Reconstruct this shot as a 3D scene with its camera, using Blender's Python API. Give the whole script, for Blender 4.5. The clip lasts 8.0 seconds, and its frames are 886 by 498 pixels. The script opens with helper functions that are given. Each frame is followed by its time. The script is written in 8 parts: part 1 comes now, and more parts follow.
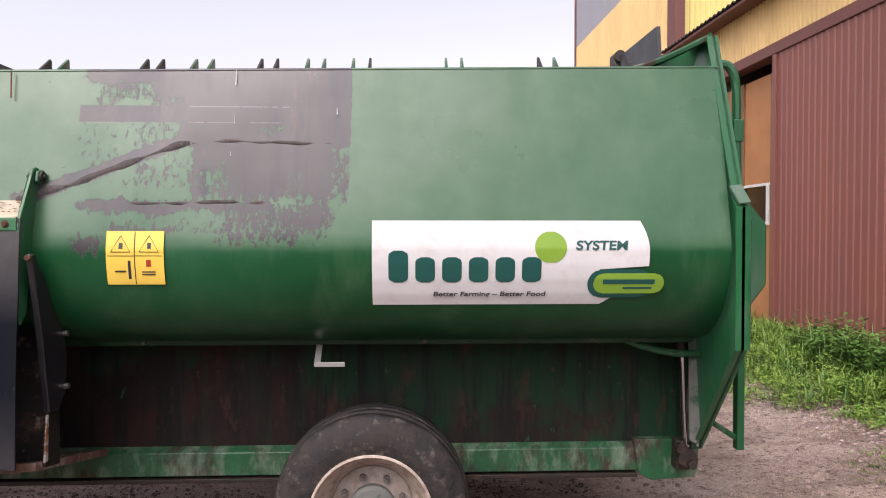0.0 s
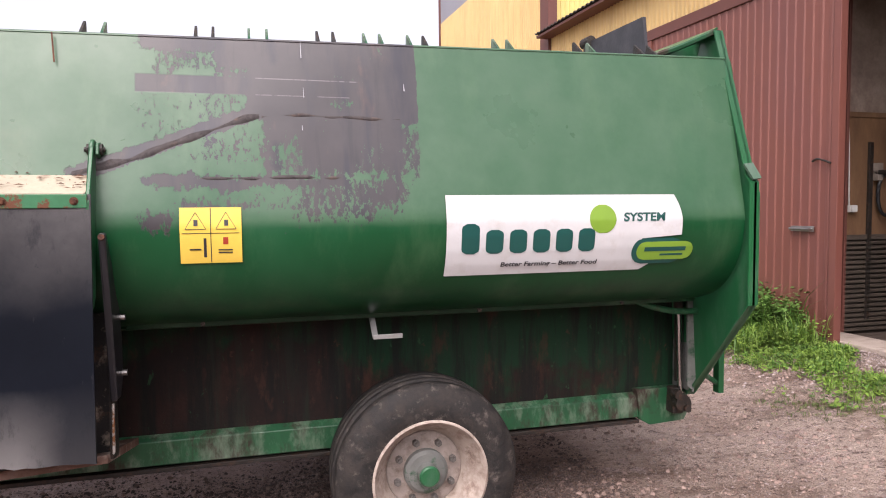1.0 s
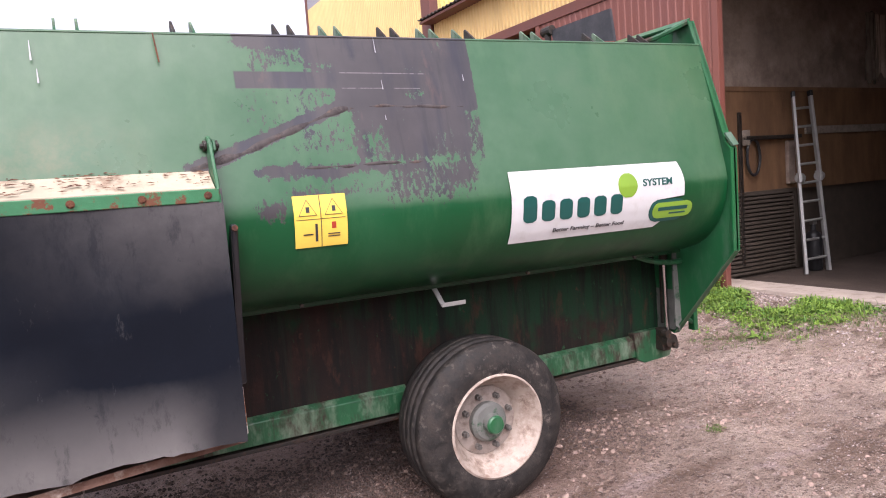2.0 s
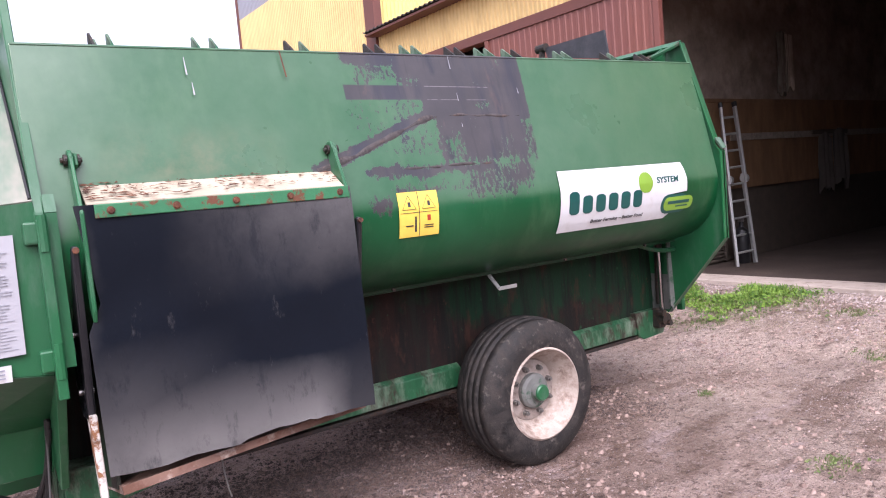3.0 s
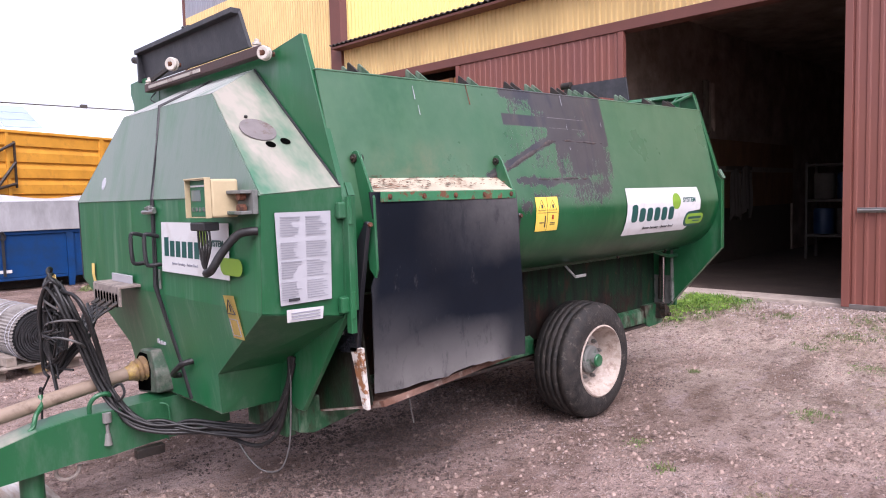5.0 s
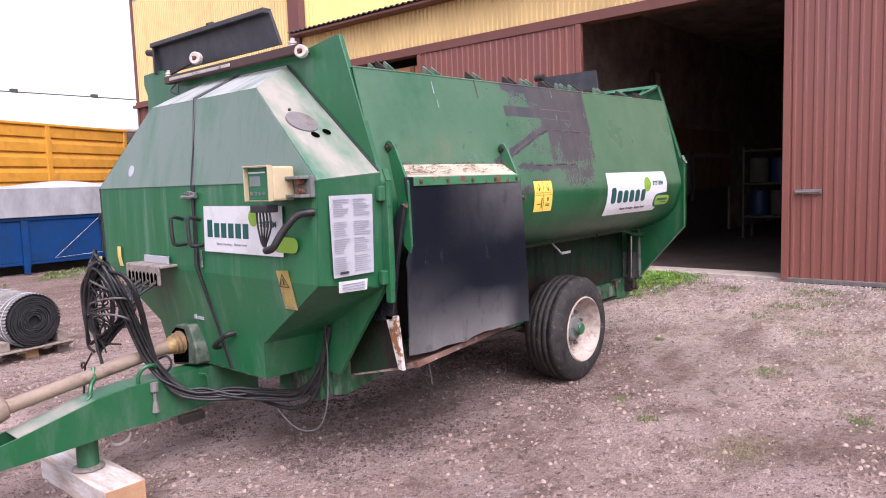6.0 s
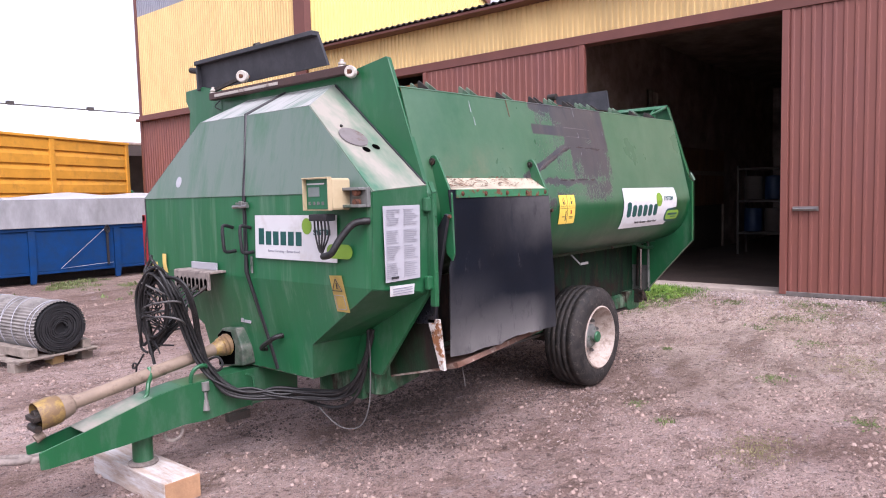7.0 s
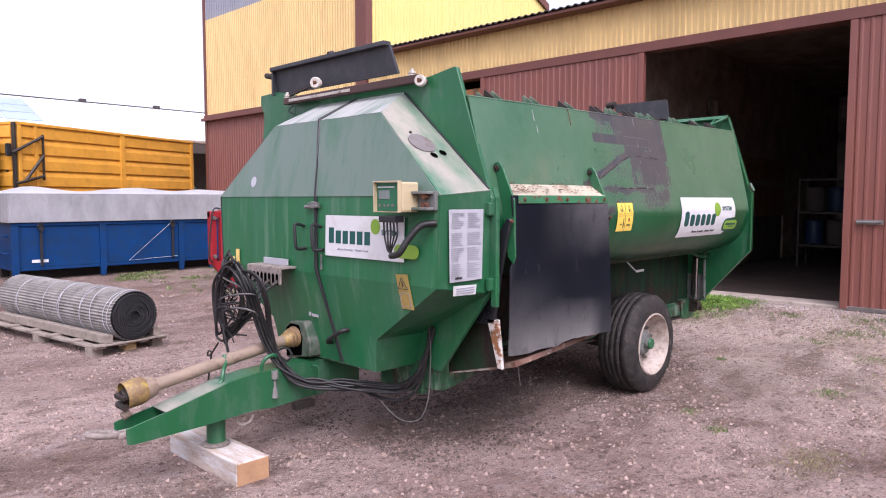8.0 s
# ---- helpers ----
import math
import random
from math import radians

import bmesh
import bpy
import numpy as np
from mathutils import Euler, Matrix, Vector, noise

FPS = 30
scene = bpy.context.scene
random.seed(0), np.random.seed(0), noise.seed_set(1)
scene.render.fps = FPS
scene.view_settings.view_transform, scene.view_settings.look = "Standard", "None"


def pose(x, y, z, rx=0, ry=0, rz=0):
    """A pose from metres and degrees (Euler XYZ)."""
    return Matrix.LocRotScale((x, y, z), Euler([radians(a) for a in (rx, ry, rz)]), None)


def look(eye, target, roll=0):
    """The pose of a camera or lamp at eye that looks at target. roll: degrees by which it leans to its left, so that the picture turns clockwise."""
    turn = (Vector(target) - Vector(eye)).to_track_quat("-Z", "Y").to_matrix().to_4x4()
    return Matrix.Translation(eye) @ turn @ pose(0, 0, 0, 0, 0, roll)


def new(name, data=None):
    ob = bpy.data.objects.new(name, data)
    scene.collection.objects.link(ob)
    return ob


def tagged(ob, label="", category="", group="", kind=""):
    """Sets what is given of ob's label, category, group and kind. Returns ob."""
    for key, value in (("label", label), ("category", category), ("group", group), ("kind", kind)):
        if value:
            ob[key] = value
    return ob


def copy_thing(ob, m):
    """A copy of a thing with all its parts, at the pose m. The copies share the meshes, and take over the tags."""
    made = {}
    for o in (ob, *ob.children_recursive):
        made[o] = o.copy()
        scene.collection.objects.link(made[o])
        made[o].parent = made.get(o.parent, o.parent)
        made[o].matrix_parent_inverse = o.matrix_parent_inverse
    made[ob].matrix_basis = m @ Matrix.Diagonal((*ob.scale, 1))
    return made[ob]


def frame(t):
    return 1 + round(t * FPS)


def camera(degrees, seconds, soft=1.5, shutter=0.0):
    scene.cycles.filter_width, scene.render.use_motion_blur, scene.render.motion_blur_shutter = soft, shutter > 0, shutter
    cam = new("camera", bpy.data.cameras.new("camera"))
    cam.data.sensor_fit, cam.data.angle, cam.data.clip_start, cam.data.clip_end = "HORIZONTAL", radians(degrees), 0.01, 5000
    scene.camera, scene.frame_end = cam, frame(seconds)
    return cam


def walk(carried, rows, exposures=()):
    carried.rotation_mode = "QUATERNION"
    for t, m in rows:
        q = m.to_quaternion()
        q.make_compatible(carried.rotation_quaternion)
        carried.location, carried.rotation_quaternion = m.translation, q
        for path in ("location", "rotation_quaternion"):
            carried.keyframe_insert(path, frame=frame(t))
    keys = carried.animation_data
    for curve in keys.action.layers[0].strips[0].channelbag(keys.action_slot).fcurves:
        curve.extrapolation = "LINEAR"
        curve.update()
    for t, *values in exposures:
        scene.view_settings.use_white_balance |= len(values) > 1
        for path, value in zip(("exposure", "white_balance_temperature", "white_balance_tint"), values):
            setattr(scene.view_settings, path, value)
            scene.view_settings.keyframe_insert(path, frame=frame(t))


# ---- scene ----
cam = camera(64.9, 8.0, soft=1.05)
PATH = [
    (0, (0.207, -2.938, 1.597), (0.29, -0.94, 1.553), 0.0),
    (0.5, (-0.235, -2.914, 1.606), (0.029, -0.934, 1.51), -0.0),
    (1, (-0.721, -2.929, 1.602), (-0.182, -1.006, 1.481), -0.5),
    (1.5, (-1.194, -2.889, 1.592), (-0.464, -1.033, 1.439), -3.3),
    (2, (-1.701, -2.897, 1.604), (-0.779, -1.131, 1.426), -4.1),
    (2.2, (-1.875, -2.920, 1.603), (-0.929, -1.167, 1.421), -3.2),
    (3.3, (-2.859, -2.904, 1.609), (-1.664, -1.310, 1.436), -4.7),
    (3.5, (-3.046, -2.905, 1.655), (-1.861, -1.304, 1.474), -2.6),
    (4, (-3.47, -2.855, 1.631), (-2.255, -1.271, 1.509), -2.6),
    (4.5, (-3.875, -2.865, 1.63), (-2.569, -1.357, 1.49), -2.0),
    (4.7, (-4.014, -2.854, 1.627), (-2.676, -1.375, 1.482), -1.2),
    (5.8, (-4.692, -2.801, 1.630), (-3.204, -1.477, 1.449), -3.6),
    (6, (-4.814, -2.822, 1.633), (-3.318, -1.509, 1.437), -1.9),
    (6.5, (-5.043, -2.819, 1.612), (-3.553, -1.495, 1.448), -1.7),
    (7, (-5.194, -2.777, 1.622), (-3.674, -1.486, 1.47), -1.4),
    (7.5, (-5.316, -2.815, 1.636), (-3.877, -1.434, 1.487), -1.5),
    (8, (-5.367, -2.831, 1.632), (-3.941, -1.436, 1.49), 0.0),
]
walk(cam, [(t, look(eye, target, roll)) for t, eye, target, roll in PATH],
     exposures=[(0.0, 0.88, 6700, 20), (1.5, 1.14, 6600, 22), (3.5, 1.36, 6050, 25), (4.5, 1.15, 6150, 25), (6.5, 1.22, 6080, 25), (8.0, 1.06, 6050, 25)])

# ---------------------------------------------------------------- light
SUN_ELEV, SUN_AZ = 52.0, -152.0          # degrees; azimuth from +y towards +x
world = bpy.data.worlds.new("overcast_sky")
scene.world = world
world.use_nodes = True
wn, wl = world.node_tree.nodes, world.node_tree.links
wn.clear()
w_out = wn.new("ShaderNodeOutputWorld")
w_bg = wn.new("ShaderNodeBackground")
w_sky = wn.new("ShaderNodeTexSky")
w_hsv = wn.new("ShaderNodeHueSaturation")
w_sky.sky_type = "NISHITA"
w_sky.sun_disc = False
w_sky.sun_elevation = radians(SUN_ELEV)
w_sky.sun_rotation = radians(SUN_AZ)
w_sky.air_density, w_sky.dust_density, w_sky.ozone_density = 1.0, 4.0, 1.0
w_hsv.inputs["Saturation"].default_value = 0.3
w_bg.inputs["Strength"].default_value = 0.15
wl.new(w_sky.outputs[0], w_hsv.inputs["Color"])
wl.new(w_hsv.outputs[0], w_bg.inputs["Color"])
wl.new(w_bg.outputs[0], w_out.inputs["Surface"])

sun = new("sun", bpy.data.lights.new("sun", "SUN"))
sun.data.energy, sun.data.angle, sun.data.color = 1.0, radians(60), (1.0, 0.97, 0.94)
_e, _a = radians(SUN_ELEV), radians(SUN_AZ)
sun.matrix_basis = look((30 * math.cos(_e) * math.sin(_a), 30 * math.cos(_e) * math.cos(_a), 30 * math.sin(_e)), (0, 0, 0))

# ---------------------------------------------------------------- materials
def mat(name, rgb, rough=0.6, metal=0.0, var=0.15, scale=6.0, fine=60.0, bump=0.02, spec=0.5, second=None, cover=0.5,
        stretch=(1, 1, 1), edge=0.08, second_rough=None, detail=6.0, coat=0.0, third=None, third_cover=0.6, third_scale=2.0, sheen=0.0):
    """A weathered surface: a base colour with grain at two scales, blotches of a second colour and streaks of a third."""
    m = bpy.data.materials.new(name)
    m.use_nodes = True
    n, l = m.node_tree.nodes, m.node_tree.links
    b = n["Principled BSDF"]
    tc, mp = n.new("ShaderNodeTexCoord"), n.new("ShaderNodeMapping")
    mp.inputs["Scale"].default_value = stretch
    l.new(tc.outputs["Object"], mp.inputs["Vector"])

    def noise_tex(s, d=5.0, r=0.6):
        t = n.new("ShaderNodeTexNoise")
        t.inputs["Scale"].default_value, t.inputs["Detail"].default_value, t.inputs["Roughness"].default_value = s, d, r
        l.new(mp.outputs[0], t.inputs["Vector"])
        return t.outputs["Fac"]

    def ramp(src, lo, hi):
        r = n.new("ShaderNodeMapRange")
        r.inputs["From Min"].default_value, r.inputs["From Max"].default_value = lo, hi
        l.new(src, r.inputs["Value"])
        return r.outputs["Result"]

    def mixed(f, a, c):
        x = n.new("ShaderNodeMix")
        x.data_type = "RGBA"
        l.new(f, x.inputs["Factor"])
        for sock, v in ((x.inputs["A"], a), (x.inputs["B"], c)):
            if isinstance(v, tuple):
                sock.default_value = (*v, 1)
            else:
                l.new(v, sock)
        return x.outputs["Result"]

    big, small = noise_tex(scale), noise_tex(fine, 3.0)
    dark = tuple(c * (1 - var) for c in rgb)
    light = tuple(min(1.0, c * (1 + var)) for c in rgb)
    col = mixed(ramp(big, 0.3, 0.7), dark, light)
    col = mixed(ramp(small, 0.35, 0.65), col, mixed(ramp(big, 0.2, 0.8), tuple(c * (1 - var * 1.2) for c in rgb), tuple(min(1, c * (1 + var * 0.6)) for c in rgb)))
    rough_out = None
    if second:
        s2 = noise_tex(scale * 1.7, detail, 0.68)
        f2 = ramp(s2, 1 - cover - edge + 0.0, 1 - cover + edge)
        col = mixed(f2, col, second)
        if second_rough is not None:
            mr = n.new("ShaderNodeMapRange")
            mr.inputs["To Min"].default_value, mr.inputs["To Max"].default_value = rough, second_rough
            l.new(f2, mr.inputs["Value"])
            rough_out = mr.outputs["Result"]
    if third:
        s3 = noise_tex(third_scale, 7.0, 0.7)
        col = mixed(ramp(s3, third_cover - 0.05, third_cover + 0.12), col, third)
    l.new(col, b.inputs["Base Color"])
    if rough_out is None:
        mr = n.new("ShaderNodeMapRange")
        mr.inputs["To Min"].default_value, mr.inputs["To Max"].default_value = max(0.03, rough - 0.08), min(1, rough + 0.1)
        l.new(big, mr.inputs["Value"])
        rough_out = mr.outputs["Result"]
    l.new(rough_out, b.inputs["Roughness"])
    b.inputs["Metallic"].default_value = metal
    b.inputs["Specular IOR Level"].default_value = spec
    b.inputs["Coat Weight"].default_value = coat
    b.inputs["Sheen Weight"].default_value, b.inputs["Sheen Roughness"].default_value = sheen, 0.4
    if bump:
        bp = n.new("ShaderNodeBump")
        bp.inputs["Strength"].default_value, bp.inputs["Distance"].default_value = 0.5, bump
        mx = n.new("ShaderNodeMath")
        mx.operation = "ADD"
        l.new(small, mx.inputs[0])
        l.new(big, mx.inputs[1])
        l.new(mx.outputs[0], bp.inputs["Height"])
        l.new(bp.outputs[0], b.inputs["Normal"])
    return m


GREEN = (0.0095, 0.108, 0.037)
M_green = mat("green_paint", GREEN, 0.32, var=0.18, scale=1.6, fine=30, bump=0.001, second=(0.025, 0.1, 0.05), cover=0.42, edge=0.2, second_rough=0.45, third=(0.06, 0.135, 0.082), third_cover=0.56, third_scale=6, stretch=(1, 1, 0.3))
# dust film, with the sky's reflection on sloping panels put into its pale colour
M_green_dusty = mat("dusty_green_paint", GREEN, 0.4, var=0.15, scale=2.2, fine=40, bump=0.001, second=(0.105, 0.155, 0.125), cover=0.62, edge=0.16, second_rough=0.5, stretch=(1.6, 1.6, 0.3), sheen=0.3)
M_green_pale = mat("dust_caked_green_paint", (0.05, 0.15, 0.09), 0.5, var=0.15, scale=1.3, fine=40, bump=0.001, second=(0.3, 0.275, 0.235), cover=0.55, edge=0.16, second_rough=0.7, sheen=0.15, stretch=(2.2, 1, 0.6), detail=4)
M_roof_dust = mat("streaked_dust_on_green", (0.05, 0.14, 0.085), 0.5, var=0.15, scale=1.6, fine=40, bump=0.001, second=(0.36, 0.36, 0.35), cover=0.57, edge=0.12, second_rough=0.7, stretch=(0.6, 5, 0.6), detail=5, third=(0.42, 0.41, 0.4), third_cover=0.6, third_scale=3)
M_green_worn = mat("worn_green_paint", (0.011, 0.085, 0.034), 0.45, var=0.3, scale=5, fine=50, bump=0.003, second=(0.04, 0.024, 0.017), cover=0.45, edge=0.06, second_rough=0.85, stretch=(1, 1, 0.4), third=(0.14, 0.2, 0.14), third_cover=0.53, third_scale=9)
M_rust_green = mat("rusting_green_steel", (0.026, 0.012, 0.008), 0.75, var=0.6, scale=1.3, fine=60, bump=0.006, second=(0.004, 0.03, 0.011), cover=0.47, edge=0.08, second_rough=0.42, stretch=(1.6, 1.6, 0.6), third=(0.01, 0.008, 0.007), third_cover=0.56, third_scale=5, detail=9)
M_black_rubber = mat("black_rubber_sheet", (0.014, 0.015, 0.02), 0.27, var=0.2, scale=2.0, fine=60, bump=0.0006, second=(0.03, 0.029, 0.03), cover=0.4, edge=0.2, second_rough=0.4, stretch=(1, 1, 0.5))
M_lip = mat("rusty_chute_lip", (0.17, 0.095, 0.07), 0.8, var=0.2, scale=6, fine=60, bump=0.004, second=(0.12, 0.055, 0.035), cover=0.48, edge=0.06, third=(0.5, 0.45, 0.39), third_cover=0.55, third_scale=4)
M_black = mat("black_plastic", (0.015, 0.015, 0.017), 0.45, var=0.25, scale=9, fine=80, bump=0.001)
M_tyre = mat("tyre_rubber", (0.011, 0.0102, 0.0098), 0.68, var=0.4, scale=9, fine=50, bump=0.01, second=(0.04, 0.033, 0.029), cover=0.46, edge=0.12, second_rough=0.9, third=(0.12, 0.1, 0.088), third_cover=0.61, third_scale=22)
M_wheel_disc = mat("dusty_wheel_disc", (0.33, 0.28, 0.25), 0.7, var=0.2, scale=12, fine=60, bump=0.003, second=(0.2, 0.155, 0.13), cover=0.42, edge=0.1, third=(0.08, 0.055, 0.04), third_cover=0.64, third_scale=18)
# flat black for sheets laid over openings: the shade inside put into colour
M_void = mat("opening_shade_black", (0.002, 0.002, 0.002), 1.0, var=0.1, scale=9, fine=60, bump=0, spec=0.0)
M_rim = mat("cream_rim_paint", (0.43, 0.36, 0.31), 0.6, var=0.2, scale=9, fine=60, bump=0.003, second=(0.24, 0.175, 0.14), cover=0.44, edge=0.1, third=(0.1, 0.06, 0.04), third_cover=0.62, third_scale=11)
M_steel = mat("bare_steel", (0.35, 0.34, 0.33), 0.35, metal=0.9, var=0.2, scale=12, fine=80, bump=0.001)
M_chrome = mat("chromed_rod", (0.6, 0.6, 0.6), 0.12, metal=1.0, var=0.05, scale=12, fine=80, bump=0.0)
M_grey_plate = mat("scraped_grey_plate", (0.15, 0.155, 0.145), 0.6, var=0.25, scale=8, fine=60, bump=0.003, second=(0.02, 0.07, 0.035), cover=0.4, edge=0.06)
M_rust = mat("brown_rust", (0.13, 0.05, 0.026), 0.9, var=0.4, scale=14, fine=90, bump=0.006, second=(0.05, 0.02, 0.014), cover=0.45)
M_greasy = mat("greasy_black_steel", (0.02, 0.016, 0.013), 0.55, var=0.4, scale=16, fine=90, bump=0.008, second=(0.06, 0.03, 0.018), cover=0.4)
M_cream = mat("cream_sheet_with_rust", (0.42, 0.37, 0.28), 0.75, var=0.2, scale=4, fine=60, bump=0.003, second=(0.17, 0.085, 0.05), cover=0.38, edge=0.08, third=(0.06, 0.035, 0.022), third_cover=0.68, third_scale=5)
M_white_rust = mat("flaking_white_edge", (0.55, 0.52, 0.48), 0.7, var=0.15, scale=9, fine=60, bump=0.004, second=(0.24, 0.1, 0.04), cover=0.47, edge=0.03, third=(0.02, 0.015, 0.012), third_cover=0.6, third_scale=9)
M_clamp = mat("chipped_clamp_bar", (0.03, 0.16, 0.07), 0.5, var=0.2, scale=9, fine=60, bump=0.002, second=(0.14, 0.055, 0.03), cover=0.41, edge=0.03, second_rough=0.9)
M_brown_bar = mat("brown_coated_bar", (0.055, 0.026, 0.022), 0.5, var=0.25, scale=10, fine=70, bump=0.002)
M_white = mat("white_vinyl", (0.6, 0.6, 0.605), 0.4, var=0.06, scale=5, fine=40, bump=0.001, second=(0.5, 0.48, 0.46), cover=0.36, edge=0.12)
M_paper = mat("laminated_paper", (0.4, 0.4, 0.43), 0.22, var=0.05, scale=5, fine=30, bump=0.0005)
M_print = mat("grey_print", (0.28, 0.28, 0.33), 0.4, var=0.1, scale=30, fine=80, bump=0)
M_print_dark = mat("dark_print", (0.03, 0.03, 0.035), 0.4, var=0.1, scale=30, fine=80, bump=0)
M_teal = mat("dark_teal_print", (0.006, 0.075, 0.065), 0.35, var=0.05, scale=9, fine=60, bump=0)
M_lime = mat("lime_print", (0.19, 0.34, 0.035), 0.4, var=0.06, scale=9, fine=60, bump=0)
M_yellow_sign = mat("yellow_warning_vinyl", (0.8, 0.56, 0.09), 0.35, var=0.08, scale=9, fine=60, bump=0.0005)
M_yellow_faded = mat("faded_yellow_vinyl", (0.72, 0.52, 0.16), 0.45, var=0.12, scale=12, fine=60, bump=0.0005)
M_redprint = mat("red_print", (0.35, 0.04, 0.02), 0.4, var=0.1, scale=20, fine=60, bump=0)
M_beige = mat("beige_plastic_housing", (0.47, 0.38, 0.23), 0.5, var=0.08, scale=12, fine=80, bump=0.001)
M_screen = mat("grey_display_glass", (0.2, 0.24, 0.23), 0.12, var=0.1, scale=6, fine=40, bump=0)
M_panelgreen = mat("green_keypad", (0.015, 0.13, 0.06), 0.4, var=0.1, scale=12, fine=40, bump=0)
M_cable = mat("black_cable_sheath", (0.011, 0.0105, 0.011), 0.5, var=0.3, scale=14, fine=70, bump=0.001, second=(0.04, 0.035, 0.033), cover=0.38)
M_grey_hose = mat("grey_hose", (0.2, 0.19, 0.18), 0.5, var=0.15, scale=14, fine=70, bump=0.001)
M_pto = mat("dirty_shaft_guard", (0.27, 0.2, 0.15), 0.6, var=0.2, scale=7, fine=60, bump=0.002, second=(0.15, 0.1, 0.075), cover=0.4)
M_pto_yellow = mat("yellow_guard_cone", (0.4, 0.27, 0.075), 0.5, var=0.25, scale=9, fine=60, bump=0.002, second=(0.2, 0.125, 0.065), cover=0.55)
M_yellow_paint = mat("yellow_machine_paint", (0.7, 0.48, 0.03), 0.4, var=0.1, scale=4, fine=60, bump=0.001)
M_insul = mat("white_ceramic", (0.48, 0.44, 0.39), 0.35, var=0.1, scale=20, fine=60, bump=0.0005, second=(0.2, 0.12, 0.07), cover=0.3)
M_slate = mat("dark_slate_board", (0.03, 0.031, 0.037), 0.5, var=0.2, scale=5, fine=60, bump=0.002, second=(0.06, 0.058, 0.066), cover=0.4, edge=0.15)
M_timber = mat("weathered_timber", (0.46, 0.37, 0.31), 0.8, var=0.2, scale=4, fine=70, bump=0.004, stretch=(6, 1, 6), second=(0.34, 0.25, 0.2), cover=0.42, third=(0.58, 0.56, 0.56), third_cover=0.5, third_scale=2.6)
M_timber_end = mat("sawn_timber_end", (0.42, 0.24, 0.13), 0.8, var=0.2, scale=14, fine=90, bump=0.004)
M_pallet = mat("grey_pallet_wood", (0.27, 0.225, 0.19), 0.85, var=0.25, scale=8, fine=90, bump=0.004, second=(0.18, 0.15, 0.12), cover=0.42)
M_fresh = mat("fresh_timber_block", (0.5, 0.34, 0.16), 0.8, var=0.15, scale=9, fine=90, bump=0.003)
M_mat_side = mat("ribbed_grey_matting", (0.23, 0.212, 0.197), 0.75, var=0.3, scale=4, fine=60, bump=0.004, second=(0.12, 0.108, 0.1), cover=0.4, edge=0.1)
M_mat_end = mat("coiled_black_matting", (0.018, 0.018, 0.02), 0.6, var=0.3, scale=9, fine=60, bump=0.003)
M_blue = mat("blue_container_paint", (0.002, 0.036, 0.135), 0.6, spec=0.15, var=0.18, scale=2, fine=40, bump=0.002, second=(0.008, 0.03, 0.085), cover=0.45, edge=0.15)
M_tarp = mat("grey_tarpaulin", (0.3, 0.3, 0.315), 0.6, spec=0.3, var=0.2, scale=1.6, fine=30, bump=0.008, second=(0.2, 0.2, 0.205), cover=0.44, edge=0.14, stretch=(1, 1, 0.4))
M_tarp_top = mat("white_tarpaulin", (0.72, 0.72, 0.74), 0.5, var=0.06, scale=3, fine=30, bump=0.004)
M_orange = mat("orange_yellow_trailer_paint", (0.62, 0.29, 0.032), 0.5, var=0.15, scale=2.5, fine=40, bump=0.002, second=(0.4, 0.19, 0.03), cover=0.35, edge=0.12)
M_red = mat("red_machine_paint", (0.27, 0.008, 0.014), 0.45, var=0.15, scale=6, fine=50, bump=0.001)
M_wall_brown = mat("brown_red_cladding", (0.2, 0.07, 0.051), 0.5, var=0.1, scale=1.2, fine=22, bump=0.001, second=(0.18, 0.066, 0.058), cover=0.4, edge=0.2, stretch=(1, 1, 0.3))
M_trim_brown = mat("brown_trim_board", (0.14, 0.05, 0.038), 0.55, var=0.12, scale=3, fine=40, bump=0.001)
M_wall_yellow = mat("yellow_cladding", (0.69, 0.5, 0.22), 0.5, var=0.07, scale=1.0, fine=18, bump=0.001, second=(0.5, 0.35, 0.15), cover=0.35, edge=0.2, stretch=(1, 1, 0.3))
# brighter copy of the yellow cladding: stronger light on the side wall painted in
M_wall_yellow_lit = mat("lit_yellow_cladding", (0.73, 0.59, 0.22), 0.45, var=0.05, scale=1.0, fine=18, bump=0.001)
M_wall_grey = mat("grey_blue_cladding", (0.24, 0.25, 0.29), 0.5, var=0.08, scale=1.0, fine=18, bump=0.001)
M_roof = mat("dark_corrugated_roof", (0.04, 0.032, 0.028), 0.7, var=0.2, scale=3, fine=40, bump=0.002)
M_ply = mat("stained_plywood", (0.22, 0.12, 0.06), 0.75, var=0.2, scale=2.5, fine=60, bump=0.002, second=(0.13, 0.068, 0.036), cover=0.45, edge=0.15, stretch=(1, 1, 0.3))
M_ply_orange = mat("orange_plywood_door", (0.38, 0.17, 0.065), 0.65, var=0.15, scale=3, fine=60, bump=0.002, second=(0.4, 0.13, 0.06), cover=0.35)
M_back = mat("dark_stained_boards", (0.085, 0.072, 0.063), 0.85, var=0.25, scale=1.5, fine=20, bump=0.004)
# inner walls coloured paler, standing in for daylight deep in the barn
M_inner = mat("lifted_dusty_inner_wall", (0.36, 0.28, 0.23), 0.9, var=0.3, scale=1.2, fine=30, bump=0.004, second=(0.19, 0.14, 0.115), cover=0.48, edge=0.12)
M_inner_far = mat("brightened_inner_wall", (0.6, 0.55, 0.52), 0.9, var=0.25, scale=1.2, fine=30, bump=0.004, second=(0.3, 0.26, 0.24), cover=0.45, edge=0.12)
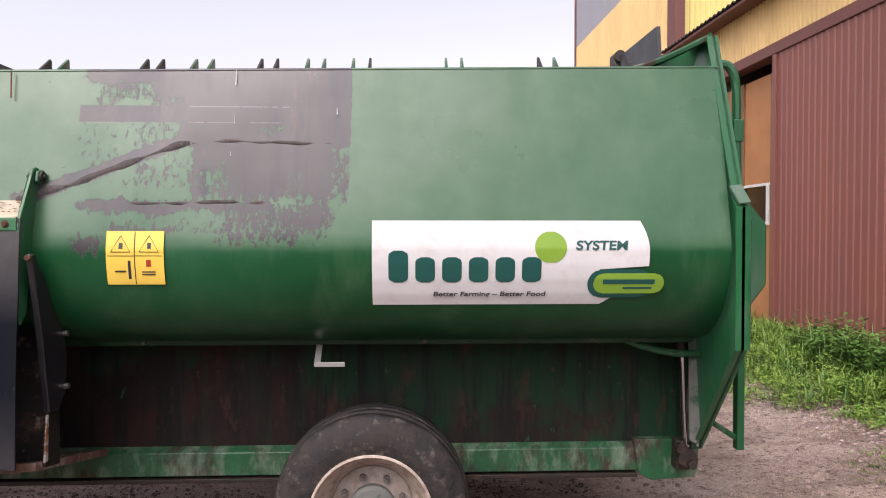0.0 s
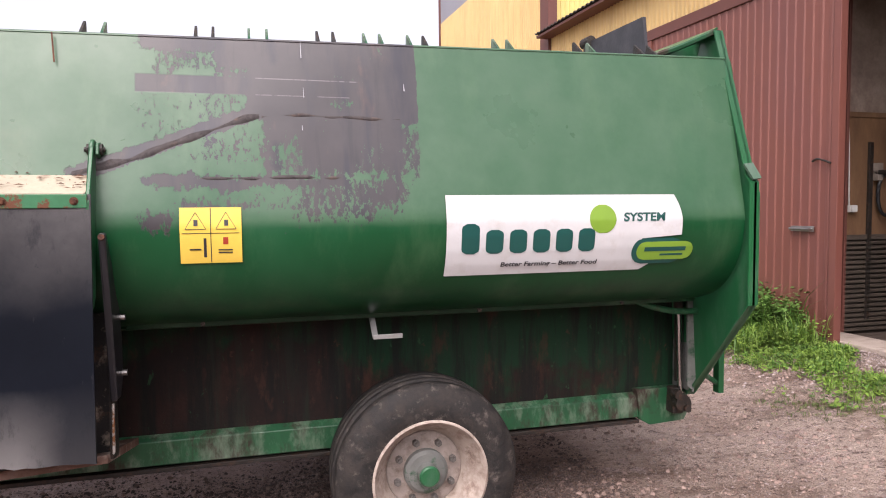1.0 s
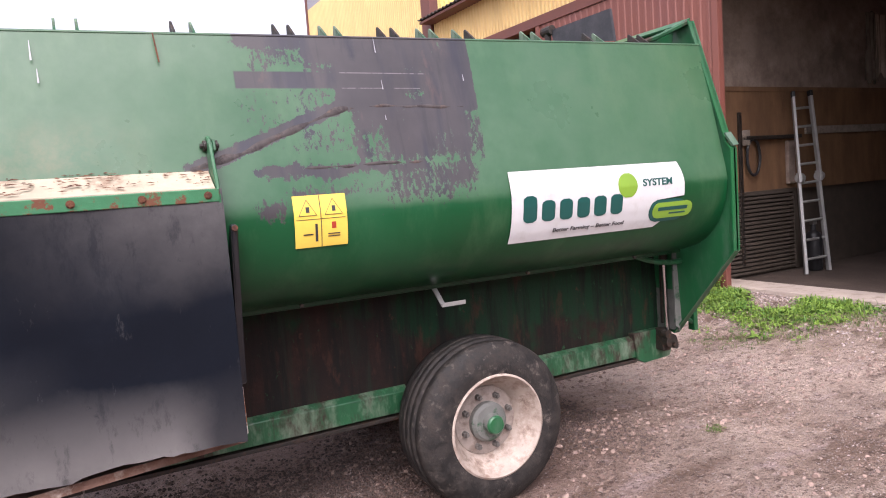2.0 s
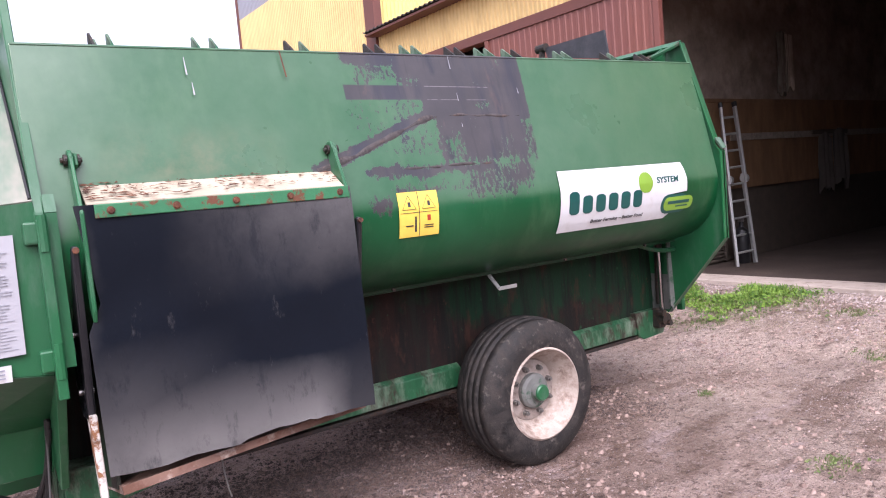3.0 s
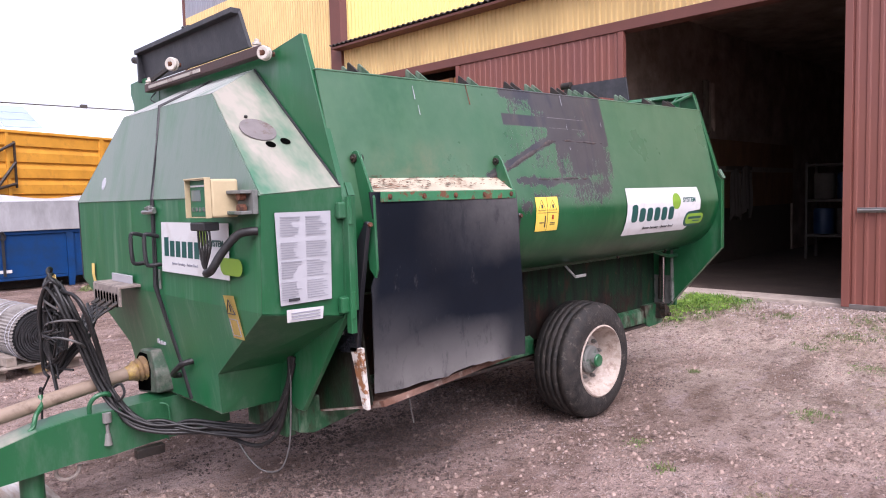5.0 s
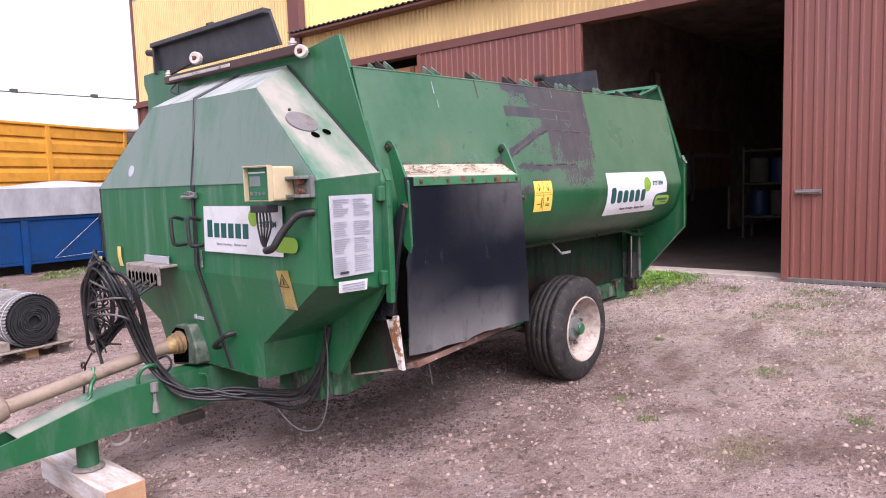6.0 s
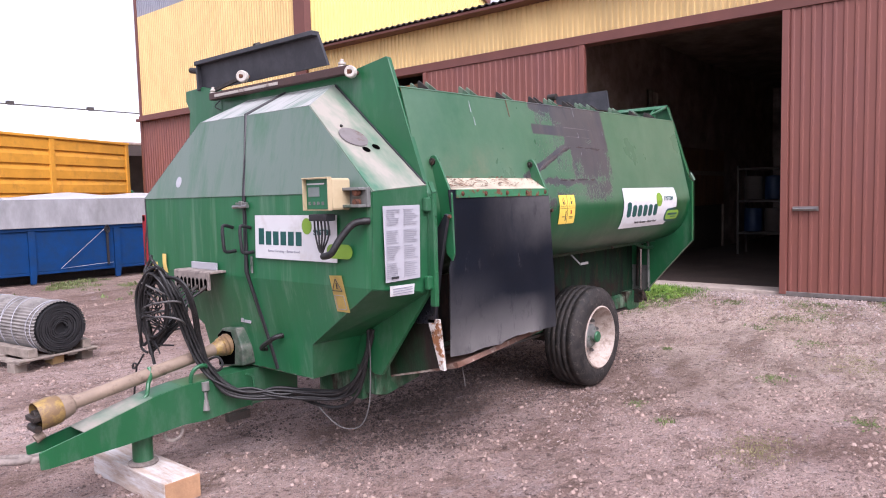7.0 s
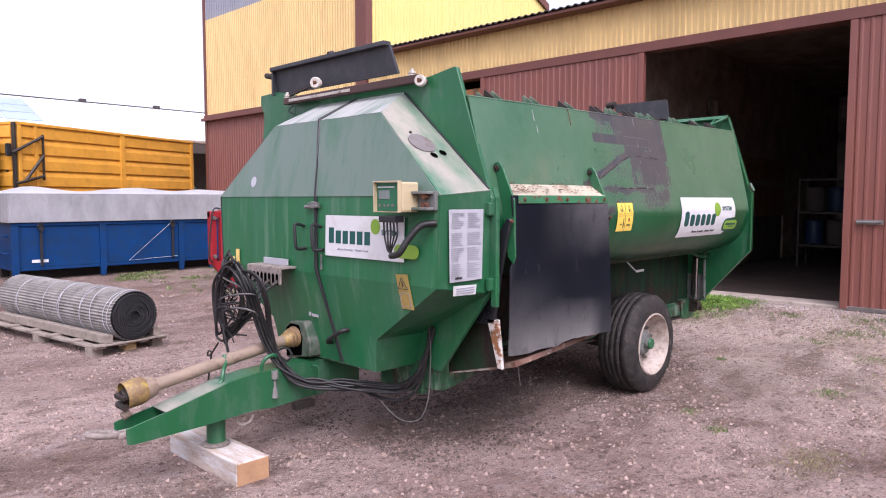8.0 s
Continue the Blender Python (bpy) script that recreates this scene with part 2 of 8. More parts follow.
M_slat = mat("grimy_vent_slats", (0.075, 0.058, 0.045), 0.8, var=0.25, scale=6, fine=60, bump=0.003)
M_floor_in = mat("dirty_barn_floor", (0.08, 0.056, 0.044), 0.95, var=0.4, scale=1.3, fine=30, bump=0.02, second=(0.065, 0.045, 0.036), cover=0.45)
M_concrete = mat("pale_concrete", (0.42, 0.35, 0.3), 0.85, var=0.15, scale=4, fine=60, bump=0.006, second=(0.28, 0.23, 0.19), cover=0.4)
M_alu = mat("dull_aluminium", (0.42, 0.42, 0.41), 0.5, metal=0.5, var=0.15, scale=9, fine=60, bump=0.001)
M_winframe = mat("white_window_frame", (0.6, 0.6, 0.58), 0.5, var=0.1, scale=9, fine=60, bump=0.001)
M_shed_roof = mat("pale_sheet_roof", (0.75, 0.77, 0.8), 0.4, var=0.05, scale=0.6, fine=8, bump=0.0)
M_solar = mat("pale_solar_panel", (0.34, 0.42, 0.56), 0.12, var=0.08, scale=0.8, fine=9, bump=0.0)
M_leaf = mat("weed_leaf", (0.17, 0.28, 0.045), 0.5, var=0.45, scale=3, fine=30, bump=0.0)
M_disc = mat("faded_mauve_disc", (0.17, 0.15, 0.15), 0.6, var=0.2, scale=9, fine=60, bump=0.002, second=(0.09, 0.045, 0.03), cover=0.36)
M_nut = mat("dull_wheel_nut", (0.16, 0.15, 0.14), 0.55, metal=0.3, var=0.3, scale=20, fine=80, bump=0.002)
M_cloth = mat("dusty_beige_cloth", (0.16, 0.135, 0.11), 0.9, var=0.3, scale=5, fine=50, bump=0.004, second=(0.1, 0.075, 0.06), cover=0.46, edge=0.06, stretch=(1, 1, 0.4))
M_bar_strip = mat("dull_pale_strip", (0.42, 0.38, 0.34), 0.6, var=0.2, scale=9, fine=60, bump=0.002, second=(0.12, 0.07, 0.05), cover=0.42)
M_tuft = mat("dull_tuft_leaf", (0.12, 0.165, 0.05), 0.6, var=0.5, scale=8, fine=30, bump=0.0, second=(0.19, 0.16, 0.08), cover=0.44)
M_front = mat("streaked_green_paint", (0.011, 0.13, 0.045), 0.36, var=0.15, scale=1.8, fine=30, bump=0.001, second=(0.03, 0.135, 0.066), cover=0.45, edge=0.16, second_rough=0.45, stretch=(2.2, 2.2, 0.16), third=(0.09, 0.19, 0.115), third_cover=0.58, third_scale=5, detail=6)
M_cowl = mat("weathered_cowl_paint", (0.045, 0.085, 0.055), 0.6, var=0.3, scale=8, fine=60, bump=0.003, second=(0.17, 0.165, 0.145), cover=0.46, edge=0.12, second_rough=0.75, third=(0.02, 0.03, 0.02), third_cover=0.57, third_scale=6)
M_drum = mat("dim_blue_drum", (0.008, 0.03, 0.08), 0.5, var=0.2, scale=5, fine=40, bump=0.001)
M_dusty_steel = mat("dusty_folded_steel", (0.27, 0.225, 0.2), 0.75, var=0.2, scale=9, fine=60, bump=0.002, second=(0.12, 0.1, 0.09), cover=0.42, edge=0.1)
M_dull_cable = mat("dull_grey_cable", (0.1, 0.095, 0.092), 0.55, var=0.2, scale=14, fine=70, bump=0.001)
M_leaf_dark = mat("dark_weed_leaf", (0.085, 0.185, 0.033), 0.5, var=0.45, scale=3, fine=30, bump=0.0)
M_straw = mat("dry_grass", (0.27, 0.235, 0.12), 0.8, var=0.4, scale=3, fine=30, bump=0.0)
M_tree = mat("far_tree_leaf", (0.04, 0.075, 0.025), 0.7, var=0.35, scale=3, fine=30, bump=0.0)
M_pebble = mat("pale_gravel_stone", (0.32, 0.255, 0.235), 0.85, var=0.5, scale=26, fine=90, bump=0.002, second=(0.17, 0.125, 0.115), cover=0.45, edge=0.04)


def vary_by_piece(m, dark, light):
    """Gives each loose piece of a joined heap its own shade."""
    n, l = m.node_tree.nodes, m.node_tree.links
    g, r, x = n.new("ShaderNodeNewGeometry"), n.new("ShaderNodeValToRGB"), n.new("ShaderNodeMix")
    r.color_ramp.elements[0].color, r.color_ramp.elements[1].color = (*dark, 1), (*light, 1)
    x.data_type = "RGBA"
    x.inputs["Factor"].default_value = 0.7
    l.new(g.outputs["Random Per Island"], r.inputs["Fac"])
    l.new(m.node_tree.nodes["Principled BSDF"].inputs["Base Color"].links[0].from_socket, x.inputs["A"])
    l.new(r.outputs["Color"], x.inputs["B"])
    l.new(x.outputs["Result"], n["Principled BSDF"].inputs["Base Color"])


vary_by_piece(M_pebble, (0.17, 0.13, 0.12), (0.52, 0.44, 0.42))
M_crease = mat("crumpled_primer", (0.06, 0.05, 0.049), 0.75, var=0.4, scale=16, fine=80, bump=0.004, second=(0.03, 0.024, 0.025), cover=0.45, edge=0.06, third=(0.11, 0.07, 0.055), third_cover=0.6, third_scale=20)
M_clod = mat("shade_darkened_clod", (0.095, 0.068, 0.06), 0.95, var=0.35, scale=20, fine=90, bump=0.004)
M_crumb = mat("brown_soil_crumb", (0.25, 0.165, 0.135), 0.95, var=0.5, scale=5, fine=90, bump=0.004, second=(0.36, 0.27, 0.235), cover=0.42)
vary_by_piece(M_crumb, (0.1, 0.066, 0.055), (0.42, 0.31, 0.265))
M_fineprint = mat("fine_grey_print", (0.26, 0.26, 0.29), 0.4, var=0.1, scale=30, fine=80, bump=0)
M_mottled = mat("mottled_black_chute_steel", (0.02, 0.018, 0.018), 0.6, var=0.3, scale=7, fine=60, bump=0.004, second=(0.3, 0.25, 0.2), cover=0.4, edge=0.05, third=(0.13, 0.06, 0.035), third_cover=0.6, third_scale=8)


M_cab_glass = mat("dark_cab_glass", (0.012, 0.014, 0.015), 0.06, var=0.1, scale=2, fine=20, bump=0)


def ground_material():
    m = bpy.data.materials.new("pinkish_dirt_and_gravel")
    m.use_nodes = True
    n, l = m.node_tree.nodes, m.node_tree.links
    b = n["Principled BSDF"]
    tc = n.new("ShaderNodeTexCoord")

    def nz(s, d=6, r=0.6):
        t = n.new("ShaderNodeTexNoise")
        t.inputs["Scale"].default_value, t.inputs["Detail"].default_value, t.inputs["Roughness"].default_value = s, d, r
        l.new(tc.outputs["Object"], t.inputs["Vector"])
        return t.outputs["Fac"]

    def mr(src, a, c, lo=0.0, hi=1.0):
        r = n.new("ShaderNodeMapRange")
        for k, v in (("From Min", a), ("From Max", c), ("To Min", lo), ("To Max", hi)):
            r.inputs[k].default_value = v
        l.new(src, r.inputs["Value"])
        return r.outputs["Result"]

    def mix(f, a, c):
        x = n.new("ShaderNodeMix")
        x.data_type = "RGBA"
        l.new(f, x.inputs["Factor"])
        for s, v in ((x.inputs["A"], a), (x.inputs["B"], c)):
            if isinstance(v, tuple):
                s.default_value = (*v, 1)
            else:
                l.new(v, s)
        return x.outputs["Result"]

    def nzs(s_, st, d=6, r=0.6):
        mp = n.new("ShaderNodeMapping")
        mp.inputs["Scale"].default_value = st
        mp.inputs["Rotation"].default_value = (0, 0, 0.35)
        l.new(tc.outputs["Object"], mp.inputs[0])
        t = n.new("ShaderNodeTexNoise")
        t.inputs["Scale"].default_value, t.inputs["Detail"].default_value, t.inputs["Roughness"].default_value = s_, d, r
        l.new(mp.outputs[0], t.inputs["Vector"])
        return t.outputs["Fac"]

    def times(p, q):
        x = n.new("ShaderNodeMath")
        x.operation = "MULTIPLY"
        for i, v in enumerate((p, q)):
            if isinstance(v, float):
                x.inputs[i].default_value = v
            else:
                l.new(v, x.inputs[i])
        return x.outputs[0]

    def plus(p, q):
        x = n.new("ShaderNodeMath")
        x.operation = "ADD"
        l.new(p, x.inputs[0])
        l.new(q, x.inputs[1])
        return x.outputs[0]

    sep = n.new("ShaderNodeSeparateXYZ")
    l.new(tc.outputs["Object"], sep.inputs[0])
    # mauve gravelly dirt, drier and paler soil towards the barn
    base = mix(mr(nz(0.6, 7, 0.62), 0.38, 0.62), (0.37, 0.25, 0.215), (0.64, 0.475, 0.425))
    dry = mr(plus(sep.outputs["X"], times(nz(0.7, 4), 3.0)), 1.3, 3.0)
    base = mix(dry, base, mix(mr(nz(1.1), 0.35, 0.65), (0.52, 0.395, 0.325), (0.68, 0.55, 0.475)))
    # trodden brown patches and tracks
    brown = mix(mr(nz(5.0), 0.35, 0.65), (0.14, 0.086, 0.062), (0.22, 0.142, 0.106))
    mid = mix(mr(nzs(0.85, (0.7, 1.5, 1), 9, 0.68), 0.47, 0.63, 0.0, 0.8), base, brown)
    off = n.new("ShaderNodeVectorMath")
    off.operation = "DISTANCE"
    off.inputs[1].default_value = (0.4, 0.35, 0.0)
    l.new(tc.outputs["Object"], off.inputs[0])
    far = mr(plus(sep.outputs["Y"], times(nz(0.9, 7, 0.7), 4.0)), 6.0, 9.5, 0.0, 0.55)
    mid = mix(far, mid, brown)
    # browner trodden soil round the wheel, with the wagon's shade put into its colour
    trod_shade = mr(plus(off.outputs["Value"], times(nz(1.6, 8, 0.7), 2.6)), 2.9, 1.9, 0.0, 0.6)
    mid = mix(trod_shade, mid, brown)
    mid = mix(mr(nzs(3.4, (0.8, 1.4, 1), 8, 0.7), 0.53, 0.62, 0.0, 0.6), mid, brown)
    mid = mix(mr(nzs(2.1, (0.8, 1.5, 1), 8, 0.7), 0.56, 0.64, 0.0, 0.7), mid, (0.54, 0.42, 0.4))
    vo = n.new("ShaderNodeTexVoronoi")
    vo.inputs["Scale"].default_value = 62
    l.new(tc.outputs["Object"], vo.inputs["Vector"])
    stone = mr(vo.outputs["Distance"], 0.1, 0.36, 1.0, 0.0)
    patch = mr(nz(1.3, 8, 0.7), 0.4, 0.58)
    pc = mix(mr(nz(40, 2), 0.35, 0.65), (0.17, 0.135, 0.13), (0.6, 0.52, 0.5))
    col = mix(times(stone, patch), mid, pc)
    col = mix(mr(nz(75, 3), 0.32, 0.6, 0.28, 0.0), col, (0.1, 0.068, 0.06))
    col = mix(mr(nz(17, 7, 0.78), 0.54, 0.61, 0, 0.8), col, (0.095, 0.062, 0.054))
    col = mix(mr(nz(58, 6, 0.75), 0.57, 0.63, 0, 0.75), col, (0.085, 0.06, 0.054))
    col = mix(mr(nz(38, 4, 0.7), 0.61, 0.68, 0, 0.85), col, (0.58, 0.49, 0.475))
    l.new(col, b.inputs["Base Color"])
    b.inputs["Roughness"].default_value = 0.93
    b.inputs["Specular IOR Level"].default_value = 0.25
    add = n.new("ShaderNodeMath")
    add.operation = "ADD"
    l.new(nz(22, 7, 0.75), add.inputs[0])
    l.new(stone, add.inputs[1])
    bp = n.new("ShaderNodeBump")
    bp.inputs["Strength"].default_value, bp.inputs["Distance"].default_value = 1.0, 0.045
    l.new(plus(add.outputs[0], times(nz(8, 6, 0.7), 2.2)), bp.inputs["Height"])
    l.new(bp.outputs[0], b.inputs["Normal"])
    return m


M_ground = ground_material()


def hopper_material():
    """Green hopper paint, chalky with age and paled above the crease for the sky's light, with a worn area where the
    paint has come off down to a purple-grey primer.
    """
    m = bpy.data.materials.new("hopper_paint_with_worn_area")
    m.use_nodes = True
    n, l = m.node_tree.nodes, m.node_tree.links
    b = n["Principled BSDF"]
    tc = n.new("ShaderNodeTexCoord")
    sep = n.new("ShaderNodeSeparateXYZ")
    l.new(tc.outputs["Object"], sep.inputs[0])

    def nz(s, d=6, r=0.6, st=(1, 1, 1)):
        mp = n.new("ShaderNodeMapping")
        mp.inputs["Scale"].default_value = st
        l.new(tc.outputs["Object"], mp.inputs[0])
        t = n.new("ShaderNodeTexNoise")
        t.inputs["Scale"].default_value, t.inputs["Detail"].default_value, t.inputs["Roughness"].default_value = s, d, r
        l.new(mp.outputs[0], t.inputs["Vector"])
        return t.outputs["Fac"]

    def mt(op, a, c):
        x = n.new("ShaderNodeMath")
        x.operation = op
        for i, v in enumerate((a, c)):
            if isinstance(v, (int, float)):
                x.inputs[i].default_value = v
            else:
                l.new(v, x.inputs[i])
        return x.outputs[0]

    def mr(src, a, c, lo=0.0, hi=1.0):
        r = n.new("ShaderNodeMapRange")
        for k, v in (("From Min", a), ("From Max", c), ("To Min", lo), ("To Max", hi)):
            r.inputs[k].default_value = v
        l.new(src, r.inputs["Value"])
        return r.outputs["Result"]

    def mix(f, a, c):
        x = n.new("ShaderNodeMix")
        x.data_type = "RGBA"
        l.new(f, x.inputs["Factor"])
        for s, v in ((x.inputs["A"], a), (x.inputs["B"], c)):
            if isinstance(v, tuple):
                s.default_value = (*v, 1)
            else:
                l.new(v, s)
        return x.outputs["Result"]

    X, Z = sep.outputs["X"], sep.outputs["Z"]
    # darker below the crease, paler above: light and shade put into the paint
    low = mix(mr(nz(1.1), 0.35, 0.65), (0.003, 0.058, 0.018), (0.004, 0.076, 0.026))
    # dried splashes on the belly, its shade downwards put into their colour
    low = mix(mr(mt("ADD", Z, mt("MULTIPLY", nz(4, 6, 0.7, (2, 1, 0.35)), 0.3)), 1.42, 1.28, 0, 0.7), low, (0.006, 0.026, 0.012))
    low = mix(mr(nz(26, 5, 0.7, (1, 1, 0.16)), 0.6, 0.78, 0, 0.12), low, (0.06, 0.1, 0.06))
    chalk_lit = mix(mr(nz(1.3, 7, 0.65), 0.34, 0.66), (0.015, 0.086, 0.034), (0.05, 0.122, 0.062))
    paint = mix(mr(mt("ADD", Z, mt("MULTIPLY", nz(7, 5), 0.04)), 1.545, 1.575), low, chalk_lit)
    paint = mix(mr(nz(5, 6, 0.7, (1, 1, 0.3)), 0.5, 0.75, 0, 0.4), paint, (0.08, 0.16, 0.08))
    # soft dark rub marks
    paint = mix(mr(nz(3.2, 3, 0.5, (1, 1, 0.6)), 0.62, 0.72, 0, 0.3), paint, (0.02, 0.1, 0.042))
    # stain of dried feed above the chute, with a glare streak put into its colour
    splash_glare = mt("MULTIPLY", mt("MULTIPLY", mr(X, -2.2, -1.95), mr(X, -1.4, -1.65)), mt("MULTIPLY", mr(Z, 1.7, 1.76), mr(Z, 1.96, 1.8)))
    paint = mix(mt("MULTIPLY", splash_glare, mr(nz(7, 8, 0.72), 0.42, 0.66, 0, 0.4)), paint, (0.2, 0.16, 0.095))
    # worn area: overlapping blocks of wear, broken up into flakes
    flake = mt("MULTIPLY", mt("SUBTRACT", nz(46, 9, 0.74, (1.2, 1, 0.6)), 0.5), 2.6)
    wob = mt("MULTIPLY", mt("SUBTRACT", nz(6, 5, 0.7), 0.5), 0.11)
    XW, ZW = mt("ADD", X, wob), mt("ADD", Z, wob)

    def block(x0, x1, z0, z1, k, soft=0.03, plain=False):
        xx, zz = (X, Z) if plain else (XW, ZW)
        f = mt("MULTIPLY", mr(xx, x0 - soft, x0 + soft), mr(xx, x1 + soft, x1 - soft))
        g = mt("MULTIPLY", mr(zz, z0 - soft, z0 + soft), mr(zz, z1 + soft, z1 - soft))
        return mt("MULTIPLY", mt("MULTIPLY", f, g), k)

    wear = block(-0.83, 0.1, 2.1, 2.4, 1.25, 0.012)
    for bx in ((-0.72, 0.1, 1.93, 2.13, 1.15, 0.02), (-0.66, -0.1, 1.72, 1.97, 0.95, 0.04), (-0.93, -0.66, 1.74, 1.9, 0.42, 0.05), (-0.57, -0.2, 1.54, 1.72, 0.6, 0.05),
               (-1.1, -0.82, 2.195, 2.4, 1.0, 0.018), (-1.04, -0.82, 2.11, 2.22, 0.52, 0.03), (-0.3, -0.1, 1.6, 1.75, 0.72, 0.04), (-1.12, -0.84, 1.8, 2.06, 0.3, 0.05), (-0.9, -0.68, 1.86, 2.08, 0.4, 0.05), (-0.9, -0.1, 1.56, 1.66, 0.36, 0.04), (-1.1, -0.34, 1.668, 1.722, 0.9, 0.022), (-1.1, -0.97, 1.51, 1.59, 0.75, 0.03),
               (-0.97, -0.68, 1.58, 1.635, 0.7, 0.03), (-0.22, 0.1, 1.72, 1.95, 0.58, 0.06)):
        wear = mt("MAXIMUM", wear, block(*bx))
    wear = mt("MULTIPLY", wear, mr(mt("ADD", X, mt("MULTIPLY", wob, 0.12)), -0.038, -0.048))
    holes = block(-0.41, -0.3, 1.985, 2.025, 0.7, 0.02)
    for bx in ((-0.61, -0.51, 1.74, 1.87, 0.55, 0.03), (-0.23, -0.16, 2.19, 2.26, 0.6, 0.02), (-0.82, -0.7, 2.11, 2.15, 0.6, 0.015), (-0.42, -0.3, 2.1, 2.13, 0.6, 0.015), (-0.28, -0.2, 1.7, 1.85, 0.35, 0.04)):
        holes = mt("MAXIMUM", holes, block(*bx))
    line = mt("ADD", mt("MULTIPLY", mt("ADD", X, 1.31), 0.385), 1.722)
    near = mr(mt("ABSOLUTE", mt("SUBTRACT", mt("ADD", Z, mt("MULTIPLY", wob, 0.5)), line), 0.0), 0.038, 0.022)
    seam = mt("MULTIPLY", near, mt("MULTIPLY", mr(X, -0.6, -0.64), mr(X, -1.36, -1.28)))
    wear = mt("SUBTRACT", mt("MAXIMUM", wear, seam), holes)
    m1 = mr(mt("ADD", wear, flake), 0.46, 0.54)
    stripe = block(-1.106, -0.24, 2.034, 2.103, 1.0, 0.003, True)
    mask = mt("MAXIMUM", m1, mt("MULTIPLY", stripe, mr(flake, -0.75, -0.6)))
    primer = mix(mr(nz(2.4, 5), 0.3, 0.7), (0.028, 0.025, 0.03), (0.056, 0.049, 0.052))
    primer = mix(mr(nz(7, 6, 0.7, (1, 1, 0.4)), 0.58, 0.75), primer, (0.1, 0.062, 0.052))
    primer = mix(mr(nz(3.0, 4, 0.6, (2.2, 1, 0.25)), 0.52, 0.64, 0, 0.9), primer, (0.02, 0.02, 0.033))
    primer = mix(mr(nz(9.0, 5, 0.6, (2.4, 1, 0.1)), 0.55, 0.66, 0, 0.6), primer, (0.022, 0.021, 0.027))
    for bx in ((-0.622, -0.598, 2.16, 2.3, 0.9, 0.012), (-0.615, -0.585, 1.7, 1.86, 0.8, 0.014), (-0.13, -0.05, 1.9, 2.3, 0.45, 0.04)):
        primer = mix(block(*bx), primer, (0.013, 0.014, 0.026))
    for bx in ((-0.68, -0.26, 2.099, 2.1025, 0.8, 0.0012, True), (-0.68, -0.32, 2.0335, 2.0365, 0.7, 0.0012, True)):
        primer = mix(mt("MULTIPLY", block(*bx), mr(nz(24, 4), 0.4, 0.5)), primer, (0.2, 0.18, 0.19))
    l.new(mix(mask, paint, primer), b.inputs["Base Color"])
    rg = mt("MAXIMUM", mr(mask, 0, 1, 0.0, 0.32), mr(Z, 1.5, 1.57, 0.3, 0.29))
    l.new(mt("ADD", rg, mr(nz(2.2), 0.3, 0.7, -0.04, 0.1)), b.inputs["Roughness"])
    l.new(mt("MULTIPLY", mr(Z, 1.5, 1.6, 0.0, 1.0), mr(mask, 0, 1, 1.0, 1.0)), b.inputs["Sheen Weight"])
    b.inputs["Sheen Roughness"].default_value = 0.3
    l.new(mt("MULTIPLY", mt("MULTIPLY", mr(Z, 1.5, 1.6, 0.0, 1.0), mr(mask, 0, 1, 1.0, 0.8)), mr(nz(2.6, 5, 0.6), 0.3, 0.7, 0.12, 0.42)), b.inputs["Coat Weight"])
    b.inputs["Coat Roughness"].default_value, b.inputs["Coat IOR"].default_value = 0.3, 1.6
    b.inputs["Sheen Tint"].default_value = (0.9, 1.0, 0.8, 1)
    l.new(mr(Z, 1.5, 1.58, 0.38, 0.45), b.inputs["Specular IOR Level"])
    hgt = mt("ADD", mt("MULTIPLY", mask, -0.05), mt("ADD", mt("MULTIPLY", nz(3.0, 2, 0.4), 0.4), mt("MULTIPLY", nz(60, 3), 0.03)))
    bp = n.new("ShaderNodeBump")
    bp.inputs["Strength"].default_value, bp.inputs["Distance"].default_value = 0.6, 0.012
    l.new(hgt, bp.inputs["Height"])
    l.new(bp.outputs[0], b.inputs["Normal"])
    return m


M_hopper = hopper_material()


